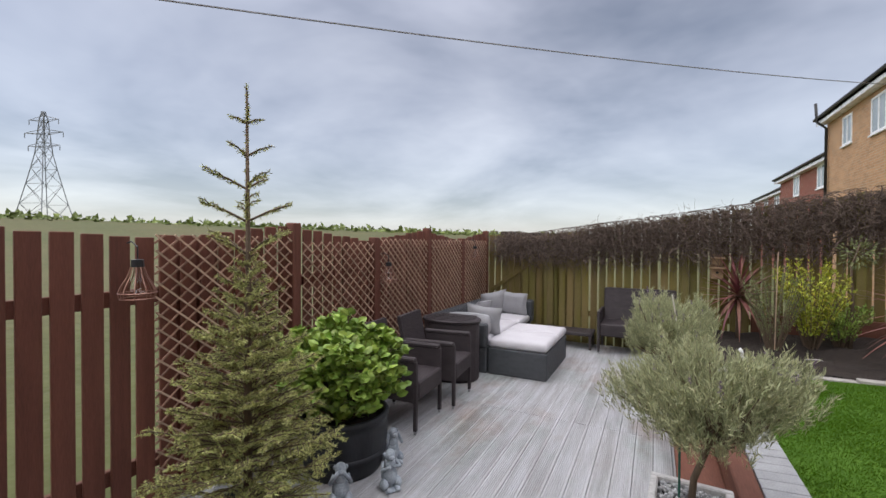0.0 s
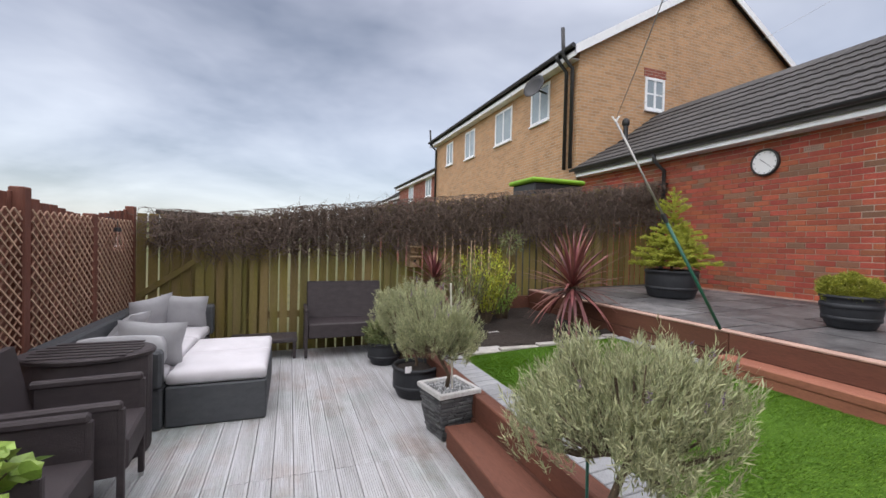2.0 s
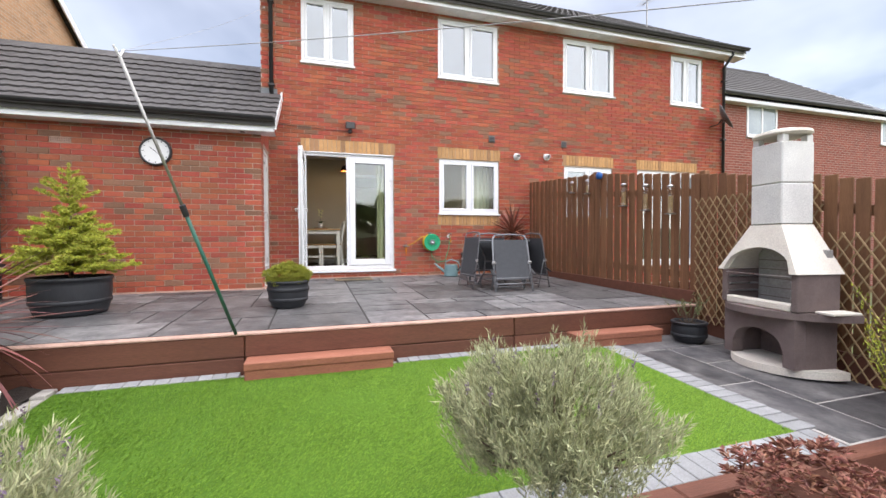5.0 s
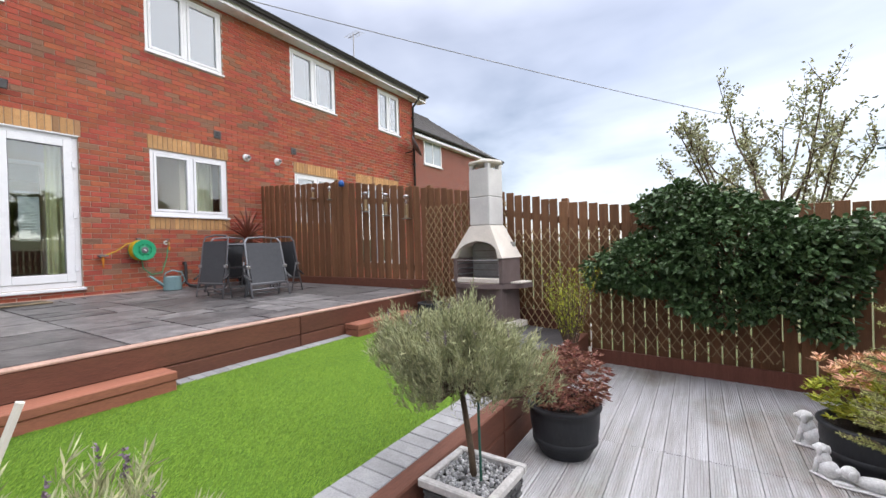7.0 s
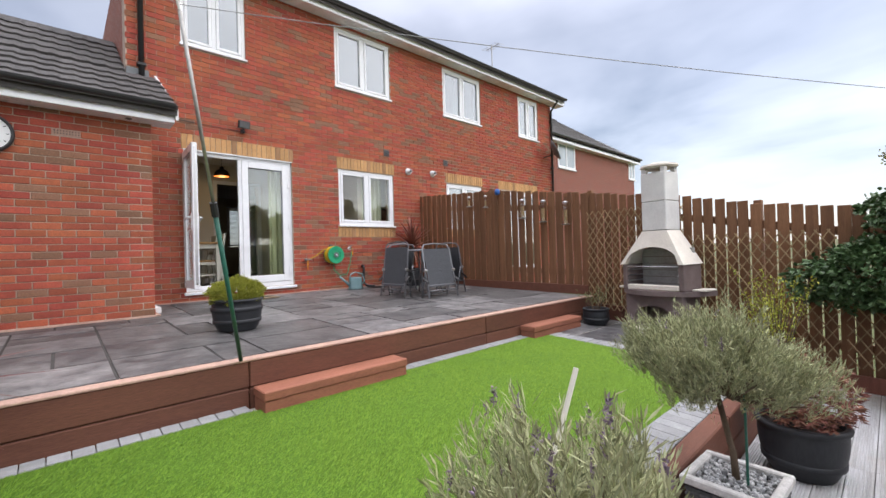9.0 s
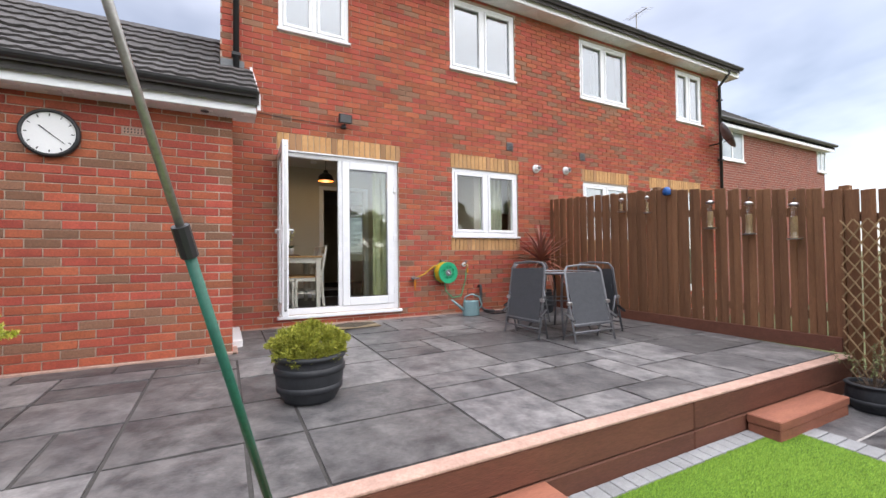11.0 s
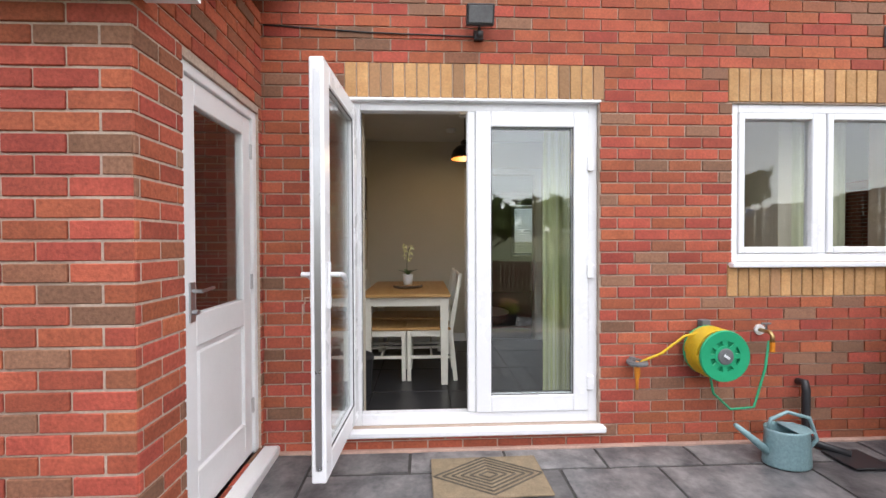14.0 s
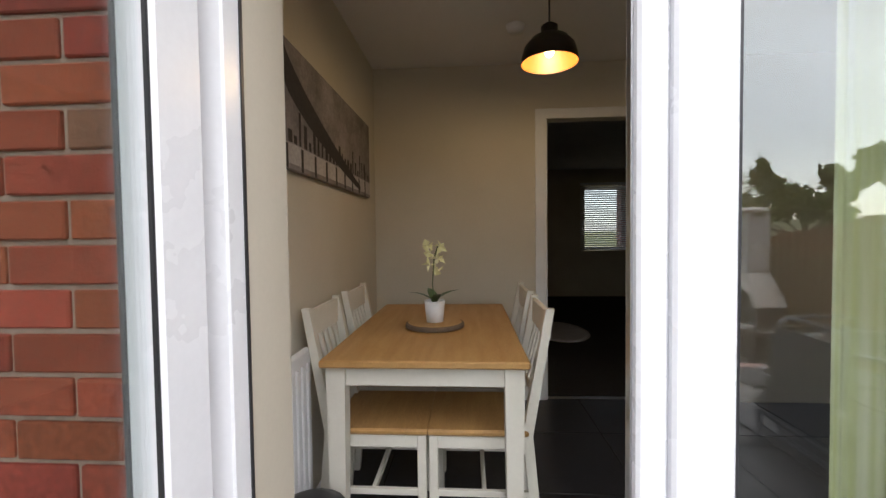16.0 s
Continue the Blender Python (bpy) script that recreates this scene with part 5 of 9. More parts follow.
M_LATTD = material("weathered_brown_trellis", (0.40, 0.28, 0.15), (0.29, 0.20, 0.105), 8, 0.85, bump=0.3, rand=0.2)
for xa, xb, ya, yb, hh in ((3.1, 1.75, -0.92, -0.82, 1.45), (1.7, 0.35, -0.82, -0.71, 1.35), (0.3, -1.0, -0.69, -0.50, 1.0)):
    d = Vector((xb - xa, yb - ya, 0))
    nn = Vector((-d.y, d.x, 0)).normalized()
    if nn.y < 0:
        nn = -nn
    m = yplane((xa, ya + 0.055, base_s(xb) + 0.18), d, nn)
    trellis("trellis_panel", m, d.length, hh, 0.082, M_LATTD, "weathered brown diamond trellis fixed to the fence", angle=56, thick=0.009, group="weathered trellis panels")

# ---- plant helpers ----
M_BARK = material("grey_brown_bark", (0.17, 0.12, 0.08), (0.11, 0.08, 0.055), 14, 0.9, bump=0.6, fine=60, stretch=(3, 3, 0.6))
M_TWIG = material("bare_vine_twig", (0.115, 0.085, 0.068), (0.17, 0.125, 0.10), 6, 0.9, bump=0, rand=0.35, island=True)
M_LAV = material("silver_green_lavender_leaf", (0.31, 0.33, 0.165), (0.44, 0.445, 0.265), 4, 0.85, bump=0, rand=0.32, island=True, hue=0.02)
M_LAVF = material("faded_purple_lavender_flower", (0.17, 0.12, 0.19), (0.25, 0.19, 0.22), 9, 0.85, bump=0, rand=0.3, island=True)
M_SPRUCE = material("spruce_needle", (0.35, 0.375, 0.125), (0.49, 0.49, 0.18), 3, 0.65, bump=0, rand=0.35, island=True, hue=0.015)
M_SPRUCEY = material("golden_spruce_needle", (0.36, 0.41, 0.045), (0.54, 0.54, 0.08), 3, 0.65, bump=0, rand=0.3, island=True, hue=0.02)
M_HYD = material("fresh_green_hydrangea_leaf", (0.19, 0.31, 0.045), (0.32, 0.42, 0.09), 3, 0.42, bump=0, rand=0.35, island=True, hue=0.015)
M_IVY = material("dark_glossy_ivy_leaf", (0.055, 0.110, 0.040), (0.115, 0.185, 0.075), 3, 0.4, bump=0, rand=0.4, island=True)
M_CORD = material("maroon_cordyline_leaf", (0.17, 0.055, 0.055), (0.26, 0.105, 0.085), 5, 0.45, bump=0, rand=0.4, hue=0.02)
M_CORDT = material("russet_cordyline_leaf", (0.31, 0.13, 0.085), (0.23, 0.085, 0.062), 5, 0.5, bump=0, rand=0.35, hue=0.015)
M_YEL = material("yellow_green_shrub_leaf", (0.48, 0.47, 0.035), (0.28, 0.33, 0.05), 3, 0.6, bump=0, rand=0.35, island=True, hue=0.025)
M_GREYG = material("grey_green_stem_leaf", (0.16, 0.20, 0.075), (0.22, 0.24, 0.10), 3, 0.7, bump=0, rand=0.35, island=True, hue=0.02)
M_RUST = material("rust_red_pieris_leaf", (0.20, 0.075, 0.05), (0.30, 0.13, 0.09), 4, 0.6, bump=0, rand=0.4, island=True, hue=0.02)
M_PINK = material("salmon_young_leaf", (0.72, 0.36, 0.24), (0.62, 0.42, 0.22), 4, 0.6, bump=0, rand=0.25, island=True, hue=0.02)
M_BLOSS = material("pale_spring_leaf", (0.34, 0.36, 0.16), (0.50, 0.50, 0.33), 2, 0.7, bump=0, rand=0.3, island=True)
M_TREE = material("mid_green_tree_leaf", (0.14, 0.19, 0.05), (0.22, 0.26, 0.075), 1.5, 0.7, bump=0, rand=0.35, island=True)


def leaves(pts, dirs, length, width, rg, fold=0.25, droop=0.0, broad=False):
    """A mesh of many folded leaves: base points, directions, and a spread of sizes."""
    n = len(pts)
    d = dirs / np.maximum(np.linalg.norm(dirs, axis=1, keepdims=True), 1e-6)
    ref = rg.normal(size=(n, 3))
    sd = np.cross(d, ref)
    sd /= np.maximum(np.linalg.norm(sd, axis=1, keepdims=True), 1e-6)
    nm = np.cross(sd, d)
    ls = length * rg.uniform(0.65, 1.3, (n, 1))
    ws = width * rg.uniform(0.7, 1.25, (n, 1))
    tip = pts + d * ls
    tip[:, 2] -= droop * ls[:, 0]
    if broad:
        # a rounded blade, folded along its midrib
        low, high = pts + d * ls * 0.28 + nm * ws * fold, pts + d * ls * 0.68 + nm * ws * fold * 0.7
        rib = pts + d * ls * 0.5
        high[:, 2] -= droop * ls[:, 0] * 0.4
        v = np.stack([pts, low + sd * ws * 0.46, high + sd * ws * 0.44, tip, high - sd * ws * 0.44, low - sd * ws * 0.46, rib], 1).reshape(-1, 3)
        i = np.arange(n)[:, None] * 7
        f = np.concatenate([i + np.array([[6, a, (a + 1) % 6]]) for a in range(6)], 1).reshape(-1, 3)
        s = Shape()
        s.v, s.f = v.tolist(), f.tolist()
        return s
    midp = pts + d * ls * 0.45 + nm * ws * fold
    v = np.stack([pts, midp + sd * ws * 0.5, tip, midp - sd * ws * 0.5], 1).reshape(-1, 3)
    i = np.arange(n)[:, None] * 4
    f = np.concatenate([i + np.array([[0, 1, 2]]), i + np.array([[0, 2, 3]])], 1).reshape(-1, 3)
    s = Shape()
    s.v, s.f = v.tolist(), f.tolist()
    return s


def merge(*shapes):
    out = Shape()
    for s in shapes:
        k = len(out.v)
        out.v.extend(s.v)
        out.f.extend([tuple(i + k for i in f) for f in s.f])
    return out


def barrel(parent, r0, r1, h, mat=None, label="", hoops=(0.35,)):
    """A round pot with a rolled rim, raised hoops and soil."""
    prof = [(0.0, 0.0), (r0 * 0.97, 0.0), (r0, 0.01)]
    for k in range(1, 9):
        f = k / 8
        r = r0 + (r1 - r0) * f + 0.02 * math.sin(math.pi * f)
        prof.append((r, h * f * 0.9))
    prof += [(r1 + 0.012, h * 0.905), (r1 + 0.016, h * 0.96), (r1 + 0.006, h), (r1 - 0.016, h), (r1 - 0.02, h * 0.86)]
    pot = part("pot", Shape().lathe(prof, 32), mat or M_BARREL, parent, label, smooth=True)
    for f in hoops:
        r = r0 + (r1 - r0) * f / 0.9 + 0.02 * math.sin(math.pi * f / 0.9)
        part("hoop", Shape().lathe([(r - 0.002, h * f - 0.022), (r + 0.008, h * f - 0.018), (r + 0.010, h * f + 0.018), (r - 0.001, h * f + 0.022)], 32), mat or M_BARREL, pot, smooth=True)
    part("soil", Shape().lathe([(0.0, h * 0.885), (r1 * 0.5, h * 0.89), (r1 - 0.019, h * 0.87)], 20), M_SOIL, parent, "dark potting soil", smooth=True)
    return pot


def ball_points(rg, n, c, r, inner=0.55):
    v = rg.normal(size=(n, 3))
    v /= np.linalg.norm(v, axis=1, keepdims=True)
    rad = rg.uniform(inner ** 3, 1, (n, 1)) ** (1 / 3)
    lump = 1 + 0.14 * np.sin(v[:, :1] * 5 + 1.3) * np.cos(v[:, 1:2] * 6) + 0.10 * np.sin(v[:, 2:] * 9 + v[:, :1] * 7)
    return np.array(c) + v * rad * np.array(r) * lump, v


def lavender_crown(parent, seed, c, r, n, flowers, trunk, stake=None, lean=(0, 0)):
    """A lavender: stem, forking limbs, a crown of narrow upright leaves in tufts, and faded flower spikes."""
    rg = np.random.default_rng(seed)
    c = Vector(c)
    wood = Shape()
    if trunk:
        wood.tube([(lean[0], lean[1], trunk), (lean[0] * 0.5 + 0.01, lean[1] * 0.5, (trunk + c.z - r[2]) / 2), (c.x, c.y, c.z - r[2] * 0.45)], 0.017, 8, 0.013)
    tufts = []
    cnt = int(120 * (r[0] / 0.3) ** 2)
    # the crown is a handful of uneven clumps with gaps between them
    clumps = []
    for k in range(11):
        a, up_ = 2.4 * k + rg.uniform(-0.5, 0.5), rg.uniform(-0.35, 0.75)
        flat = math.sqrt(1 - up_ * up_)
        clumps.append((np.array([math.cos(a) * flat, math.sin(a) * flat, up_]) * rg.uniform(0.52, 0.80), rg.uniform(0.30, 0.46)))
    for k in range(cnt):
        v = rg.normal(size=3)
        v /= np.linalg.norm(v)
        if k % 6:
            c_, w_ = clumps[rg.integers(len(clumps))]
            u = c_ + v * w_ * rg.uniform(0.55, 1.0)
        else:
            u = v * rg.uniform(0.3, 0.8)
        u[2] = max(u[2], -0.62)
        v = u / max(np.linalg.norm(u), 1e-6)
        p = Vector((c.x + u[0] * r[0], c.y + u[1] * r[1], c.z + u[2] * r[2]))
        tufts.append((p, v))
        q = Vector((c.x, c.y, c.z - r[2] * 0.5))
        mid_ = (q + p) / 2 + Vector((v[0] * 0.03, v[1] * 0.03, -0.03))
        wood.tube([q + Vector((v[0], v[1], 0)) * 0.02, mid_, p], 0.007, 4, 0.003, False)
    part("stem", wood, M_BARK, parent, smooth=True)
    pts, ds = [], []
    per = max(1, n // cnt)
    for p, v in tufts:
        axis = np.array([v[0] * 0.45, v[1] * 0.45, 0.85 + 0.2 * v[2]])
        axis /= np.linalg.norm(axis)
        shoot = rg.uniform(0, 1, (per, 1))
        spot = rg.normal(0, 0.030, (7, 3))
        sub = spot[rg.integers(0, 7, per)] + rg.normal(0, 0.005, (per, 3))
        # each tuft is a sheaf of shoots with leaves up their length
        base = np.array(p) + sub + axis * shoot * 0.13 - axis * 0.05
        pts.append(base)
        out = rg.normal(0, 0.40, (per, 3))
        ds.append(axis + out)
    part("crown", leaves(np.concatenate(pts), np.concatenate(ds), 0.036, 0.0042, rg, 0.1), M_LAV, parent)["kind"] = "stuff"
    if flowers:
        fp, fd_, st_ = [], [], Shape()
        for k in range(flowers):
            p, v = tufts[rg.integers(len(tufts))]
            if v[2] < 0.1:
                continue
            tip_ = Vector(p) + Vector((v[0] * 0.05, v[1] * 0.05, rg.uniform(0.07, 0.13)))
            st_.tube([p, tip_], 0.0018, 3, 0.0015, False)
            for j in range(14):
                fp.append(np.array(tip_) + np.array([0, 0, -0.016 + 0.0028 * j]))
                fd_.append(rg.normal(0, 1, 3) + np.array([0, 0, 0.6]))
        part("flower_head", merge(leaves(np.array(fp), np.array(fd_), 0.011, 0.006, rg)), M_LAVF, parent, "faded purple flower spikes")["kind"] = "stuff"
    if stake:
        part("stake", Shape().tube(stake, 0.006, 6), M_CREAMW if stake[1][2] > 1.1 else M_GREENP, parent, "thin plant support cane")


M_GREENP = material("green_plastic", (0.02, 0.10, 0.07), (0.025, 0.13, 0.09), 8, 0.4, bump=0.05)
M_STONE = material("dark_slate_stack", (0.075, 0.078, 0.082), (0.14, 0.14, 0.14), 9, 0.85, bump=0.6, rand=0.4, island=True)
M_RIM = material("white_stone_rim", (0.62, 0.61, 0.59), (0.50, 0.49, 0.47), 20, 0.85, bump=0.3)
M_GRAVEL = material("grey_and_white_gravel", (0.30, 0.31, 0.32), (0.46, 0.46, 0.45), 30, 0.85, bump=0.3, rand=0.55, island=True)


def stone_planter(m, label, seed):
    """A square tapering planter of stacked slate strips with a pale rim and gravel."""
    rg = random.Random(seed)
    th = thing("stone_planter", m, label, "planter", "slate planters")
    core = Shape()
    b0, b1, h = 0.115, 0.165, 0.33
    core.add([(-b0, -b0, 0), (b0, -b0, 0), (b0, b0, 0), (-b0, b0, 0), (-b1, -b1, h), (b1, -b1, h), (b1, b1, h), (-b1, b1, h)],
             [(3, 2, 1, 0), (4, 5, 6, 7), (0, 1, 5, 4), (1, 2, 6, 5), (2, 3, 7, 6), (3, 0, 4, 7)])
    part("body", core, M_JOIST, th)
    strips = Shape()
    for side in range(4):
        rot = Matrix.Rotation(side * math.pi / 2, 4, "Z")
        z = 0.002
        while z < h - 0.01:
            hh = rg.uniform(0.012, 0.02)
            f = z / h
            half = b0 + (b1 - b0) * (f ** 0.75)
            u = -half
            while u < half - 0.005:
                w = min(rg.uniform(0.05, 0.13), half - u)
                o_ = rg.uniform(0.002, 0.013)
                strips.cbox(u + 0.001, -half - o_, z, u + w - 0.001, -half + 0.02, min(z + hh - 0.002, h), 0.003, rot)
                u += w
            z += hh
    part("slate_facing", strips, M_STONE, th, "dark stacked slate strips")["kind"] = "stuff"
    rim = Shape()
    o_, i_ = 0.182, 0.145
    for a_, b_, c_, d_ in ((-o_, -o_, o_, -i_), (-o_, i_, o_, o_), (-o_, -i_, -i_, i_), (i_, -i_, o_, i_)):
        rim.cbox(a_, b_, h + 0.001, c_, d_, h + 0.04, 0.006)
    part("rim", rim, M_RIM, th, "white cast stone rim")
    gv_ = Shape()
    for k in range(420):
        x, y = rg.uniform(-0.14, 0.14), rg.uniform(-0.14, 0.14)
        s = rg.uniform(0.007, 0.014)
        mm = Matrix.Translation((x, y, h + 0.013 + rg.uniform(0, 0.01))) @ Euler((rg.uniform(0, 3), rg.uniform(0, 3), rg.uniform(0, 3))).to_matrix().to_4x4()
        gv_.cbox(-s, -s * 0.7, -s * 0.5, s, s * 0.7, s * 0.5, s * 0.3, mm)
    part("gravel", gv_, M_GRAVEL, th)["kind"] = "stuff"
    return th


pa = stone_planter(pose(0.50, 2.70, 0.0, 0, 0, -3), "dark slate planter with white rim and lavender standard", 3)
lavender_crown(pa, 21, (0.09, -0.05, 0.86), (0.38, 0.35, 0.26), 42000, 60, 0.34, stake=[(-0.05, 0.02, 0.34), (-0.05, 0.03, 0.86)], lean=(0.0, 0.0))
pb = stone_planter(pose(0.58, 4.46, 0.0, 0, 0, 10), "dark slate planter with white rim and bushy lavender", 5)
lavender_crown(pb, 22, (-0.20, -0.13, 0.82), (0.28, 0.28, 0.28), 30000, 130, 0.34, stake=[(0.0, -0.05, 0.35), (-0.17, -0.27, 1.18)], lean=(-0.02, 0.0))

pc = thing("potted_lavender", (0.57, 5.31, 0.0), "large silvery lavender bush in a black barrel pot", "potted plant")
barrel(pc, 0.175, 0.215, 0.29)
lavender_crown(pc, 23, (-0.02, 0.04, 0.70), (0.37, 0.37, 0.38), 46000, 20, 0.27)
part("plant_label", Shape().cbox(-0.16, -0.20, 0.27, -0.10, -0.197, 0.33, 0.001), M_PAINT, pc, "white plastic plant label")
pdp = thing("potted_fern", (0.50, 6.42, 0.0), "low leafy plant in a black pot beside the bench", "potted plant")
barrel(pdp, 0.15, 0.19, 0.26)
rg = np.random.default_rng(31)
P, V = ball_points(rg, 1500, (0, 0, 0.36), (0.22, 0.22, 0.14), 0.3)
part("foliage", leaves(P, V + np.array([0, 0, 0.5]), 0.06, 0.018, rg, droop=0.2), M_GREYG, pdp)["kind"] = "stuff"

# hydrangea in a large barrel
ph = thing("potted_hydrangea", (-1.62, 2.72, 0.0), "leafy green hydrangea in a large black barrel pot", "potted plant")
barrel(ph, 0.26, 0.30, 0.40)
rg = np.random.default_rng(32)
wood = Shape()
P, V = ball_points(rg, 620, (0.02, -0.04, 0.70), (0.38, 0.39, 0.33), 0.7)
V[:, 2] = np.abs(V[:, 2]) * 0.8 + 0.1
tips, dirs = [], []
for p, v in zip(P, V):
    for k in range(5):
        a = 2 * math.pi * k / 5 + p[0] * 9
        side = np.array([math.cos(a), math.sin(a), 0.35])
        tips.append(p + rg.normal(0, 0.008, 3))
        dirs.append(side + v * 0.5)
for k in range(45):
    q = P[rg.integers(len(P))]
    wood.tube([(q[0] * 0.15, q[1] * 0.15, 0.34), tuple(q * np.array([0.6, 0.6, 0.8])), tuple(q)], 0.008, 5, 0.004, False)
part("stem", wood, M_BARK, ph, smooth=True)
part("foliage", leaves(np.array(tips), np.array(dirs), 0.074, 0.052, rg, 0.16, 0.12, True), M_HYD, ph)["kind"] = "stuff"


def conifer(name, m, label, pot, h0, h1, reach, whorls, mat, seed, needle=0.016, dense=1.0, leader=0.0, lift=0.28):
    """A young conifer in a barrel pot: stem, whorls of drooping branches with side twigs, needles along them, and a bare leader."""
    rg = np.random.default_rng(seed)
    th = thing(name, m, label, "potted tree")
    barrel(th, *pot)
    wood, np_, nd_ = Shape(), [], []
    wood.tube([(0, 0, pot[2] * 0.85), (0.01, 0.0, (h0 + h1) / 2), (0.0, 0.0, h1)], 0.022, 8, 0.005)

    def twig(a, b, r):
        a, b = np.array(a), np.array(b)
        wood.tube([tuple(a), tuple((a + b) / 2 + np.array([0, 0, 0.01])), tuple(b)], r, 4, r * 0.5, False)
        L = np.linalg.norm(b - a)
        n = int(L / 0.0017 * dense)
        f = rg.uniform(0.08, 1.02, (n, 1))
        ax = (b - a) / L
        np_.append(a + (b - a) * f)
        nd_.append(ax * 0.55 + rg.normal(0, 0.6, (n, 3)))

    for k in range(whorls):
        f = k / (whorls - 1)
        z = h0 + (h1 * (1 - leader) + h0 * leader - h0) * f
        ln_ = reach * (1 - f) ** 0.8 + 0.06
        for j in range(5 if f > 0.7 else 8):
            a = 2 * math.pi * (j + 0.37 * k + rg.uniform(-0.2, 0.2)) / (5 if f > 0.7 else 8)
            l2 = ln_ * rg.uniform(0.75, 1.12)
            d = np.array([math.cos(a), math.sin(a), lift + 0.35 * f])
            s0 = np.array([0, 0, z + rg.uniform(-0.02, 0.02)])
            e0 = s0 + d * l2
            twig(s0, e0, 0.005)
            for q in range(int(4 + l2 * 22)):
                g = rg.uniform(0.22, 0.97)
                sd = np.array([-d[1], d[0], 0.1]) * (1 if q % 2 else -1)
                b0 = s0 + d * l2 * g
                twig(b0, b0 + (d * 0.6 + sd * 0.7 + np.array([0, 0, rg.uniform(-0.25, 0.15)])) * l2 * 0.34 * (1.15 - g * 0.6), 0.003)
    if leader:
        zb = h1 * (1 - leader) + h0 * leader
        for k in range(5):
            z = zb + (h1 - zb) * (0.06 + 0.19 * k)
            for j in range(3 + (k < 2)):
                a = 2 * math.pi * j / (3 + (k < 2)) + k * 0.9
                l2 = (0.26 - 0.04 * k) * rg.uniform(0.6, 1.1)
                b0 = np.array([0, 0, z])
                b1 = b0 + np.array([math.cos(a), math.sin(a), 0.45]) * l2
                twig(b0, b1, 0.006)
                if k < 3:
                    for g in (0.55, 0.8):
                        twig(b0 + (b1 - b0) * g, b0 + (b1 - b0) * g + np.array([math.cos(a + 0.9), math.sin(a + 0.9), 0.5]) * 0.06, 0.004)
        twig((0, 0, zb), (0, 0, h1 + 0.02), 0.008)
    part("trunk", wood, M_BARK, th, smooth=True)
    part("needles", leaves(np.concatenate(np_), np.concatenate(nd_), needle, 0.0045 if needle < 0.02 else 0.010, rg, 0.1), mat, th)["kind"] = "stuff"
    return th


conifer("potted_spruce", (-1.38, 1.745, 0.0), "tall green spruce with a bare leader in a black pot", (0.19, 0.22, 0.30), 0.36, 2.28, 0.37, 17, M_SPRUCE, 41, 0.018, 1.1, 0.42)
conifer("potted_spruce", (4.46, 5.86, patio_z(4.46)), "bushy golden-green spruce in a black half-barrel", (0.29, 0.33, 0.38), 0.44, 1.50, 0.50, 10, M_SPRUCEY, 42, 0.028, 1.5, 0.36, 0.10)

# clipped conifer in the small patio barrel
pp = thing("potted_dwarf_conifer", (4.25, 3.76, patio_z(4.25)), "rounded mossy green dwarf conifer in a black barrel", "potted plant")
barrel(pp, 0.17, 0.215, 0.30, hoops=(0.3, 0.68))
rg = np.random.default_rng(43)
P, V = ball_points(rg, 520, (0.0, 0.0, 0.345), (0.222, 0.222, 0.130), 0.75)
keep = P[:, 2] > 0.26
P, V = P[keep], V[keep]
pts, ds = [], []
for p, v in zip(P, V):
    for k in range(44):
        pts.append(p + rg.normal(0, 0.009, 3))
        ds.append(v * 0.8 + np.array([0, 0, 0.5]) + rg.normal(0, 0.7, 3))
M_MOSSY = material("mossy_green_scale_leaf", (0.24, 0.26, 0.03), (0.37, 0.37, 0.05), 4, 0.7, bump=0, rand=0.35, island=True, hue=0.015)
part("foliage", leaves(np.array(pts), np.array(ds), 0.024, 0.008, rg), M_MOSSY, pp)["kind"] = "stuff"

# red-leaved shrub in a barrel on the deck
pe = thing("potted_pieris", (0.40, 1.58, 0.0), "rust-red leafy shrub in a black barrel pot", "potted plant")
barrel(pe, 0.165, 0.225, 0.33, hoops=(0.3,))
rg = np.random.default_rng(44)
P, V = ball_points(rg, 420, (-0.02, 0.02, 0.50), (0.27, 0.27, 0.20), 0.6)
pts, ds = [], []
for p, v in zip(P, V):
    for k in range(9):
        a = 2 * math.pi * k / 9
        pts.append(p + rg.normal(0, 0.004, 3))
        ds.append(np.array([math.cos(a), math.sin(a), 0.3]) + v * 0.5)
part("foliage", leaves(np.array(pts), np.array(ds), 0.04, 0.013, rg, 0.2, 0.15), M_RUST, pe)["kind"] = "stuff"

pf = thing("potted_azalea", (-1.24, 0.97, 0.0), "azalea with salmon and yellow young leaves in a black pot", "potted plant")
barrel(pf, 0.19, 0.24, 0.27)
for sd, mt, n, cc, rr in ((45, M_YEL, 220, (0, 0, 0.42), (0.29, 0.29, 0.16)), (46, M_PINK, 130, (-0.02, 0.0, 0.57), (0.25, 0.25, 0.10))):
    rg = np.random.default_rng(sd)
    P, V = ball_points(rg, n, cc, rr, 0.5)
    pts, ds = [], []
    for p, v in zip(P, V):
        for k in range(8):
            a = 2 * math.pi * k / 8
            pts.append(p + rg.normal(0, 0.004, 3))
            ds.append(np.array([math.cos(a), math.sin(a), 0.45]) + v * 0.4)
    part("foliage", leaves(np.array(pts), np.array(ds), 0.05, 0.016, rg, 0.2), mt, pf)["kind"] = "stuff"
stems = Shape()
for k in range(14):
    a = k * 2.4
    stems.tube([(0.04 * math.cos(a), 0.04 * math.sin(a), 0.25), (0.2 * math.cos(a), 0.2 * math.sin(a), 0.50)], 0.006, 4, 0.003, False)
part("stem", stems, M_BARK, pf)


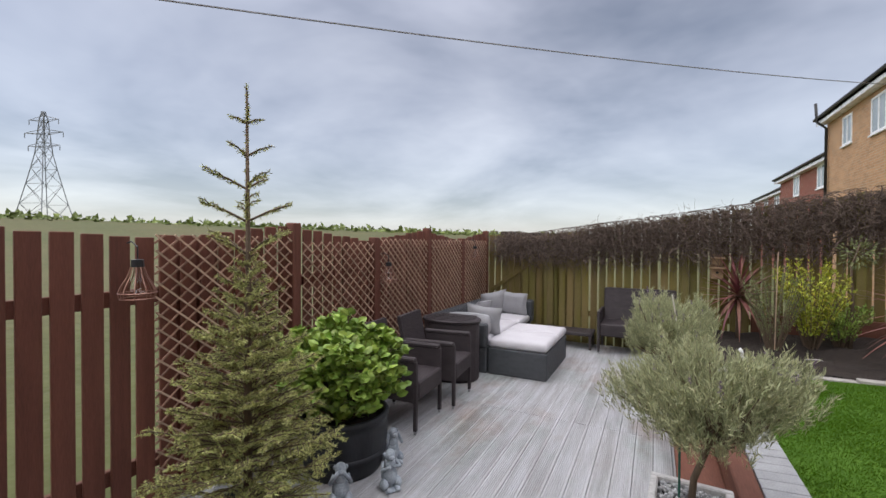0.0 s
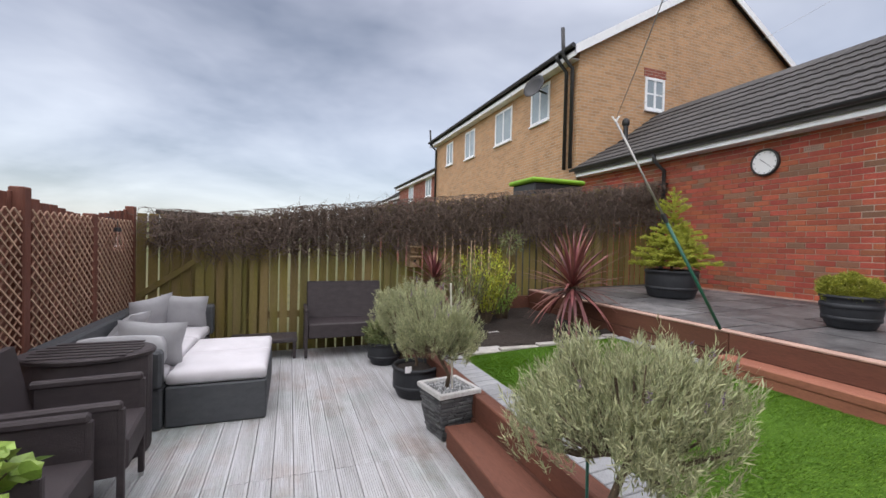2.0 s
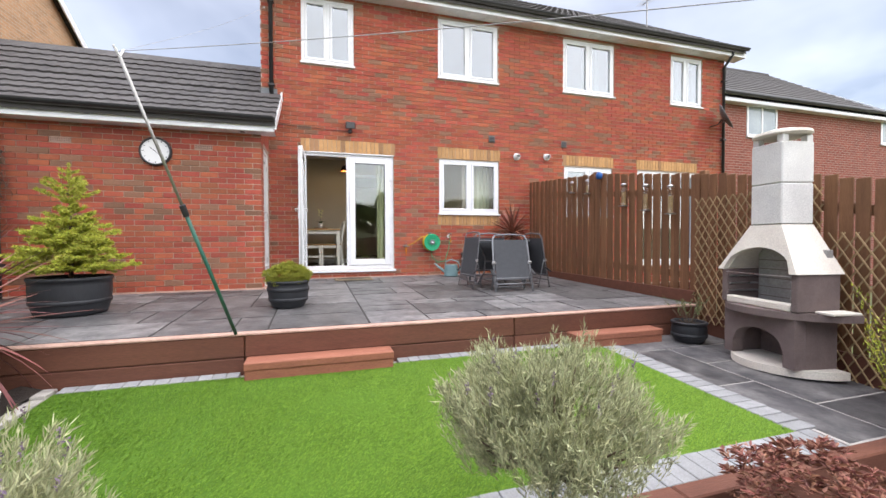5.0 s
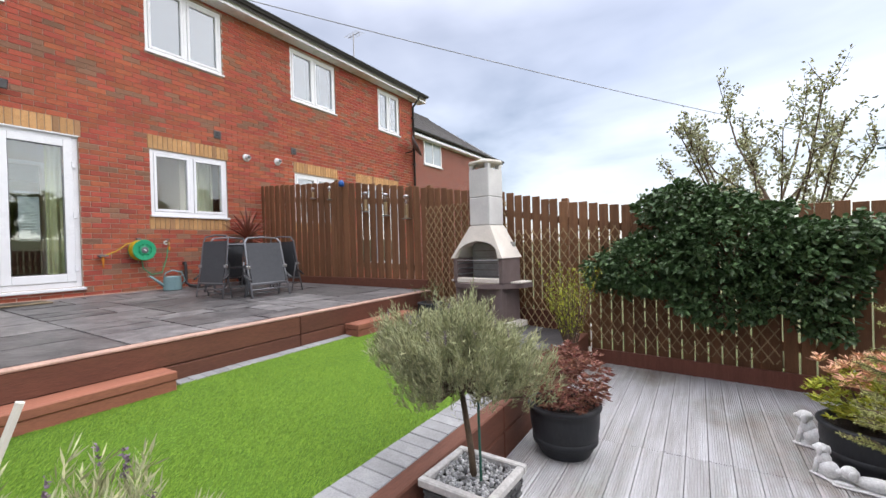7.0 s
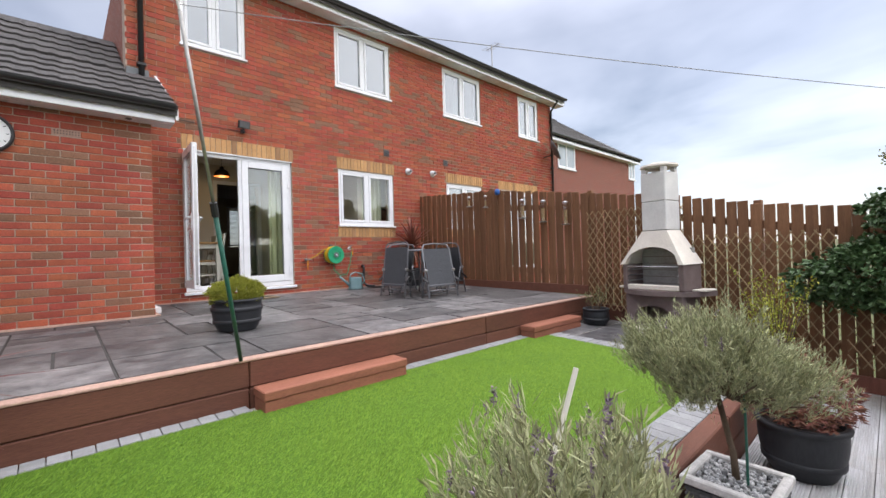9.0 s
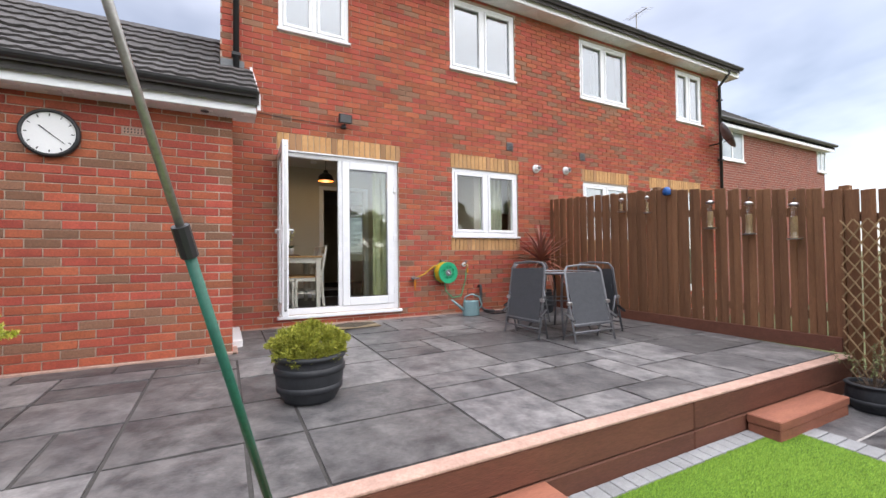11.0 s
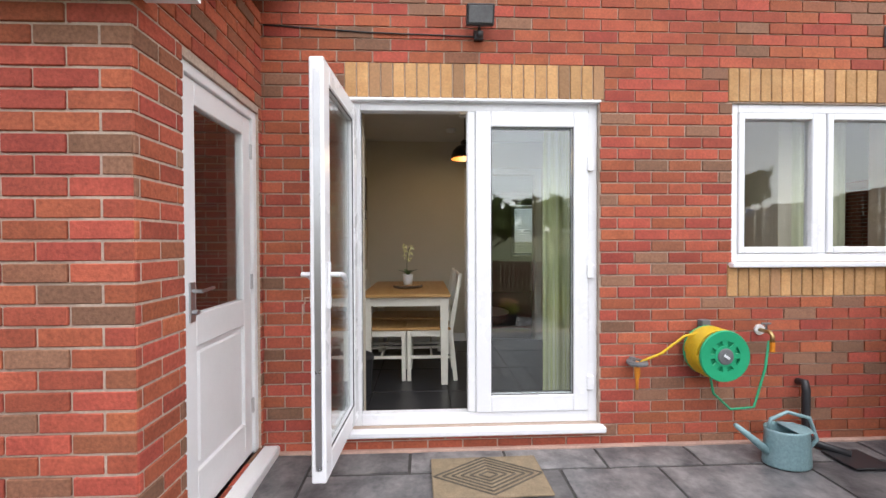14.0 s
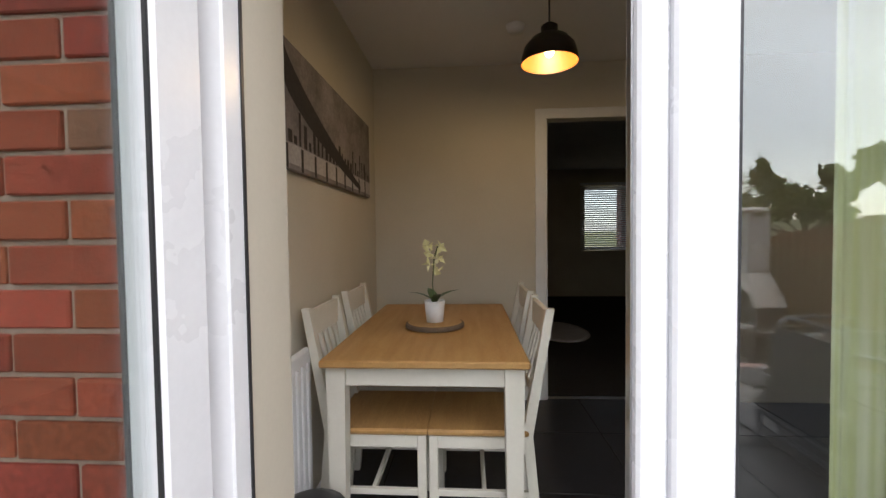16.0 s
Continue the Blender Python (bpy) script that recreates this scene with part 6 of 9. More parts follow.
def strap_mesh(length, width, bend, mat):
    s, n = Shape(), 7
    for k in range(n + 1):
        f = k / n
        x = length * (f - 0.12 * bend * f * f)
        z = length * (-bend * f * f * 0.75)
        w = width * (0.55 + 1.0 * f) if f < 0.35 else width * 0.9 * max(0.03, 1 - ((f - 0.35) / 0.65) ** 1.6)
        s.v.extend([(x, -w / 2, z + 0.15 * w), (x, 0, z), (x, w / 2, z + 0.15 * w)])
    for k in range(n):
        i = 3 * k
        s.f.extend([(i, i + 3, i + 4, i + 1), (i + 1, i + 4, i + 5, i + 2)])
    return s.mesh("leaf", mat, True)


def cordyline(m, label, trunk, length, cnt, seed, mat, pot=None, low=-0.5):
    rg = random.Random(seed)
    th = thing("cordyline", m, label, "plant", "cordylines")
    if pot:
        barrel(th, *pot)
    base = pot[2] * 0.86 if pot else -0.03
    part("trunk", Shape().tube([(0.0, 0.0, base), (0.01, 0.01, base + trunk * 0.5), (0, 0, base + trunk)], 0.028, 10, 0.034), M_BARK, th, smooth=True)
    kinds = [strap_mesh(length * f, 0.042, b, mat) for f, b in ((1.0, 0.25), (0.9, 0.5), (1.08, 0.1), (0.95, 0.8))]
    for k in range(cnt):
        f = (k + 0.5) / cnt
        az, el = k * 137.5, 88 - 112 * f ** 0.85 + rg.uniform(-8, 8)
        me = kinds[0 if f < 0.3 else rg.choice((0, 1, 2)) if f < 0.75 else rg.choice((1, 3))]
        part("leaf", me, mat, th, m=Matrix.Translation((0, 0, base + trunk - 0.05 + 0.09 * (1 - f))) @ Matrix.Rotation(radians(az), 4, "Z") @ Matrix.Rotation(radians(-el), 4, "Y") @ Matrix.Diagonal((rg.uniform(0.8, 1.12), 1, 1, 1)))
    return th


cordyline((2.74, 5.80, lawn_z(2.74)), "maroon cordyline with spiky arching leaves in the soil bed", 0.57, 0.78, 110, 51, M_CORD)
cordyline((1.30, 6.95, lawn_z(1.3) + 0.03), "dark red cordyline against the fence", 0.58, 0.56, 76, 52, M_CORD)
cordyline((6.42, -0.12, patio_z(6.42)), "russet spiky cordyline in a pot behind the garden table", 0.50, 0.58, 110, 53, M_CORDT, (0.15, 0.19, 0.34))


def shrub(name, m, label, seed, height, spread, stems_n, mat, leaf=(0.035, 0.014), per=60, tops=None, up=1.2):
    rg = np.random.default_rng(seed)
    th = thing(name, m, label, "shrub")
    wood, pts, ds = Shape(), [], []
    for k in range(stems_n):
        a = rg.uniform(0, 2 * math.pi)
        r = spread * math.sqrt(rg.uniform(0.02, 1))
        e = np.array([r * math.cos(a), r * math.sin(a), height * rg.uniform(0.6, 1.05)])
        b = np.array([e[0] * 0.12, e[1] * 0.12, -0.03])
        m_ = (b + e) / 2 + np.array([0, 0, 0.06])
        wood.tube([tuple(b), tuple(m_), tuple(e)], 0.006, 4, 0.002, False)
        f = rg.uniform(0.25, 1.02, (per, 1))
        line = np.where(f < 0.5, b + (m_ - b) * f * 2, m_ + (e - m_) * (f - 0.5) * 2)
        pts.append(line + rg.normal(0, 0.012, (per, 3)))
        ds.append(rg.normal(0, 0.8, (per, 3)) + np.array([0, 0, up]))
    part("stem", wood, M_BARK, th)
    part("foliage", leaves(np.concatenate(pts), np.concatenate(ds), leaf[0], leaf[1], rg, 0.2), mat, th)["kind"] = "stuff"
    return th


shrub("yellow_shrub", (1.95, 6.62, lawn_z(1.95)), "yellow-green leafy shrub in the soil bed", 61, 0.98, 0.42, 46, M_YEL, (0.045, 0.022), 56)
shrub("grey_green_shrub", (1.55, 6.35, lawn_z(1.55)), "grey-green shrub with tall arching stems", 62, 0.95, 0.36, 34, M_GREYG, (0.034, 0.009), 60)
shrub("low_green_shrub", (2.25, 6.75, lawn_z(2.25)), "low bright green shrub by the fence", 63, 0.5, 0.3, 36, M_HYD, (0.04, 0.02), 40)
shrub("yellow_shrub", (0.74, 0.10, 0.30), "airy yellow-green shrub beside the sleepers and paving", 64, 0.86, 0.33, 40, M_YEL, (0.032, 0.012), 42)
cane = thing("bamboo_cane", (1.55, 6.30, lawn_z(1.5)), "tall thin bamboo cane in the bed", "cane")
part("cane", Shape().tube([(0, 0, -0.03), (0.02, 0, 1.15)], 0.005, 6), M_LATT, cane)
std = thing("young_tree", (2.32, 6.70, lawn_z(2.3)), "thin staked sapling with bare stem against the fence", "tree")
part("trunk", Shape().tube([(0, 0, -0.03), (0.01, 0, 0.5), (0.0, 0.02, 0.95), (0.06, 0.0, 1.2)], 0.02, 8, 0.006), M_BARK, std, smooth=True)
rg = np.random.default_rng(66)
P, V = ball_points(rg, 200, (0.05, 0, 1.1), (0.16, 0.16, 0.16), 0.2)
part("crown", leaves(P, V, 0.05, 0.016, rg), M_GREYG, std)["kind"] = "stuff"

# bare climber over the north fence
rg = np.random.default_rng(71)
vine = Shape()
for k in range(11000):
    x = rg.uniform(-2.1, 5.75) if k > 600 else rg.uniform(-2.2, -0.6)
    dens = 1.0 if x > -0.6 else 0.55
    if rg.uniform() > dens:
        continue
    zt = top_n(x)
    p = np.array([x, FY - 0.03 - abs(rg.normal(0, 0.12)), zt + 0.02 - min(0.85, 0.48 + 0.10 * (x + 1.5)) * rg.beta(1.25, 1.9)])
    d = rg.normal(0, 1, 3) * np.array([1.0, 0.35, 0.75])
    d /= np.linalg.norm(d)
    pts = [tuple(p)]
    for j in range(6):
        d = d + rg.normal(0, 0.45, 3) * np.array([1, 0.5, 1]) + np.array([0, 0, -0.10])
        d /= np.linalg.norm(d)
        p = p + d * rg.uniform(0.03, 0.075)
        p[1] = min(max(p[1], FY - 0.34), FY - 0.02) if p[2] < top_n(p[0]) else p[1]
        p[2] = min(p[2], top_n(p[0]) + 0.06)
        pts.append(tuple(p))
    vine.tube(pts, rg.uniform(0.003, 0.0065), 3, 0.0012, False)
for k in range(46):
    x = rg.uniform(-0.9, 1.8)
    p = np.array([x, FY - 0.05, top_n(x) - 0.1])
    pts = [tuple(p)]
    d = np.array([rg.normal(0, 0.6), rg.normal(0, 0.2), 1.0])
    for j in range(6):
        d = d / np.linalg.norm(d) + rg.normal(0, 0.35, 3) + np.array([0.1, 0, -0.12])
        p = p + d / np.linalg.norm(d) * 0.06
        pts.append(tuple(p))
    vine.tube(pts, 0.003, 3, 0.001, False)
cl = tagged(new("bare_climber", vine.mesh("bare_climber", M_TWIG)), "tangled leafless brown climber along the fence top", "climber", kind="stuff")

# evergreen climber over the south fence, and the tree behind it
rg = np.random.default_rng(72)
ivy = thing("evergreen_climber", (-0.5, -0.55, 0.0), "dense dark green evergreen climber hanging over the fence", "climber")
pts, ds, wood = [], [], Shape()
lobes = [(-0.55, 0.15, 1.35, 0.62, 0.32, 0.42, 700), (0.15, 0.12, 1.15, 0.50, 0.28, 0.36, 480), (-0.15, 0.10, 1.72, 0.42, 0.25, 0.22, 300), (-1.05, 0.12, 1.10, 0.42, 0.26, 0.40, 420),
         (-0.45, 0.12, 0.85, 0.45, 0.22, 0.28, 260), (-1.35, 0.12, 1.38, 0.42, 0.2, 0.16, 180), (-1.15, 0.1, 0.70, 0.22, 0.14, 0.22, 90), (0.62, 0.1, 1.05, 0.22, 0.16, 0.22, 110)]
for cx_, cy_, cz_, rx_, ry_, rz_, n in lobes:
    c0 = np.array([cx_ + 0.5 - 0.12, cy_ + (cx_ * -0.13), cz_])
    P, V = ball_points(rg, n, c0, (rx_, ry_, rz_), 0.55)
    for p, v in zip(P, V):
        for k in range(7):
            a = 2 * math.pi * k / 7
            pts.append(p + rg.normal(0, 0.02, 3))
            ds.append(np.array([math.cos(a), 0.4 + 0.3 * rg.uniform(), math.sin(a) * 0.7]) + v * 0.5)
    for k in range(14):
        q = P[rg.integers(len(P))]
        wood.tube([tuple(c0 + np.array([0, -0.12, -0.2])), tuple((c0 + q) / 2), tuple(q)], 0.008, 4, 0.003, False)
part("stem", wood, M_BARK, ivy)
part("foliage", leaves(np.array(pts), np.array(ds), 0.060, 0.038, rg, 0.2, 0.15, True), M_IVY, ivy)["kind"] = "stuff"


def tree(m, label, seed, h, spread, limbs, leaf_mat, per, leaf=(0.05, 0.028), trunk=0.09, upright=1.0, first=0.35):
    rg = np.random.default_rng(seed)
    th = thing("tree", m, label, "tree")
    wood, pts, ds = Shape(), [], []
    wood.tube([(0, 0, -0.1), (0.03, 0.02, h * 0.3), (0.0, 0.05, h * 0.62)], trunk, 10, trunk * 0.4)
    for k in range(limbs):
        a = 2 * math.pi * (k * 0.382) + rg.uniform(-0.3, 0.3)
        b = np.array([0.01, 0.02, h * rg.uniform(first, 0.6)])
        e = b + np.array([math.cos(a) * spread * rg.uniform(0.4, 1.0), math.sin(a) * spread * rg.uniform(0.4, 1.0), h * rg.uniform(0.22, 0.5) * upright])
        m_ = (b + e) / 2 + np.array([math.cos(a) * 0.1, math.sin(a) * 0.1, -0.05])
        wood.tube([tuple(b), tuple(m_), tuple(e)], trunk * 0.35, 6, trunk * 0.07, False)
        for j in range(9):
            f = rg.uniform(0.3, 1.0)
            q = m_ + (e - m_) * f
            t = q + np.array([rg.normal(0, 0.25), rg.normal(0, 0.25), rg.uniform(0.15, 0.55) * upright]) * spread * 0.42
            wood.tube([tuple(q), tuple((q + t) / 2 + rg.normal(0, 0.02, 3)), tuple(t)], trunk * 0.10, 4, trunk * 0.03, False)
            g = rg.uniform(0.1, 1.05, (per, 1))
            pts.append(q + (t - q) * g + rg.normal(0, spread * 0.022, (per, 3)))
            ds.append(rg.normal(0, 1, (per, 3)) + np.array([0, 0, 0.4]))
    part("trunk", wood, M_BARK, th, smooth=True)
    part("crown", leaves(np.concatenate(pts), np.concatenate(ds), leaf[0], leaf[1], rg, 0.2), leaf_mat, th)["kind"] = "stuff"
    return th


tree((-1.15, -1.75, -0.1), "spring tree with sparse pale young leaves behind the fence", 81, 3.05, 1.1, 24, M_BLOSS, 24, (0.048, 0.03), 0.055, 1.3, 0.25)
for k, (x, y, hh, sp) in enumerate(((-15.0, -7.5, 4.6, 3.0), (-19.0, -1.0, 4.6, 3.4), (-12.0, -12.0, 5.0, 3.2), (-22.0, -7.0, 5.4, 3.8))):
    tree((x, y, -0.15), "leafy green garden tree beyond the fences", 90 + k, hh, sp, 18, M_TREE, 60, (0.28, 0.2), 0.16, 0.9, 0.3)

# ---- furniture on the deck ----
M_RATTAN = material("dark_brown_rattan", (0.040, 0.032, 0.034), (0.060, 0.048, 0.050), 10, 0.55, bump=0.9, fine=150, stretch=(1, 1, 2.5), depth=0.004)
M_RATTANG = material("charcoal_grey_rattan", (0.060, 0.064, 0.070), (0.085, 0.09, 0.096), 10, 0.6, bump=0.9, fine=150, stretch=(1, 1, 2.5), depth=0.004)
M_CUSH = material("pale_grey_seat_cushion", (0.62, 0.60, 0.62), (0.54, 0.52, 0.54), 4, 0.9, bump=0.25, fine=220, grit=0.06)
M_PILLOW = material("mid_grey_pillow", (0.40, 0.40, 0.41), (0.33, 0.33, 0.34), 5, 0.9, bump=0.3, fine=220, grit=0.08)


def cushion(parent, name, x0, y0, z0, x1, y1, z1, mat, m=None, puff=0.02):
    """A stuffed cushion with rounded sides and a slight crown."""
    s, n = Shape(), 10
    for layer, zf in enumerate((0.0, 0.25, 0.75, 1.0)):
        inset = 0.025 if layer in (0, 3) else 0.0
        for i in range(n + 1):
            for j in range(n + 1):
                u, v = i / n, j / n
                crown = puff * (math.sin(math.pi * u) * math.sin(math.pi * v)) ** 0.5 if layer == 3 else 0
                s.v.append((x0 + inset + (x1 - x0 - 2 * inset) * u, y0 + inset + (y1 - y0 - 2 * inset) * v, z0 + (z1 - z0) * zf + crown + 0.003 * noise.noise(Vector((u * 6, v * 6, layer)))))
    q = (n + 1) ** 2
    for i in range(n):
        for j in range(n):
            a = i * (n + 1) + j
            s.f.append((a, a + 1, a + n + 2, a + n + 1))
            a += 3 * q
            s.f.append((a, a + n + 1, a + n + 2, a + 1))
    ring = [i * (n + 1) for i in range(n)] + [n * (n + 1) + j for j in range(n)] + [i * (n + 1) + n for i in range(n, 0, -1)] + [j for j in range(n, 0, -1)]
    for l in range(3):
        for k in range(len(ring)):
            a, b = ring[k], ring[(k + 1) % len(ring)]
            s.f.append((a + l * q, b + l * q, b + (l + 1) * q, a + (l + 1) * q))
    return part(name, s, mat, parent, smooth=True, m=m)


def pillow(m, label):
    th = thing("pillow", m, label, "pillow", "sofa pillows")
    s, n = Shape(), 12
    w, h, t = 0.23, 0.20, 0.075
    for side in (1, -1):
        k = len(s.v)
        for i in range(n + 1):
            for j in range(n + 1):
                u, v = 2 * i / n - 1, 2 * j / n - 1
                pinch = 1 - 0.10 * (1 - abs(u)) * abs(v) ** 3 - 0.0
                pin2 = 1 - 0.10 * (1 - abs(v)) * abs(u) ** 3
                s.v.append((u * w * pin2, side * t * max(0.0, (1 - u * u)) ** 0.5 * max(0.0, (1 - v * v)) ** 0.5, v * h * pinch))
        for i in range(n):
            for j in range(n):
                a = k + i * (n + 1) + j
                f = (a, a + n + 1, a + n + 2, a + 1)
                s.f.append(f if side == 1 else tuple(reversed(f)))
    part("cover", s, M_PILLOW, th, smooth=True)
    return th


sofa = thing("rattan_sofa", (-1.45, 6.1, 0.0), "charcoal rattan sofa with pale grey cushions against the trellis", "sofa")
part("base", Shape().cbox(-0.78, -0.98, 0.0, -0.02, 1.05, 0.31, 0.012), M_RATTANG, sofa)
part("back", Shape().cbox(-0.80, 0.90, 0.312, 0.03, 1.06, 0.66, 0.02), M_RATTANG, sofa)
part("back", Shape().cbox(-0.82, -0.98, 0.312, -0.68, 0.895, 0.66, 0.02), M_RATTANG, sofa)
part("arm", Shape().cbox(-0.675, -1.0, 0.312, -0.02, -0.90, 0.60, 0.02), M_RATTANG, sofa)
cushion(sofa, "seat_cushion", -0.66, -0.88, 0.315, -0.02, 0.30, 0.43, M_CUSH)
cushion(sofa, "seat_cushion", -0.66, 0.31, 0.315, 0.0, 0.89, 0.43, M_CUSH)
cushion(sofa, "arm_cushion", -0.60, -0.895, 0.44, -0.03, -0.79, 0.68, M_PILLOW)
ott = thing("rattan_ottoman", (-1.10, 5.72, 0.0), "charcoal rattan ottoman topped with pale grey cushions", "ottoman")
part("base", Shape().cbox(-0.355, -0.58, 0.0, 0.355, 0.58, 0.315, 0.012), M_RATTANG, ott)
cushion(ott, "cushion", -0.35, -0.575, 0.318, 0.352, 0.06, 0.425, M_CUSH)
cushion(ott, "cushion", -0.35, 0.068, 0.318, 0.352, 0.575, 0.425, M_CUSH)
pillow(pose(-1.68, 6.86, 0.615, 16, 4, 2), "grey pillow propped against the end of the sofa")
pillow(pose(-1.97, 6.72, 0.625, 18, -8, 48), "grey pillow leaning in the sofa corner")
pillow(pose(-2.02, 6.22, 0.565, 38, 3, 84), "grey pillow slumped on the sofa side")
pillow(pose(-1.60, 5.36, 0.60, 14, 6, 8), "pale grey pillow leaning on the sofa arm")


def rattan_chair(m, label):
    """A stacking rattan armchair, seat front along +x."""
    th = thing("rattan_armchair", m, label, "chair", "rattan armchairs")
    part("seat", Shape().cbox(-0.24, -0.232, 0.27, 0.26, 0.232, 0.43, 0.014), M_RATTAN, th)
    bk = Shape()
    for k in range(6):
        x, z = -0.24 - 0.02 * k, 0.38 + 0.092 * k
        bk.v.extend([(x, -0.25, z), (x, 0.25, z), (x - 0.035, 0.25, z), (x - 0.035, -0.25, z)])
    for k in range(0, 20, 4):
        bk.f.extend([(k + a, k + (a + 1) % 4, k + (a + 1) % 4 + 4, k + a + 4) for a in range(4)])
    bk.f.extend([(3, 2, 1, 0), (20, 21, 22, 23)])
    part("backrest", bk, M_RATTAN, th)
    for sy in (-1, 1):
        part("arm", Shape().cbox(-0.28, sy * 0.25 - 0.025, 0.59, 0.24, sy * 0.25 + 0.025, 0.635, 0.012).cbox(-0.26, sy * 0.25 - 0.014, 0.26, 0.232, sy * 0.25 + 0.014, 0.60, 0.006), M_RATTAN, th)
    for sx, sy in ((1, -1), (1, 1), (-1, -1), (-1, 1)):
        x = 0.235 if sx == 1 else -0.25
        top_ = 0.60 if sx == 1 else 0.40
        leg = part("leg", Shape().cbox(x - 0.016, sy * 0.25 - 0.016, 0.025, x + 0.016, sy * 0.25 + 0.016, top_, 0.005), M_RATTAN, th)
        part("foot", Shape().lathe([(0.0, 0.0), (0.014, 0.0), (0.014, 0.024), (0.0, 0.024)], 10, Matrix.Translation((x, sy * 0.25, 0))), M_METAL, leg, "steel foot")
    return th


rattan_chair(pose(-1.66, 3.58, 0, 0, 0, 4), "dark brown rattan armchair against the trellis")
rattan_chair(pose(-1.62, 4.20, 0, 0, 0, 6), "dark brown rattan armchair beside the storage table")
bt = thing("rattan_bar_table", (-1.80, 4.83, 0.0), "tall dark rattan storage table with a slatted top", "table")
part("body", Shape().lathe([(0.0, 0.0), (0.27, 0.0), (0.285, 0.03), (0.285, 0.66), (0.27, 0.665), (0.0, 0.665)], 28, Matrix.Diagonal((1.2, 0.85, 1, 1))), M_RATTAN, bt, smooth=False)
part("top", Shape().lathe([(0.0, 0.668), (0.30, 0.668), (0.305, 0.69), (0.295, 0.70), (0.0, 0.70)], 28, Matrix.Diagonal((1.2, 0.85, 1, 1))), M_RATTAN, bt)
for k in range(6):
    part("slat", Shape().cbox(-0.30 + 0.02 * abs(k - 2.5), -0.2 + k * 0.075, 0.702, 0.30 - 0.02 * abs(k - 2.5), -0.165 + k * 0.075, 0.708, 0.002), M_RATTAN, bt)

bench = thing("rattan_bench", (0.13, 7.02, 0.0), "dark brown two-seat rattan bench against the fence", "bench")
part("seat", Shape().cbox(-0.49, -0.26, 0.25, 0.49, 0.22, 0.43, 0.014), M_RATTAN, bench)
part("backrest", Shape().cbox(-0.49, 0.0, 0.0, 0.49, 0.045, 0.54, 0.014, Matrix.Translation((0, 0.19, 0.38)) @ Matrix.Rotation(radians(-12), 4, "X")), M_RATTAN, bench)
for sx in (-1, 1):
    part("arm", Shape().cbox(sx * 0.51 - 0.022, -0.27, 0.57, sx * 0.51 + 0.022, 0.26, 0.61, 0.012).cbox(sx * 0.51 - 0.012, -0.24, 0.36, sx * 0.51 + 0.012, 0.22, 0.57, 0.004), M_RATTAN, bench)
    for y in (-0.25, 0.22):
        leg = part("leg", Shape().cbox(sx * 0.51 - 0.018, y - 0.018, 0.02, sx * 0.51 + 0.018, y + 0.018, 0.57, 0.004), M_RATTAN, bench)
        part("foot", Shape().lathe([(0.0, 0.0), (0.015, 0.0), (0.015, 0.02)], 10, Matrix.Translation((sx * 0.51, y, 0))), M_METAL, leg, "steel foot")
lt = thing("rattan_footstool", (-0.86, 7.05, 0.0), "low dark rattan footstool between sofa and bench", "footstool")
part("top", Shape().cbox(-0.38, -0.2, 0.20, 0.38, 0.2, 0.25, 0.01), M_RATTAN, lt)
for sx in (-0.35, 0.35):
    for sy in (-0.17, 0.17):
        part("leg", Shape().cbox(sx - 0.018, sy - 0.018, 0, sx + 0.018, sy + 0.018, 0.199, 0.004), M_RATTAN, lt)

# ---- statues ----
M_STAT = material("blue_grey_cast_stone", (0.46, 0.51, 0.55), (0.26, 0.295, 0.33), 22, 0.85, bump=0.5, fine=90)
M_STATW = material("white_cast_stone", (0.88, 0.88, 0.87), (0.78, 0.78, 0.77), 18, 0.85, bump=0.4, fine=90)


def sitting_figure(name, m, label, mat, s=1.0, pose_kind=0):
    """A small seated animal figure: haunches, belly, head, folded limbs."""
    sh = Shape()
    sh.blob((0, 0, 0.075), (0.052, 0.06, 0.078), 14, 10)
    sh.blob((0, -0.008, 0.15), (0.04, 0.042, 0.05), 12, 8)
    sh.blob((0, -0.014, 0.205), (0.036, 0.038, 0.038), 12, 8)
    sh.blob((0, -0.045, 0.198), (0.022, 0.018, 0.018), 10, 6)
    for q in (-1, 1):
        sh.blob((q * 0.045, -0.035, 0.035), (0.026, 0.045, 0.034), 10, 6)
        sh.blob((q * 0.030, -0.075, 0.014), (0.018, 0.032, 0.014), 10, 6)
        sh.blob((q * 0.036, -0.008, 0.212), (0.010, 0.012, 0.015), 8, 6)
        hand_ = {0: (q * 0.012, -0.052, 0.205), 1: (q * 0.036, -0.02, 0.208), 2: (q * 0.01, -0.058, 0.15)}[pose_kind]
        sh.tube([(q * 0.040, -0.006, 0.165), (q * 0.062, -0.035, 0.13), hand_], 0.013, 8, 0.011)
    sh.cbox(-0.05, -0.09, -0.002, 0.05, 0.05, 0.008, 0.004)
    mm = Matrix.Diagonal((s, s, s, 1))
    sh.v = [tuple(mm @ Vector(v)) for v in sh.v]
    ob = tagged(new(name, sh.mesh(name, mat, True)), label, "statue")
    ob.matrix_basis = m
    return ob


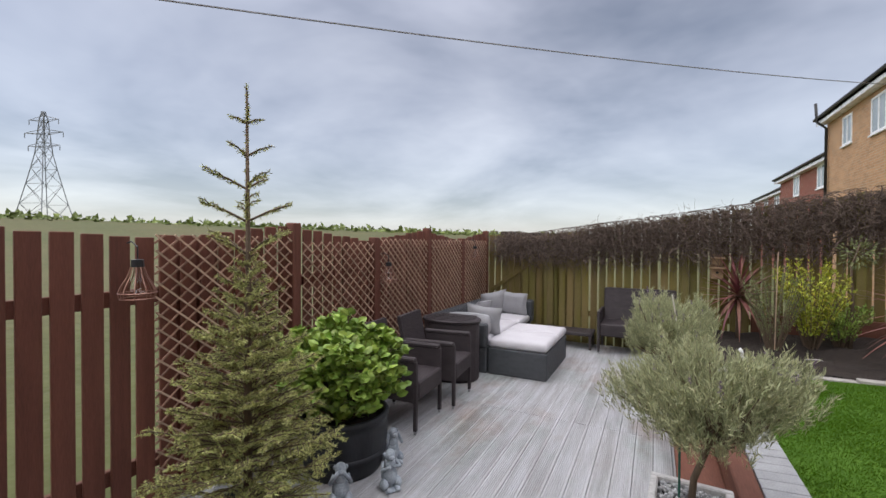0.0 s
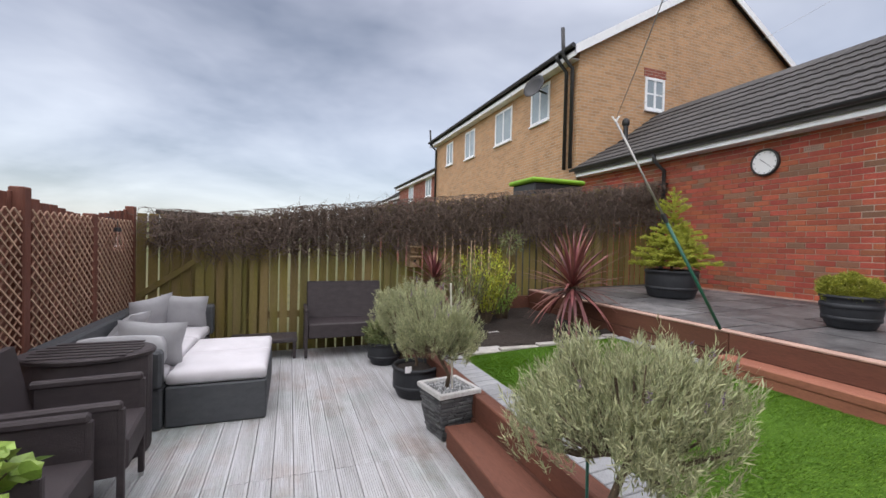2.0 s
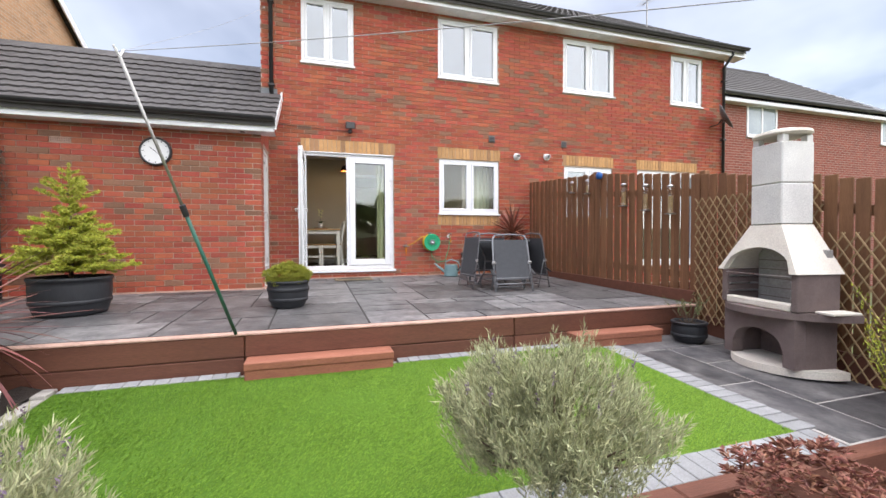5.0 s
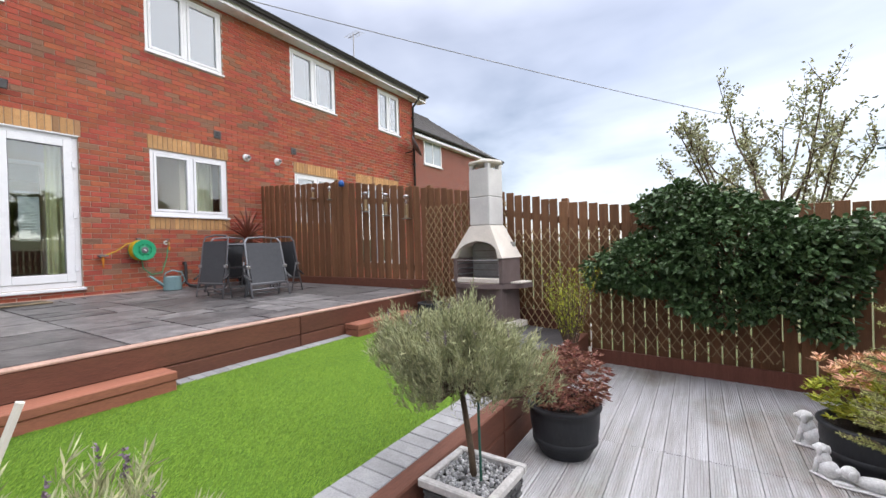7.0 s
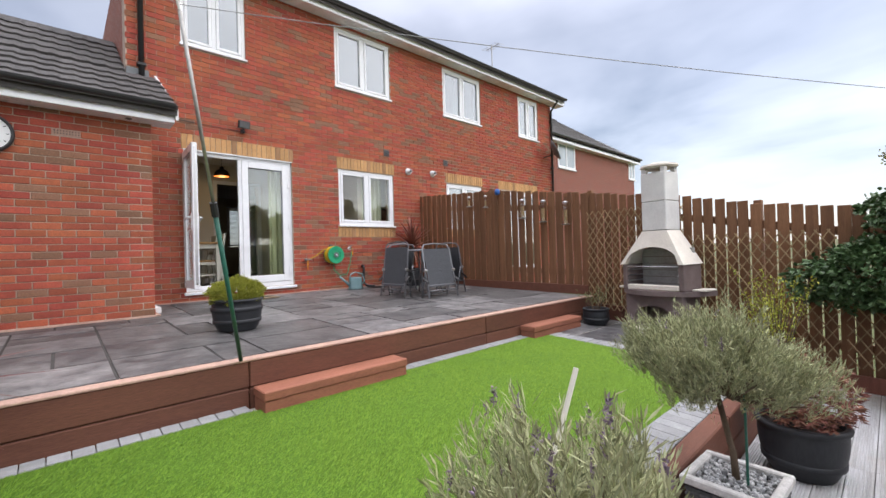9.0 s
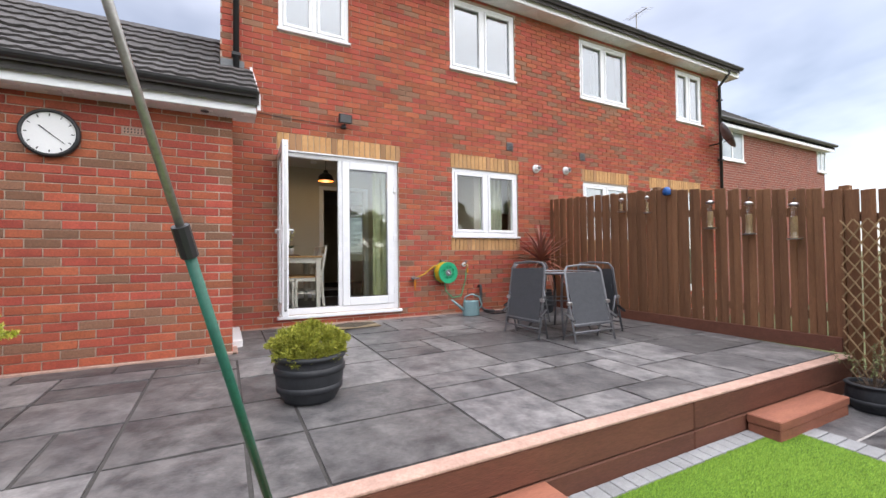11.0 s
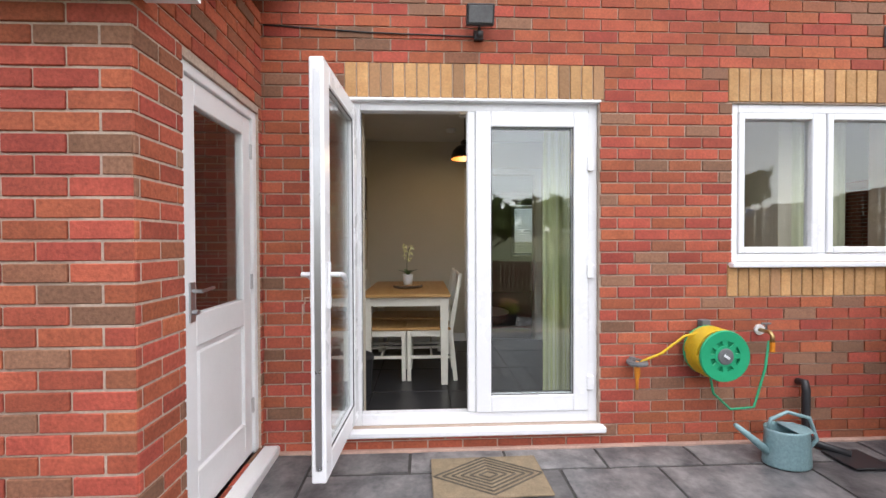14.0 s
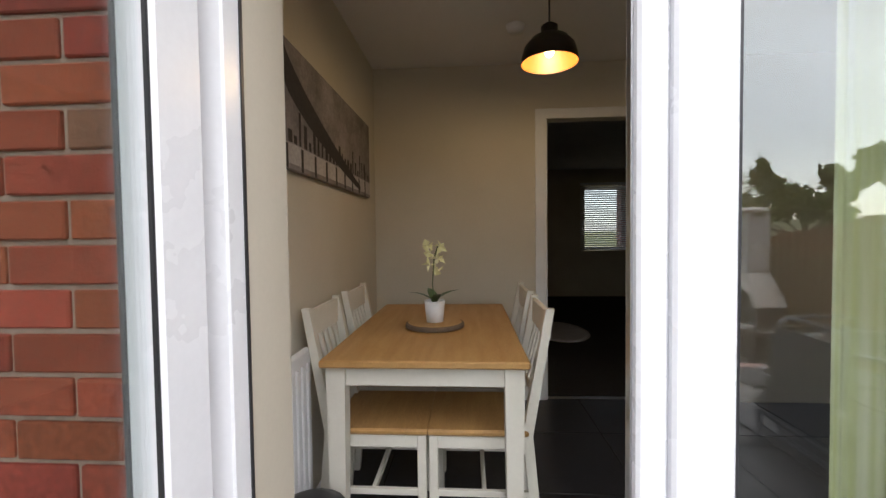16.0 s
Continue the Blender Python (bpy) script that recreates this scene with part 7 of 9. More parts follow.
sitting_figure("monkey_statue", pose(-1.36, 2.38, 0.002, 0, 0, 40), "small blue-grey stone monkey covering its eyes", M_STAT, 1.0, 0)["group"] = "monkey statues"
sitting_figure("monkey_statue", pose(-1.19, 2.65, 0.002, 0, 0, 55), "small blue-grey stone monkey with folded arms", M_STAT, 1.0, 2)["group"] = "monkey statues"
sitting_figure("monkey_statue", pose(-1.35, 2.92, 0.002, 0, 0, 60), "small blue-grey stone monkey covering its ears", M_STAT, 1.0, 1)["group"] = "monkey statues"


def dog_statue(m, label, lying, size=1.0):
    sh = Shape()
    if lying:
        sh.blob((0, 0.02, 0.045), (0.055, 0.13, 0.045), 14, 8)
        sh.blob((0, -0.12, 0.085), (0.045, 0.05, 0.045), 12, 8)
        sh.blob((0, -0.165, 0.075), (0.024, 0.03, 0.022), 10, 6)
        for q in (-1, 1):
            sh.blob((q * 0.045, -0.105, 0.08), (0.012, 0.025, 0.036), 8, 6)
            sh.blob((q * 0.045, -0.15, 0.017), (0.017, 0.055, 0.016), 8, 6)
            sh.blob((q * 0.05, 0.10, 0.03), (0.026, 0.05, 0.03), 8, 6)
        sh.cbox(-0.07, -0.21, -0.002, 0.07, 0.17, 0.01, 0.004)
    else:
        sh.blob((0, 0.03, 0.07), (0.06, 0.07, 0.07), 14, 8)
        sh.blob((0, -0.01, 0.13), (0.045, 0.05, 0.07), 12, 8)
        sh.blob((0, -0.03, 0.21), (0.045, 0.048, 0.042), 12, 8)
        sh.blob((0, -0.075, 0.20), (0.022, 0.026, 0.02), 10, 6)
        for q in (-1, 1):
            sh.blob((q * 0.045, -0.015, 0.20), (0.012, 0.024, 0.036), 8, 6)
            sh.tube([(q * 0.028, -0.04, 0.13), (q * 0.03, -0.06, 0.01)], 0.016, 8, 0.018)
        sh.cbox(-0.06, -0.09, -0.002, 0.06, 0.1, 0.01, 0.004)
    sh.v = [(x * size, y * size, z * size) for x, y, z in sh.v]
    ob = tagged(new("dog_statue", sh.mesh("dog_statue", M_STATW, True)), label, "statue", "dog statues")
    ob.matrix_basis = m


dog_statue(pose(-0.99, 0.76, 0.002, 0, 0, 60), "small white stone puppy sitting by the azalea pot", False, 0.88)
dog_statue(pose(-1.17, 1.27, 0.002, 0, 0, 80), "white stone puppy lying beside the azalea pot", True, 0.82)
dog_statue(pose(-0.985, 1.19, 0.002, 0, 0, 40), "white stone puppy sitting up beside the lying puppy", False, 0.72)
dog_statue(pose(-1.17, 1.69, 0.002, 0, 0, 90), "small white stone puppy by the spruce pot", False, 0.8)
orn = Shape().lathe([(0.0, 0.0), (0.045, 0.0), (0.05, 0.02), (0.03, 0.05), (0.035, 0.09), (0.03, 0.14), (0.018, 0.18), (0.0, 0.20)], 14)
orn.blob((0, -0.02, 0.16), (0.022, 0.03, 0.022), 10, 6)
ob = tagged(new("garden_ornament", orn.mesh("garden_ornament", M_STATW, True)), "small white stone bird ornament on the bed edge", "ornament")
ob.matrix_basis = Matrix.Translation((1.12, 5.55, lawn_z(1.12) + 0.0))

# ---- barbecue ----
M_BBQG = material("mauve_brown_cast_concrete", (0.215, 0.165, 0.155), (0.17, 0.13, 0.122), 6, 0.92, bump=0.35, fine=120)
M_BBQW = material("cream_cast_concrete", (0.84, 0.79, 0.70), (0.72, 0.66, 0.58), 3, 0.9, bump=0.3, fine=110)
M_BBQF = material("pale_grey_cast_concrete", (0.80, 0.79, 0.76), (0.66, 0.65, 0.63), 2.5, 0.9, bump=0.3, fine=110)
M_FIREB = material("firebrick_lining", (0.42, 0.41, 0.38), (0.33, 0.32, 0.30), 6, 0.9, bump=0.3)
BQ = (1.96, -0.44)
BZ = lawn_z(BQ[0]) + 0.004
bq = thing("masonry_barbecue", pose(BQ[0], BQ[1], BZ, 0, 0, -10), "cream and mauve cast concrete barbecue with a chimney", "barbecue")
# local: front faces +y, x runs along the shelf


def half_round(rx, ry, z0, z1, yb, n=20):
    out = [(rx * math.cos(math.pi * k / n), yb + ry * math.sin(math.pi * k / n)) for k in range(n + 1)]
    s = Shape()
    k = len(out)
    s.v = [(x, y, z0) for x, y in out] + [(x, y, z1) for x, y in out]
    s.f = [tuple(reversed(range(k))), tuple(range(k, 2 * k))] + [(i, (i + 1) % k, (i + 1) % k + k, i + k) for i in range(k)]
    return s


def arch_front(w, z0, z1, aw, az, ar, y0, y1, n=14):
    """A wall of width w with an arched opening of half-width aw, springing at az and rising ar, from y0 to y1."""
    arc = [(-aw + 2 * aw * k / n, az + ar * math.sqrt(max(0, 1 - (-1 + 2 * k / n) ** 2))) for k in range(n + 1)]
    return Shape().prism([(-w, z0), (-aw, z0)] + arc + [(aw, z0), (w, z0), (w, z1), (-w, z1)], y0, y1)


part("plinth", half_round(0.46, 0.50, 0.0, 0.065, -0.27), M_BBQW, bq, "cream concrete plinth")
lower = arch_front(0.355, 0.067, 0.48, 0.255, 0.19, 0.16, 0.02, 0.13)
for sx in (-1, 1):
    part("side_wall", Shape().box(sx * 0.285, -0.27, 0.067, sx * 0.355, 0.018, 0.48), M_BBQG, bq)
part("back_wall", Shape().box(-0.283, -0.27, 0.067, 0.283, -0.20, 0.48), M_BBQG, bq)
part("base", lower, M_BBQG, bq)
part("shelf", half_round(0.55, 0.52, 0.482, 0.54, -0.27), M_BBQG, bq)
for sx in (-1, 1):
    part("shelf_end", Shape().cbox(sx * 0.40, -0.265, 0.541, sx * 0.545, 0.0, 0.562, 0.005), M_BBQW, bq, "cream shelf end")
part("hearth_sill", Shape().cbox(-0.32, 0.06, 0.541, 0.32, 0.15, 0.605, 0.010), M_BBQW, bq, "cream hearth sill")
for sx in (-1, 1):
    part("cheek", Shape().cbox(sx * 0.325, -0.26, 0.542, sx * 0.385, 0.14, 0.852, 0.008), M_BBQG, bq)
part("fire_back", Shape().cbox(-0.323, -0.26, 0.542, 0.323, -0.20, 1.05, 0.004), M_FIREB, bq, "pale firebrick lining")
for k in range(5):
    part("joint", Shape().box(-0.32, -0.199, 0.60 + k * 0.085, 0.32, -0.196, 0.606 + k * 0.085), M_BBQG, bq)
rack = Shape()
for sx in (-1, 1):
    for k in range(3):
        rack.cbox(sx * 0.30, -0.18, 0.64 + k * 0.07, sx * 0.324, 0.12, 0.655 + k * 0.07, 0.002)
rack.tube([(-0.32, 0.145, 0.83), (0.32, 0.145, 0.83)], 0.004, 6)
part("grill_rack", rack, M_METAL, bq, "steel rack supports")
HZ0, HZ1, HW0, HW1, HF0, HF1, HB0, HB1, HAW = 0.855, 1.268, 0.40, 0.155, 0.17, 0.055, -0.28, -0.26, 0.335


def hood_y(z):
    return HF0 + (HF1 - HF0) * (z - HZ0) / (HZ1 - HZ0)


hood, n = Shape(), 18
arch_pts = [(HAW * math.cos(math.pi * (1 - k / n)), HZ0 + 0.215 * math.sin(math.pi * k / n)) for k in range(n + 1)]
for (xa, za), (xb, zb) in zip(arch_pts[:-1], arch_pts[1:]):
    fa, fb = xa / HAW * HW1, xb / HAW * HW1
    ya, yb = hood_y(za), hood_y(zb)
    hood.add([(xa, ya, za), (fa, HF1, HZ1), (fb, HF1, HZ1), (xb, yb, zb)], [(0, 1, 2, 3)])
    hood.add([(xa, ya - 0.055, za), (xa, ya, za), (xb, yb, zb), (xb, yb - 0.055, zb)], [(0, 1, 2, 3)])
    hood.add([(xa, ya - 0.055, za), (fa, HF1 - 0.055, HZ1), (fb, HF1 - 0.055, HZ1), (xb, yb - 0.055, zb)], [(3, 2, 1, 0)])
for sx in (-1, 1):
    w1 = (0, 1, 2) if sx > 0 else (2, 1, 0)
    w2 = (0, 1, 2, 3) if sx > 0 else (3, 2, 1, 0)
    hood.add([(sx * HAW, HF0, HZ0), (sx * HW1, HF1, HZ1), (sx * HW0, HF0, HZ0)], [w1])
    hood.add([(sx * HW0, HF0, HZ0), (sx * HW1, HF1, HZ1), (sx * HW1, HB1, HZ1), (sx * HW0, HB0, HZ0)], [w2])
    hood.add([(sx * HW0, HF0, HZ0), (sx * HW0, HB0, HZ0), (sx * HAW, HB0, HZ0), (sx * HAW, HF0, HZ0)], [w2])
hood.add([(-HW0, HB0, HZ0), (HW0, HB0, HZ0), (HW1, HB1, HZ1), (-HW1, HB1, HZ1)], [(3, 2, 1, 0)])
part("hood", hood, M_BBQW, bq, "cream concrete hood with an arch")
for k in range(2):
    z0 = 1.27 + k * 0.36
    part("chimney_block", Shape().cbox(-0.155, -0.26, z0, 0.155, 0.055, z0 + 0.357, 0.010), M_BBQF, bq, "pale grey chimney block")
for sx, sy in ((-1, -0.22), (1, -0.22), (-1, 0.015), (1, 0.015)):
    part("cap_block", Shape().cbox(sx * 0.12 - 0.03, sy - 0.03, 1.985, sx * 0.12 + 0.03, sy + 0.03, 2.045, 0.004), M_BBQF, bq)
part("cap", Shape().lathe([(0.0, 2.046), (0.20, 2.046), (0.222, 2.062), (0.215, 2.085), (0.10, 2.115), (0.0, 2.12)], 28, Matrix.Translation((0, -0.10, 0)) @ Matrix.Diagonal((1, 0.95, 1, 1))), M_BBQW, bq, "domed cream cap")

bp_ = thing("potted_lavender", (2.78, -0.42, lawn_z(2.75)), "straggly bare plant in a black pot beside the barbecue step", "potted plant")
barrel(bp_, 0.14, 0.165, 0.22)
rg = np.random.default_rng(101)
st_ = Shape()
pts, ds = [], []
for k in range(26):
    e = np.array([rg.normal(0, 0.10), rg.normal(0, 0.10), rg.uniform(0.32, 0.52)])
    st_.tube([(e[0] * 0.2, e[1] * 0.2, 0.18), tuple(e * 0.7 + np.array([0, 0, 0.06])), tuple(e)], 0.003, 4, 0.0015, False)
    for j in range(10):
        pts.append(e * rg.uniform(0.75, 1.0) + np.array([0, 0, 0.03]))
        ds.append(rg.normal(0, 1, 3))
part("stem", st_, M_BARK, bp_)["kind"] = "stuff"
part("foliage", leaves(np.array(pts), np.array(ds), 0.03, 0.01, rg), M_GREYG, bp_)["kind"] = "stuff"

# ---- washing line, prop and post ----
M_ALU = material("dull_aluminium_tube", (0.42, 0.41, 0.39), (0.34, 0.33, 0.31), 10, 0.4, metal=0.7)
PB, PT = Vector((3.03, 4.10, patio_z(3.1) + 0.004)), Vector((2.22, 4.57, 2.62))
prop = thing("clothes_prop", PB, "telescopic clothes prop, green below and silver above", "clothes prop")
dv = PT - PB
part("lower_tube", Shape().tube([(0, 0, 0), tuple(dv * 0.52)], 0.014, 10), M_GREENP, prop, "green plastic-coated lower tube", smooth=True)
part("upper_tube", Shape().tube([tuple(dv * 0.5), tuple(dv)], 0.010, 10), M_ALU, prop, smooth=True)
part("clamp", Shape().tube([tuple(dv * 0.505), tuple(dv * 0.545)], 0.021, 10), M_BLACKPL, prop)
part("line_hook", Shape().tube([tuple(dv), tuple(dv + Vector((-0.03, 0.02, 0.05)))], 0.007, 6).tube([tuple(dv), tuple(dv + Vector((0.03, -0.01, 0.05)))], 0.007, 6), M_PAINT, prop, "white forked hook")
M_POSTG = material("dark_green_steel", (0.012, 0.045, 0.042), (0.018, 0.06, 0.055), 8, 0.45, bump=0.05)
POST = Vector((-1.66, -0.18, 0.0))
post = thing("washing_line_post", POST, "dark green steel washing line post with a cross hook", "post")
part("pole", Shape().tube([(0, 0, 0.0), (0, 0, 2.08)], 0.022, 12), M_POSTG, post, smooth=True)
part("cross_hook", Shape().tube([(-0.07, 0, 2.05), (0.07, 0, 2.05)], 0.009, 8), M_POSTG, post)
part("cap", Shape().lathe([(0.0, 2.12), (0.02, 2.11), (0.027, 2.08)], 12), M_BLACKPL, post)


def cable(name, a, b, sag, r, mat, label, category):
    a, b = Vector(a), Vector(b)
    pts = [a.lerp(b, k / 20) - UP * sag * 4 * (k / 20) * (1 - k / 20) for k in range(21)]
    th = thing(name, a, label, category)
    part("wire", Shape().tube([p - a for p in pts], r, 5), mat, th)


M_LINE = material("grey_line", (0.30, 0.30, 0.30), (0.38, 0.38, 0.38), 5, 0.6, bump=0)
cable("washing_line", PT + Vector((0, 0, 0.03)), POST + Vector((0, 0, 2.05)), 0.07, 0.0022, M_LINE, "thin grey washing line from prop to post", "washing line")
cable("washing_line", PT + Vector((0, 0, 0.03)), (HX - 0.02, 4.24, 5.45), 0.05, 0.0014, M_LINE, "thin grey washing line from prop to house", "washing line")
hk = thing("line_hook", (HX - 0.02, 4.24, 5.45), "small steel hook on the house corner", "hook")
part("eye", Shape().tube([(0.02, 0, 0), (-0.02, 0, 0), (-0.02, 0, -0.03)], 0.005, 6), M_METAL, hk)

# ---- wire lanterns, bird box, feeders ----
M_COPPER = material("rose_copper_wire", (0.45, 0.25, 0.19), (0.36, 0.20, 0.15), 8, 0.4, metal=0.8)
M_BULB = glass("clear_lamp_glass", (0.95, 0.95, 0.95))
for y, z in ((1.68, 1.33), (4.08, 1.22), (6.45, 1.38)):
    ln = thing("wire_lantern", (FX + 0.13, y, z), "pear-shaped wire lantern hanging on the fence", "lantern", "fence lanterns")
    part("cap", Shape().lathe([(0.0, 0.155), (0.030, 0.15), (0.032, 0.11), (0.0, 0.108)], 14), M_BLACKPL, ln)
    part("hanger", Shape().tube([(0, 0, 0.155), (0.0, 0, 0.22), (-0.06, 0, 0.25), (-0.10, 0, 0.24)], 0.004, 6), M_BLACKPL, ln)
    for k in range(10):
        a = 2 * math.pi * k / 10
        part("wire", Shape().tube([(r * math.cos(a), r * math.sin(a), q) for r, q in ((0.031, 0.11), (0.045, 0.06), (0.078, 0.0), (0.088, -0.03), (0.082, -0.06))], 0.0028, 5), M_COPPER, ln)
    for r, q in ((0.088, -0.03), (0.082, -0.06)):
        part("ring", Shape().tube([(r * math.cos(2 * math.pi * k / 24), r * math.sin(2 * math.pi * k / 24), q) for k in range(25)], 0.003, 5), M_COPPER, ln)
    part("bulb", Shape().lathe([(0.0, -0.045), (0.03, -0.035), (0.042, 0.0), (0.032, 0.04), (0.015, 0.08), (0.014, 0.105)], 14), M_BULB, ln, smooth=True)

M_BOXW = material("weathered_pine", (0.40, 0.28, 0.16), (0.30, 0.20, 0.11), 10, 0.85, bump=0.4)
bh_ = thing("bird_box", (1.10, FY - 0.10, 1.10), "two-tier weathered pine bird box on the fence", "bird box")
part("back_board", Shape().cbox(-0.075, 0.055, 0.0, 0.075, 0.075, 0.36, 0.004), M_BOXW, bh_)
part("body", Shape().cbox(-0.07, -0.06, 0.0, 0.07, 0.053, 0.15, 0.004), M_BOXW, bh_)
part("roof", Shape().cbox(-0.095, -0.10, 0.155, 0.095, 0.053, 0.172, 0.004, Matrix.Rotation(radians(8), 4, "X")), M_BOXW, bh_)
part("body", Shape().cbox(-0.06, -0.04, 0.19, 0.06, 0.053, 0.285, 0.004), M_BOXW, bh_)
part("roof", Shape().cbox(-0.085, -0.08, 0.29, 0.085, 0.053, 0.305, 0.004, Matrix.Rotation(radians(8), 4, "X")), M_BOXW, bh_)
part("entrance", Shape().tube([(0, -0.0605, 0.09), (0, -0.0625, 0.09)], 0.018, 12), M_JOIST, bh_)
M_SEED = material("bird_seed", (0.48, 0.34, 0.17), (0.30, 0.20, 0.10), 60, 0.9)
for k, (x, h_, wide) in enumerate(((5.45, 0.17, 0.028), (5.05, 0.20, 0.026), (4.25, 0.30, 0.04), (3.85, 0.33, 0.04), (3.45, 0.34, 0.04))):
    yy = -0.78 - (HX - x) * 0.039 + 0.075
    zt = top_s(x) - 0.10 - (0.0 if k < 2 else 0.06)
    fdr = thing("bird_feeder", (x, yy, zt), "hanging tube bird feeder with a perch tray", "bird feeder", "bird feeders")
    part("hook", Shape().tube([(0, -0.06, 0.06), (0, -0.01, 0.07), (0, 0, 0.02)], 0.003, 5), M_BLACKPL, fdr)
    part("cap", Shape().lathe([(0.0, 0.025), (wide, 0.012), (wide + 0.006, -0.012), (0.0, -0.012)], 14), M_METAL, fdr, smooth=True)
    part("tube", Shape().lathe([(wide - 0.004, -0.013), (wide - 0.004, -h_), (0.0, -h_)], 14), M_BULB, fdr, smooth=True)
    part("seed", Shape().lathe([(0.0, -h_ * 0.35), (wide - 0.009, -h_ * 0.36), (wide - 0.009, -h_ + 0.004)], 12), M_SEED, fdr)
    part("tray", Shape().lathe([(0.0, -h_ - 0.012), (wide + 0.022, -h_ - 0.012), (wide + 0.026, -h_ - 0.001), (0.0, -h_ - 0.001)], 16), M_METAL, fdr)
M_BLUE = material("blue_plastic", (0.02, 0.10, 0.34), (0.025, 0.12, 0.40), 8, 0.4, bump=0.05)
bb = thing("blue_bird_feeder", (4.78, -0.80, top_s(4.8) - 0.07), "small blue plastic bird feeder on the fence top", "bird feeder")
part("body", Shape().lathe([(0.0, -0.02), (0.045, -0.01), (0.05, 0.05), (0.03, 0.085), (0.0, 0.095)], 14), M_BLUE, bb, smooth=True)
part("bracket", Shape().cbox(-0.012, -0.05, -0.01, 0.012, 0.0, 0.01), M_BLUE, bb)

# ---- garden table and folding chairs on the patio ----
TZ = patio_z(5.0)
gt = thing("garden_table", pose(5.21, 0.68, patio_z(5.21), 0, 0, 10), "round smoked glass garden table with curved steel legs", "table")
M_SMOKE = material("smoked_glass_top", (0.05, 0.053, 0.056), (0.06, 0.063, 0.066), 4, 0.12, bump=0, spec=0.8)
part("tabletop", Shape().lathe([(0.0, 0.695), (0.42, 0.695), (0.425, 0.70), (0.42, 0.707), (0.0, 0.707)], 36), M_SMOKE, gt)
part("rim", Shape().tube([(0.43 * math.cos(2 * math.pi * k / 36), 0.43 * math.sin(2 * math.pi * k / 36), 0.70) for k in range(37)], 0.014, 8), M_GUNM, gt, smooth=True)
for k in range(4):
    a = math.pi / 4 + k * math.pi / 2
    part("leg", Shape().tube([(0.36 * math.cos(a), 0.36 * math.sin(a), 0.69), (0.25 * math.cos(a), 0.25 * math.sin(a), 0.42), (0.27 * math.cos(a), 0.27 * math.sin(a), 0.2), (0.38 * math.cos(a), 0.38 * math.sin(a), 0.0)], 0.013, 8), M_GUNM, gt, smooth=True)
part("brace_ring", Shape().tube([(0.25 * math.cos(2 * math.pi * k / 28), 0.25 * math.sin(2 * math.pi * k / 28), 0.38) for k in range(29)], 0.009, 6), M_GUNM, gt, smooth=True)


def folding_chair(m, label):
    """A reclining garden chair leaning against the table, its back outward along +x."""
    th = thing("folding_chair", m, label, "chair", "folding garden chairs")
    for sy in (-1, 1):
        part("frame_tube", Shape().tube([(0.30, sy * 0.24, 0.0), (0.12, sy * 0.235, 0.48), (0.0, sy * 0.225, 0.88), (-0.03, sy * 0.19, 0.945)], 0.013, 8), M_GUNM, th, smooth=True)
        part("rear_leg", Shape().tube([(-0.10, sy * 0.215, 0.0), (0.02, sy * 0.215, 0.30), (0.10, sy * 0.22, 0.50)], 0.012, 8), M_GUNM, th, smooth=True)
        part("arm", Shape().cbox(-0.05, sy * 0.26 - 0.02, 0.36, 0.20, sy * 0.26 + 0.02, 0.385, 0.008, Matrix.Rotation(radians(20), 4, "Y")), M_BLACKPL, th)
        part("joint", Shape().cbox(0.105, sy * 0.235 - 0.024, 0.46, 0.165, sy * 0.235 + 0.024, 0.505, 0.006), M_METAL, th, "bright metal hinge joint")
    part("top_rail", Shape().tube([(-0.03, -0.19, 0.945), (-0.045, 0.0, 0.965), (-0.03, 0.19, 0.945)], 0.013, 8), M_GUNM, th, smooth=True)
    bk = Shape()
    prof = [(0.235, 0.20), (0.165, 0.38), (0.115, 0.52), (0.055, 0.72), (0.012, 0.87)]
    for x, z in prof:
        bk.v.extend([(x, -0.215, z), (x, 0.215, z), (x - 0.006, 0.215, z), (x - 0.006, -0.215, z)])
    for k in range(0, 16, 4):
        bk.f.extend([(k + a, k + (a + 1) % 4, k + (a + 1) % 4 + 4, k + a + 4) for a in range(4)])
    bk.f.extend([(3, 2, 1, 0), (16, 17, 18, 19)])
    part("sling", bk, M_MESHF, th, "charcoal woven sling")
    part("seat_sling", Shape().add([(0.20, -0.2, 0.26), (0.20, 0.2, 0.26), (0.02, 0.2, 0.66), (0.02, -0.2, 0.66), (0.19, -0.2, 0.25), (0.19, 0.2, 0.25), (0.01, 0.2, 0.65), (0.01, -0.2, 0.65)],
                                   [(0, 1, 2, 3), (7, 6, 5, 4), (0, 3, 7, 4), (1, 5, 6, 2)]), M_MESHF, th)
    for z, x in ((0.13, 0.252), (0.225, 0.22)):
        part("cross_bar", Shape().tube([(x, -0.235, z), (x, 0.235, z)], 0.011, 8), M_GUNM, th, smooth=True)
    part("rear_bar", Shape().tube([(-0.075, -0.215, 0.06), (-0.075, 0.215, 0.06)], 0.010, 8), M_GUNM, th)
    return th


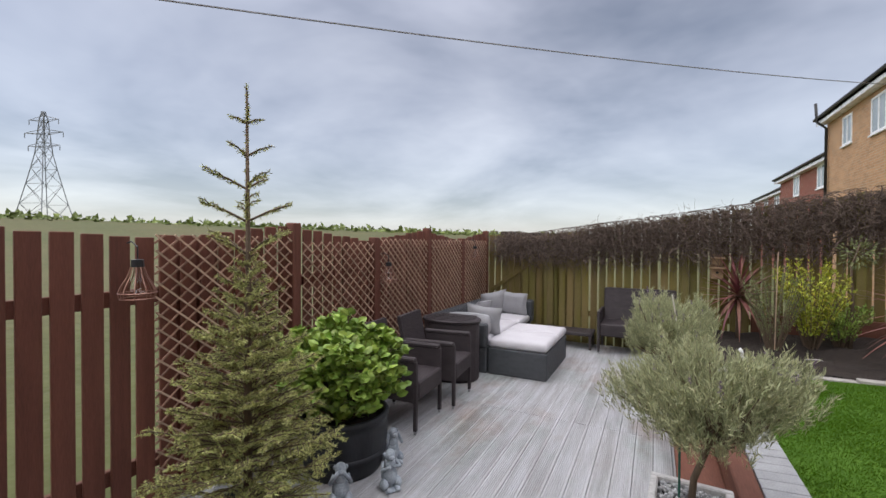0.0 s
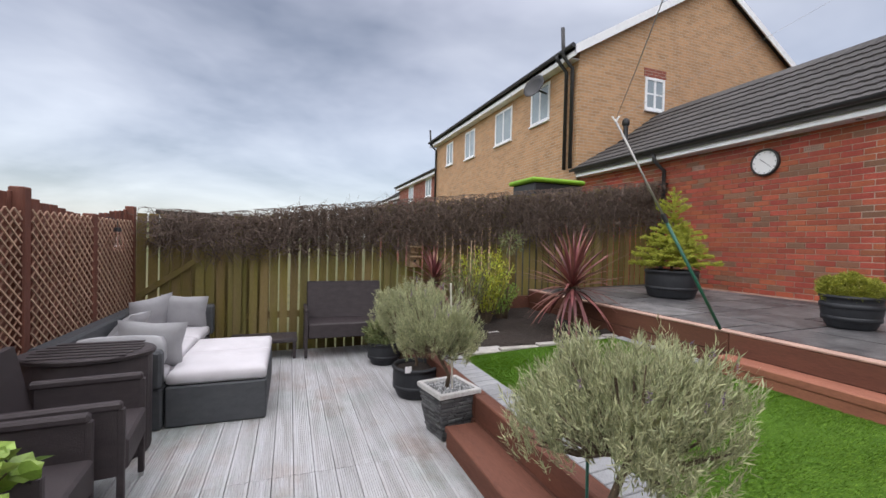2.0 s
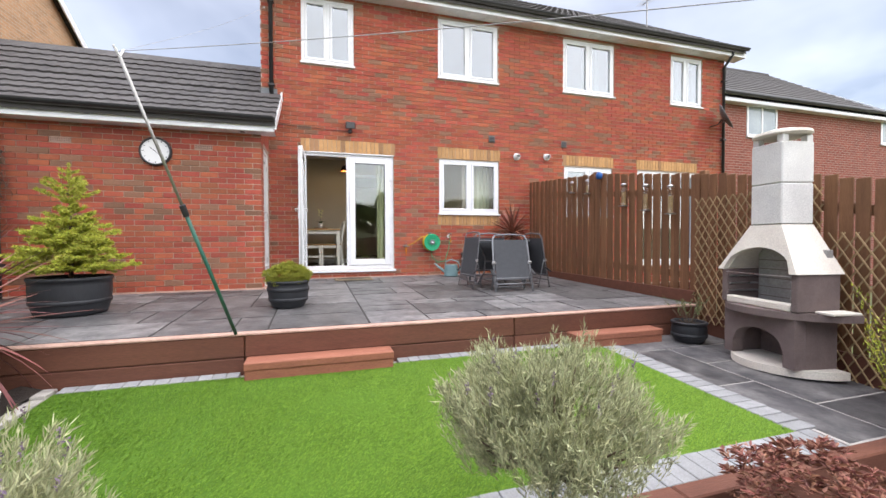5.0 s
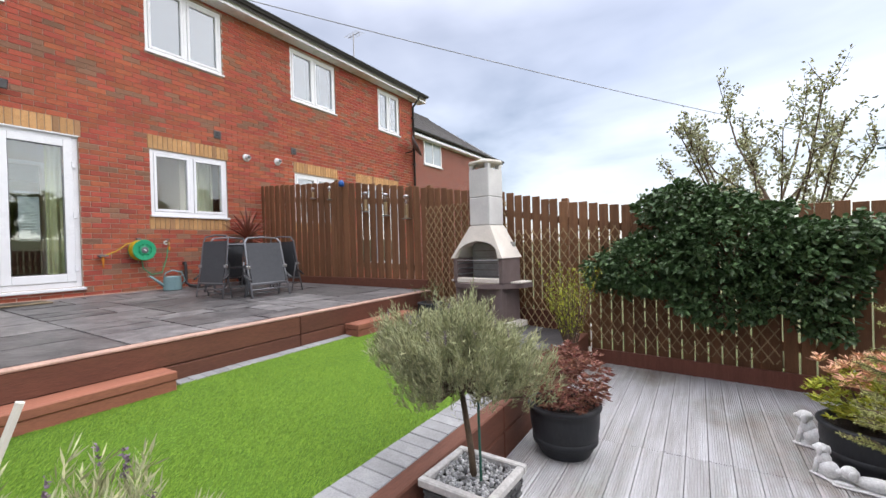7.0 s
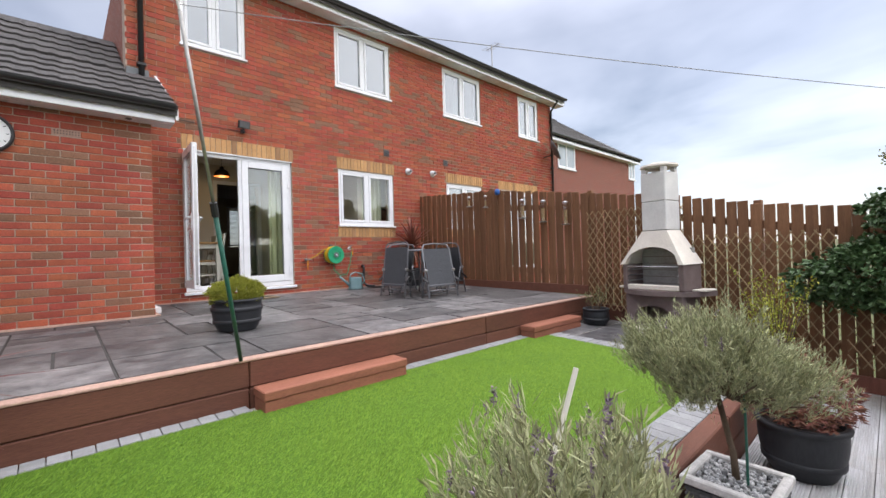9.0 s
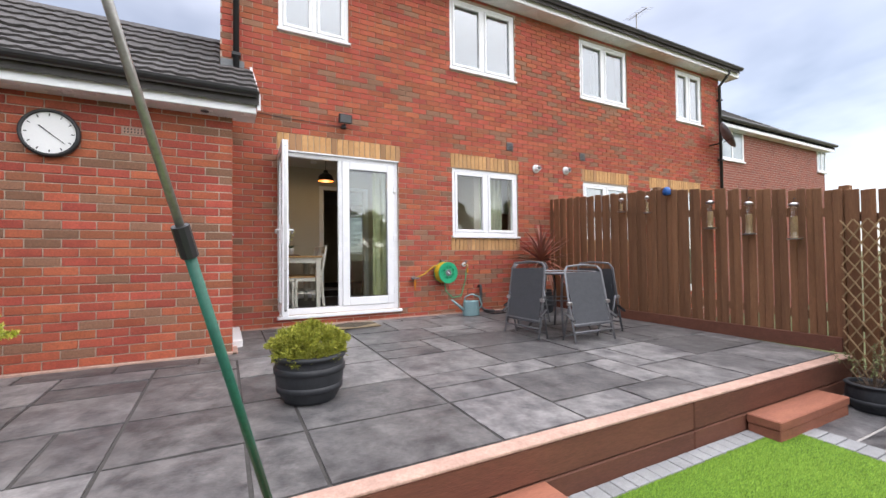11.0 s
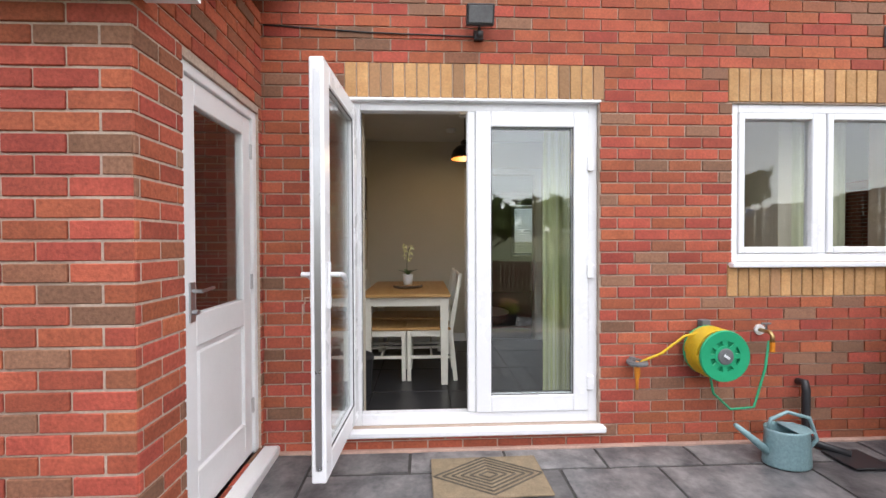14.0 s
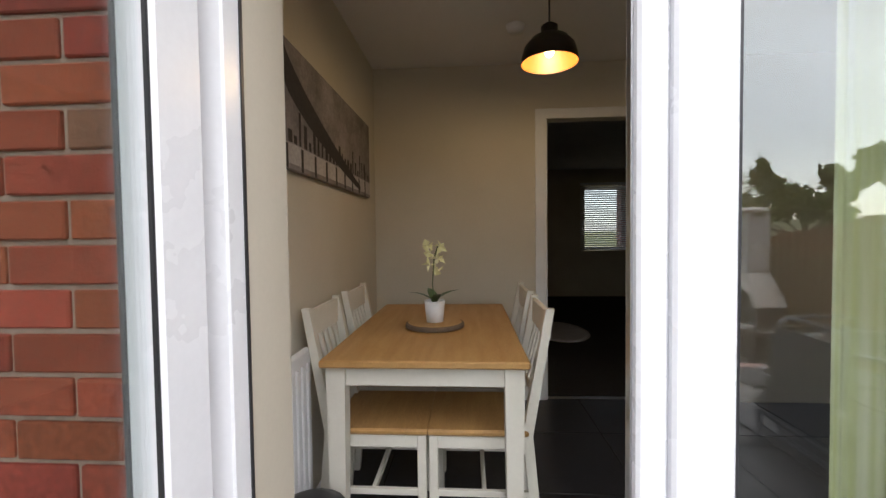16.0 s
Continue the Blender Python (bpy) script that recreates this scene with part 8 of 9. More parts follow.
folding_chair(pose(5.165, 1.18, patio_z(5.1), 0, 0, 92) @ Matrix.Diagonal((0.38, 1.22, 0.87, 1)), "folded grey garden chair standing against the table")
folding_chair(pose(4.71, 0.78, patio_z(4.6), 0, 0, 180) @ Matrix.Diagonal((0.54, 1.20, 0.84, 1)), "folded grey garden chair with a charcoal sling back")
folding_chair(pose(5.73, 0.66, patio_z(5.8), 0, 0, 0) @ Matrix.Diagonal((0.54, 1.20, 0.84, 1)), "folded grey garden chair behind the table")
folding_chair(pose(5.08, 0.20, patio_z(5.1), 0, 0, -90) @ Matrix.Diagonal((0.42, 1.20, 0.85, 1)), "folded grey garden chair between table and fence")

# ---- on the house wall ----
M_YHOSE = material("yellow_hose", (0.62, 0.42, 0.015), (0.55, 0.36, 0.012), 10, 0.45, bump=0.1)
M_GREENR = material("bright_green_plastic", (0.02, 0.32, 0.15), (0.025, 0.36, 0.17), 6, 0.38, bump=0.05, grit=0.05)
M_ORANGE = material("orange_plastic", (0.75, 0.27, 0.02), (0.68, 0.24, 0.02), 6, 0.4, bump=0.05)
hr = thing("hose_reel", (HX - 0.006, 1.37, 1.47), "wall-mounted green hose reel wound with yellow hose", "hose reel")
part("wall_bracket", Shape().cbox(-0.05, -0.03, -0.14, 0.0, 0.03, 0.19, 0.006).cbox(-0.22, -0.02, -0.02, -0.045, 0.02, 0.02, 0.004), M_GREYPL, hr)
rotx = Matrix.Rotation(radians(-90), 4, "Y")
part("drum", Shape().lathe([(0.0, 0.05), (0.10, 0.05), (0.10, 0.20), (0.0, 0.20)], 28, rotx), M_GREENR, hr)
coil = []
for k in range(9 * 24 + 1):
    a = 2 * math.pi * k / 24
    coil.append((-0.065 - 0.0135 * k / 24, 0.150 * math.cos(a), 0.150 * math.sin(a)))
part("hose", Shape().tube(coil, 0.0085, 7), M_YHOSE, hr, "coiled yellow hose", smooth=True)
coil2 = [(-0.07 - 0.0150 * k / 24, 0.134 * math.cos(2 * math.pi * k / 24), 0.134 * math.sin(2 * math.pi * k / 24)) for k in range(8 * 24 + 1)]
part("hose", Shape().tube(coil2, 0.0085, 6), M_YHOSE, hr, "coiled yellow hose", smooth=True)
for x0 in (0.045, 0.205):
    ringf = Shape().lathe([(0.095, x0), (0.152, x0 - 0.004), (0.158, x0 + 0.008), (0.152, x0 + 0.018), (0.095, x0 + 0.014), (0.095, x0)], 36, rotx)
    for k in range(8):
        a = 2 * math.pi * k / 8
        part("spoke", Shape().cbox(0.05, -0.016, x0 + 0.001, 0.11, 0.016, x0 + 0.013, 0.003, rotx @ Matrix.Rotation(a, 4, "Z")), M_GREENR, hr)
    part("hub", Shape().lathe([(0.0, x0), (0.066, x0), (0.066, x0 + 0.016), (0.0, x0 + 0.02)], 24, rotx), M_GREENR, hr)
    part("side_flange", ringf, M_GREENR, hr)
part("hub_cap", Shape().lathe([(0.0, 0.232), (0.045, 0.228), (0.05, 0.224)], 24, rotx), M_GREYPL, hr, "grey hub cap")
part("hub_mark", Shape().cbox(-0.236, -0.022, -0.008, -0.231, 0.022, 0.008, 0.002, Matrix.Rotation(radians(35), 4, "X")), M_UPVC, hr, "white hub marking")
part("hose_end", Shape().tube([(-0.10, 0.06, 0.125), (-0.10, 0.18, 0.10), (-0.09, 0.32, -0.01), (-0.08, 0.44, -0.06), (-0.075, 0.47, -0.10)], 0.0085, 7), M_YHOSE, hr, smooth=True)
part("feed_hose", Shape().tube([(-0.05, -0.02, -0.14), (-0.06, -0.04, -0.28), (-0.08, -0.14, -0.38), (-0.10, -0.28, -0.36), (-0.09, -0.36, -0.12), (-0.09, -0.385, 0.06)], 0.008, 7), M_GREENR, hr, smooth=True)
gd = thing("hose_guide", (HX - 0.006, 1.84, 1.40), "grey wall guide holding the orange hose nozzle", "hose guide")
part("bracket", Shape().cbox(-0.03, -0.02, -0.03, 0.0, 0.02, 0.02, 0.004).lathe([(0.03, -0.012), (0.062, -0.012), (0.066, 0.0), (0.062, 0.012), (0.03, 0.012), (0.03, -0.012)], 20, Matrix.Translation((-0.075, 0, 0))), M_GREYPL, gd, smooth=False)
part("nozzle", Shape().lathe([(0.0, -0.16), (0.009, -0.16), (0.011, -0.10), (0.018, -0.06), (0.018, -0.02), (0.010, 0.0), (0.010, 0.02), (0.0, 0.02)], 14, Matrix.Translation((-0.075, 0, -0.012))), M_ORANGE, gd, "orange spray nozzle", smooth=True)
tp = thing("garden_tap", (HX - 0.006, 0.98, 1.585), "brass garden tap with a green hose connector", "tap")
M_BRASS = material("dull_brass", (0.50, 0.36, 0.16), (0.42, 0.30, 0.13), 8, 0.35, metal=0.9)
part("body", Shape().tube([(0, 0, 0), (-0.09, 0, 0), (-0.11, 0, -0.02), (-0.11, 0, -0.06)], 0.013, 8), M_BRASS, tp, smooth=True)
part("handle", Shape().tube([(-0.06, -0.03, 0.05), (-0.06, 0.03, 0.05)], 0.007, 6).tube([(-0.06, 0, 0), (-0.06, 0, 0.05)], 0.006, 6), M_GREYPL, tp)
part("connector", Shape().tube([(-0.11, 0, -0.06), (-0.11, 0, -0.12)], 0.015, 8), M_ORANGE, tp, "orange hose connector")
part("rose_plate", Shape().tube([(0.0, 0, 0), (-0.012, 0, 0)], 0.035, 14), M_PAINT, tp)
M_CAN = material("pale_blue_green_steel", (0.26, 0.40, 0.42), (0.21, 0.34, 0.36), 6, 0.45, bump=0.1, metal=0.1)
wc = thing("watering_can", pose(6.68, 1.02, patio_z(6.68), 0, 0, 0), "pale blue-green metal watering can on the patio", "watering can")
part("body", Shape().lathe([(0.0, 0.0), (0.115, 0.0), (0.118, 0.01), (0.108, 0.20), (0.112, 0.215), (0.104, 0.215), (0.10, 0.19), (0.11, 0.02), (0.0, 0.01)], 28, Matrix.Diagonal((0.82, 1.15, 1, 1))), M_CAN, wc, smooth=True)
part("lid", Shape().add([(-0.08, -0.11, 0.212), (0.08, -0.11, 0.212), (0.085, 0.0, 0.216), (-0.085, 0.0, 0.216), (0, -0.13, 0.21)], [(0, 4, 1, 2, 3)]), M_CAN, wc)
part("handle", Shape().tube([(0, -0.11, 0.06), (0, -0.19, 0.14), (0, -0.14, 0.27), (0, 0.0, 0.31), (0, 0.10, 0.27), (0, 0.115, 0.215)], 0.011, 8), M_CAN, wc, smooth=True)
part("spout", Shape().tube([(0, 0.10, 0.06), (0, 0.22, 0.16), (0, 0.32, 0.24)], 0.026, 10, 0.014), M_CAN, wc, smooth=True)
dp = thing("waste_pipe", (6.93, 0.72, patio_z(6.9)), "black waste pipe bending down to a gully", "pipe")
part("pipe", Shape().tube([(0.0, 0.0, 0.40), (-0.05, 0.0, 0.41), (-0.06, 0.0, 0.36), (-0.06, 0.0, 0.08), (-0.10, -0.04, 0.03), (-0.22, -0.14, 0.02)], 0.024, 10), M_BLACKPL, dp, smooth=True)
part("gully_grate", Shape().cbox(-0.36, -0.26, 0.001, -0.14, -0.02, 0.012, 0.003), M_BLACKPL, dp)
M_MAT = material("coir_and_grey_weave", (0.28, 0.215, 0.135), (0.20, 0.155, 0.10), 12, 0.95, bump=0.8, fine=120)
M_MATD = material("dark_weave_line", (0.07, 0.06, 0.045), (0.10, 0.085, 0.065), 12, 0.95)
dm = thing("door_mat", pose(6.62, 2.83, patio_z(6.6) + 0.002, 0, 0.0, 1), "worn coir doormat with concentric diamonds", "doormat")
part("pad", Shape().cbox(-0.20, -0.32, 0.0, 0.20, 0.32, 0.016, 0.006), M_MAT, dm)
for k in range(1, 7):
    a_, b_ = 0.19 * k / 6, 0.31 * k / 6
    for q0, q1 in (((a_, 0), (0, b_)), ((0, b_), (-a_, 0)), ((-a_, 0), (0, -b_)), ((0, -b_), (a_, 0))):
        part("weave_line", Shape().tube([(q0[0], q0[1], 0.0165), (q1[0], q1[1], 0.0165)], 0.006, 4), M_MATD, dm)
fl_ = thing("flood_light", (HX - 0.006, 2.84, 3.47), "black security floodlight above the French doors", "floodlight")
part("bracket", Shape().cbox(-0.03, -0.03, -0.03, 0.0, 0.03, 0.03, 0.004).tube([(-0.03, 0, 0), (-0.075, 0, 0.045)], 0.010, 8), M_BLACKPL, fl_)
hm = Matrix.Translation((-0.10, 0, 0.085)) @ Matrix.Rotation(radians(-18), 4, "Y")
part("housing", Shape().cbox(-0.025, -0.085, -0.06, 0.03, 0.085, 0.06, 0.006, hm), M_BLACKPL, fl_)
part("lens", Shape().cbox(-0.03, -0.072, -0.047, -0.0255, 0.072, 0.047, 0.002, hm), M_GREYPL, fl_, "grey lens")
part("sensor", Shape().blob((-0.075, 0, -0.02), 0.022, 12, 8), M_BLACKPL, fl_, smooth=True)
part("cable", Shape().tube([(-0.004, 0.03, 0.0), (-0.004, 0.7, 0.015), (-0.004, 1.34, 0.05)], 0.005, 6), M_BLACKPL, fl_)
for y, z in ((0.07, 3.52), (-1.58, 3.52)):
    v = thing("wall_vent", (HX - 0.006, y, z), "small dark louvred vent on the brick wall", "vent", "wall vents")
    part("frame", Shape().cbox(-0.018, -0.065, -0.065, 0.0, 0.065, 0.065, 0.004), M_GREYPL, v)
    for k in range(4):
        part("louvre", Shape().cbox(-0.028, -0.05, -0.05 + k * 0.027, -0.017, 0.05, -0.038 + k * 0.027, 0.002), M_BLACKPL, v)
for y, z in ((-0.48, 3.20), (-1.17, 3.23)):
    v = thing("boiler_flue", (HX - 0.006, y, z), "round white flue terminal on the brick wall", "flue", "boiler flues")
    part("collar", Shape().lathe([(0.045, 0.0), (0.075, 0.0), (0.07, 0.02), (0.048, 0.024)], 20, rotx), M_PAINT, v, smooth=True)
    part("pipe", Shape().lathe([(0.042, 0.0), (0.042, 0.10), (0.034, 0.10), (0.034, 0.02)], 18, rotx), M_PAINT, v, smooth=True)
    part("core", Shape().lathe([(0.0, 0.06), (0.022, 0.06), (0.024, 0.12), (0.0, 0.12)], 14, rotx), M_GREYPL, v)
sd2 = thing("satellite_dish", (HX - 0.01, -5.62, 4.20), "dark grey satellite dish on the adjoining house", "satellite dish")
part("dish", Shape().lathe([(0.0, 0.0), (0.12, 0.012), (0.22, 0.04), (0.31, 0.085), (0.314, 0.075), (0.22, 0.026), (0.12, -0.002), (0.0, -0.012)], 24, pose(-0.32, 0.0, 0.12, 0, -65, 35)), M_GREYPL, sd2, smooth=True)
part("arm", Shape().tube([(0, 0, 0), (-0.2, 0, 0.0), (-0.30, 0, 0.10)], 0.016, 8).tube([(-0.32, 0.02, 0.0), (-0.62, 0.2, 0.02)], 0.010, 6), M_BLACKPL, sd2)
ae = thing("tv_aerial", (8.3, -5.0, 6.9), "television aerial on a mast above the roof", "aerial")
part("mast", Shape().tube([(0, 0, -0.4), (0, 0, 0.95)], 0.016, 8), M_ALU, ae)
part("boom", Shape().tube([(-0.45, 0.2, 0.80), (0.35, -0.16, 1.0)], 0.010, 6), M_ALU, ae)
for k in range(9):
    c_ = Vector((-0.45, 0.2, 0.80)).lerp(Vector((0.35, -0.16, 1.0)), k / 8)
    part("element", Shape().tube([c_ + Vector((-0.06, -0.14, 0)), c_ + Vector((0.06, 0.14, 0))], 0.004, 5), M_ALU, ae)
clk = thing("wall_clock", (GX - 0.006, 5.50, 2.72), "round white outdoor clock on the garage wall", "clock")
part("case", Shape().lathe([(0.0, 0.0), (0.19, 0.0), (0.195, 0.02), (0.19, 0.045), (0.168, 0.05), (0.166, 0.03), (0.0, 0.03)], 36, rotx), M_BLACKPL, clk, smooth=True)
part("face", Shape().lathe([(0.0, 0.034), (0.166, 0.034)], 36, rotx), M_PAINT, clk)
for k in range(12):
    a = 2 * math.pi * k / 12
    part("hour_mark", Shape().cbox(-0.037, -0.004, 0.135, -0.0345, 0.004, 0.155, 0.001, Matrix.Rotation(a, 4, "X")), M_BLACKPL, clk)
part("pointer", Shape().cbox(-0.040, -0.004, -0.02, -0.037, 0.004, 0.085, 0.001, Matrix.Rotation(radians(-50), 4, "X")), M_BLACKPL, clk)
part("pointer", Shape().cbox(-0.043, -0.003, -0.02, -0.0405, 0.003, 0.125, 0.001, Matrix.Rotation(radians(130), 4, "X")), M_BLACKPL, clk)

# ---- dining room ----
dt = thing("dining_table", (8.31, 3.343, RF), "oak-topped dining table with cream painted legs", "table")
part("tabletop", Shape().cbox(-0.60, -0.37, 0.735, 0.60, 0.37, 0.762, 0.005), M_OAK, dt, "oak veneer top")
part("apron", Shape().cbox(-0.55, -0.335, 0.655, 0.55, -0.315, 0.734).cbox(-0.55, 0.315, 0.655, 0.55, 0.335, 0.734).cbox(-0.55, -0.314, 0.655, -0.53, 0.314, 0.734).cbox(0.53, -0.314, 0.655, 0.55, 0.314, 0.734), M_CREAMW, dt)
for sx in (-1, 1):
    for sy in (-1, 1):
        x, y = sx * 0.535, sy * 0.32
        part("leg", Shape().add([(x - 0.026, y - 0.026, 0), (x + 0.026, y - 0.026, 0), (x + 0.026, y + 0.026, 0), (x - 0.026, y + 0.026, 0), (x - 0.035, y - 0.035, 0.733), (x + 0.035, y - 0.035, 0.733), (x + 0.035, y + 0.035, 0.733), (x - 0.035, y + 0.035, 0.733)],
                                [(3, 2, 1, 0), (4, 5, 6, 7), (0, 1, 5, 4), (1, 2, 6, 5), (2, 3, 7, 6), (3, 0, 4, 7)]), M_CREAMW, dt)


def dining_chair(m, label):
    """A cream dining chair with an oak seat, facing +y; its slatted back at -y."""
    th = thing("dining_chair", m, label, "chair", "chairs round the dining table")
    part("seat", Shape().cbox(-0.20, -0.19, 0.435, 0.20, 0.20, 0.46, 0.008), M_OAK, th, "oak veneer seat")
    part("seat_rail", Shape().cbox(-0.185, -0.175, 0.38, 0.185, -0.155, 0.434).cbox(-0.185, 0.165, 0.38, 0.185, 0.185, 0.434).cbox(-0.185, -0.154, 0.38, -0.165, 0.164, 0.434).cbox(0.165, -0.154, 0.38, 0.185, 0.164, 0.434), M_CREAMW, th)
    for sx in (-1, 1):
        part("leg", Shape().cbox(sx * 0.17 - 0.018, 0.155, 0.0, sx * 0.17 + 0.018, 0.19, 0.434, 0.003), M_CREAMW, th)
        part("back_post", Shape().add([(sx * 0.175 - 0.016, -0.245, 0), (sx * 0.175 + 0.016, -0.245, 0), (sx * 0.175 + 0.016, -0.21, 0), (sx * 0.175 - 0.016, -0.21, 0),
                                       (sx * 0.175 - 0.018, -0.205, 0.44), (sx * 0.175 + 0.018, -0.205, 0.44), (sx * 0.175 + 0.018, -0.165, 0.44), (sx * 0.175 - 0.018, -0.165, 0.44),
                                       (sx * 0.18 - 0.016, -0.285, 0.92), (sx * 0.18 + 0.016, -0.285, 0.92), (sx * 0.18 + 0.016, -0.255, 0.92), (sx * 0.18 - 0.016, -0.255, 0.92)],
                                      [(3, 2, 1, 0), (8, 9, 10, 11)] + [(i + o_, (i + 1) % 4 + o_, (i + 1) % 4 + 4 + o_, i + 4 + o_) for o_ in (0, 4) for i in range(4)]), M_CREAMW, th)
        part("side_stretcher", Shape().cbox(sx * 0.17 - 0.009, -0.21, 0.19, sx * 0.17 + 0.009, 0.16, 0.215, 0.002), M_CREAMW, th)
    part("top_rail", Shape().cbox(-0.165, -0.278, 0.80, 0.165, -0.256, 0.91, 0.004), M_CREAMW, th)
    part("lower_rail", Shape().cbox(-0.16, -0.228, 0.57, 0.16, -0.208, 0.60, 0.003), M_CREAMW, th)
    for k in range(5):
        part("back_slat", Shape().add([(-0.12 + k * 0.06 - 0.010, -0.222, 0.60), (-0.12 + k * 0.06 + 0.010, -0.222, 0.60), (-0.12 + k * 0.06 + 0.010, -0.27, 0.80), (-0.12 + k * 0.06 - 0.010, -0.27, 0.80),
                                       (-0.12 + k * 0.06 - 0.010, -0.21, 0.60), (-0.12 + k * 0.06 + 0.010, -0.21, 0.60), (-0.12 + k * 0.06 + 0.010, -0.258, 0.80), (-0.12 + k * 0.06 - 0.010, -0.258, 0.80)],
                                      [(0, 1, 2, 3), (7, 6, 5, 4), (0, 3, 7, 4), (1, 5, 6, 2)]), M_CREAMW, th)
    part("stretcher", Shape().cbox(-0.16, -0.03, 0.19, 0.16, -0.012, 0.215, 0.002), M_CREAMW, th)
    return th


proto = dining_chair(pose(8.04, 3.15, RF, 0, 0, 0), "cream painted dining chair with an oak seat pushed under the table")
copy_thing(proto, pose(8.54, 3.15, RF, 0, 0, 0))
copy_thing(proto, pose(8.04, 3.54, RF, 0, 0, 180))
copy_thing(proto, pose(8.54, 3.54, RF, 0, 0, 180))
M_SHADE = material("dark_bronze_shade", (0.035, 0.028, 0.022), (0.05, 0.04, 0.03), 6, 0.4, metal=0.5, bump=0.05, grit=0.05)
M_SHADEI = material("gold_shade_lining", (0.24, 0.075, 0.012), (0.21, 0.068, 0.011), 6, 0.45, bump=0.05, grit=0.05)
PNX, PNY, PNZ = 8.267, 2.80, 2.965
pn = thing("pendant_lamp", (PNX, PNY, PNZ), "dark bronze dome pendant lamp with a gold lining, lit", "lamp")
part("shade", Shape().lathe([(0.13, 0.0), (0.128, 0.026), (0.114, 0.075), (0.082, 0.112), (0.05, 0.129), (0.038, 0.134), (0.038, 0.168), (0.018, 0.182), (0.0, 0.183)], 32), M_SHADE, pn, smooth=True)
part("lining", Shape().lathe([(0.127, 0.001), (0.124, 0.025), (0.109, 0.070), (0.077, 0.106), (0.042, 0.122), (0.0, 0.124)], 32), M_SHADEI, pn, "gold painted lining", smooth=True)
part("bulb", Shape().blob((0, 0, 0.058), (0.024, 0.024, 0.03), 14, 10), glow("warm_bulb", (1.0, 0.72, 0.36), 5.0), pn, "glowing warm bulb", smooth=True)
part("cord", Shape().tube([(0, 0, 0.182), (0, 0, RC - PNZ)], 0.004, 6), M_BLACKPL, pn)
part("ceiling_rose", Shape().lathe([(0.0, RC - PNZ - 0.025), (0.045, RC - PNZ - 0.02), (0.05, RC - PNZ - 0.001)], 18), M_PAINT, pn)
pl = bpy.data.lights.new("pendant_bulb", "POINT")
pl.energy, pl.color, pl.shadow_soft_size = 3.0, (1.0, 0.70, 0.38), 0.03
plo = new("pendant_bulb", pl)
plo.location = (PNX, PNY, PNZ - 0.01)
sm = thing("smoke_alarm", (8.75, 2.9, RC - 0.001), "round white smoke alarm on the ceiling", "smoke alarm")
part("body", Shape().lathe([(0.0, -0.035), (0.045, -0.03), (0.055, 0.0)], 20), M_UPVC, sm, smooth=True)
M_CANV = material("grey_city_print", (0.30, 0.27, 0.26), (0.13, 0.115, 0.11), 5, 0.8, bump=0.1)
M_INK = material("dark_print_ink", (0.035, 0.03, 0.03), (0.05, 0.045, 0.043), 9, 0.85, bump=0)
M_INKL = material("pale_print_ink", (0.48, 0.45, 0.43), (0.40, 0.37, 0.35), 9, 0.85, bump=0)
pc_ = thing("canvas_picture", (7.70, RY1 - 0.03, 2.43), "long black and white canvas print of a bridge and skyline", "picture")
part("canvas", Shape().cbox(0, 0, 0, 1.32, 0.028, 0.47, 0.003), M_CANV, pc_)
sweep = Shape()
for k in range(16):
    f0, f1 = k / 16, (k + 1) / 16
    za, zb = 0.47 - 0.42 * f0 ** 0.7, 0.47 - 0.42 * f1 ** 0.7
    sweep.add([(0.02 + 1.05 * f0, -0.002, za), (0.02 + 1.05 * f1, -0.002, zb), (0.02 + 1.05 * f1, -0.002, max(0, zb - 0.11 * (1 - f1) - 0.03)), (0.02 + 1.05 * f0, -0.002, max(0, za - 0.11 * (1 - f0) - 0.03))], [(0, 1, 2, 3)])
part("bridge_print", sweep, M_INK, pc_, "dark sweeping bridge shape")
rr_ = random.Random(9)
for k in range(26):
    x, hh = 0.03 + k * 0.049, rr_.uniform(0.03, 0.14)
    part("tower_print", Shape().box(x, -0.0016, 0.10, x + rr_.uniform(0.015, 0.035), -0.0006, 0.10 + hh), M_INK, pc_)
part("water_print", Shape().box(0.01, -0.0018, 0.02, 1.31, -0.0004, 0.095), M_INKL, pc_, "pale water below the skyline")
for k in range(9):
    part("pile_print", Shape().box(0.05 + k * 0.14, -0.0028, 0.0, 0.07 + k * 0.14, -0.002, 0.09), M_INK, pc_)
ws = thing("wood_slice", (8.26, 3.345, RF + 0.763), "round bark-edged wooden slice on the table", "serving board")
part("slice", Shape().lathe([(0.0, 0.0), (0.128, 0.0), (0.132, 0.012), (0.128, 0.024), (0.0, 0.024)], 28), M_OAK, ws)
part("bark", Shape().lathe([(0.129, 0.0), (0.140, 0.004), (0.139, 0.02), (0.129, 0.0235)], 28), M_BARK, ws)
orc = thing("potted_orchid", (8.26, 3.345, RF + 0.788), "yellow-white orchid in a white pot", "potted plant")
part("pot", Shape().lathe([(0.0, 0.0), (0.04, 0.0), (0.05, 0.10), (0.046, 0.10), (0.04, 0.02)], 20), M_PAINT, orc, smooth=True)
part("stem", Shape().tube([(0, 0, 0.06), (0.01, 0.01, 0.18), (0.0, 0.0, 0.30), (-0.03, -0.02, 0.36)], 0.003, 5), M_IVY, orc)
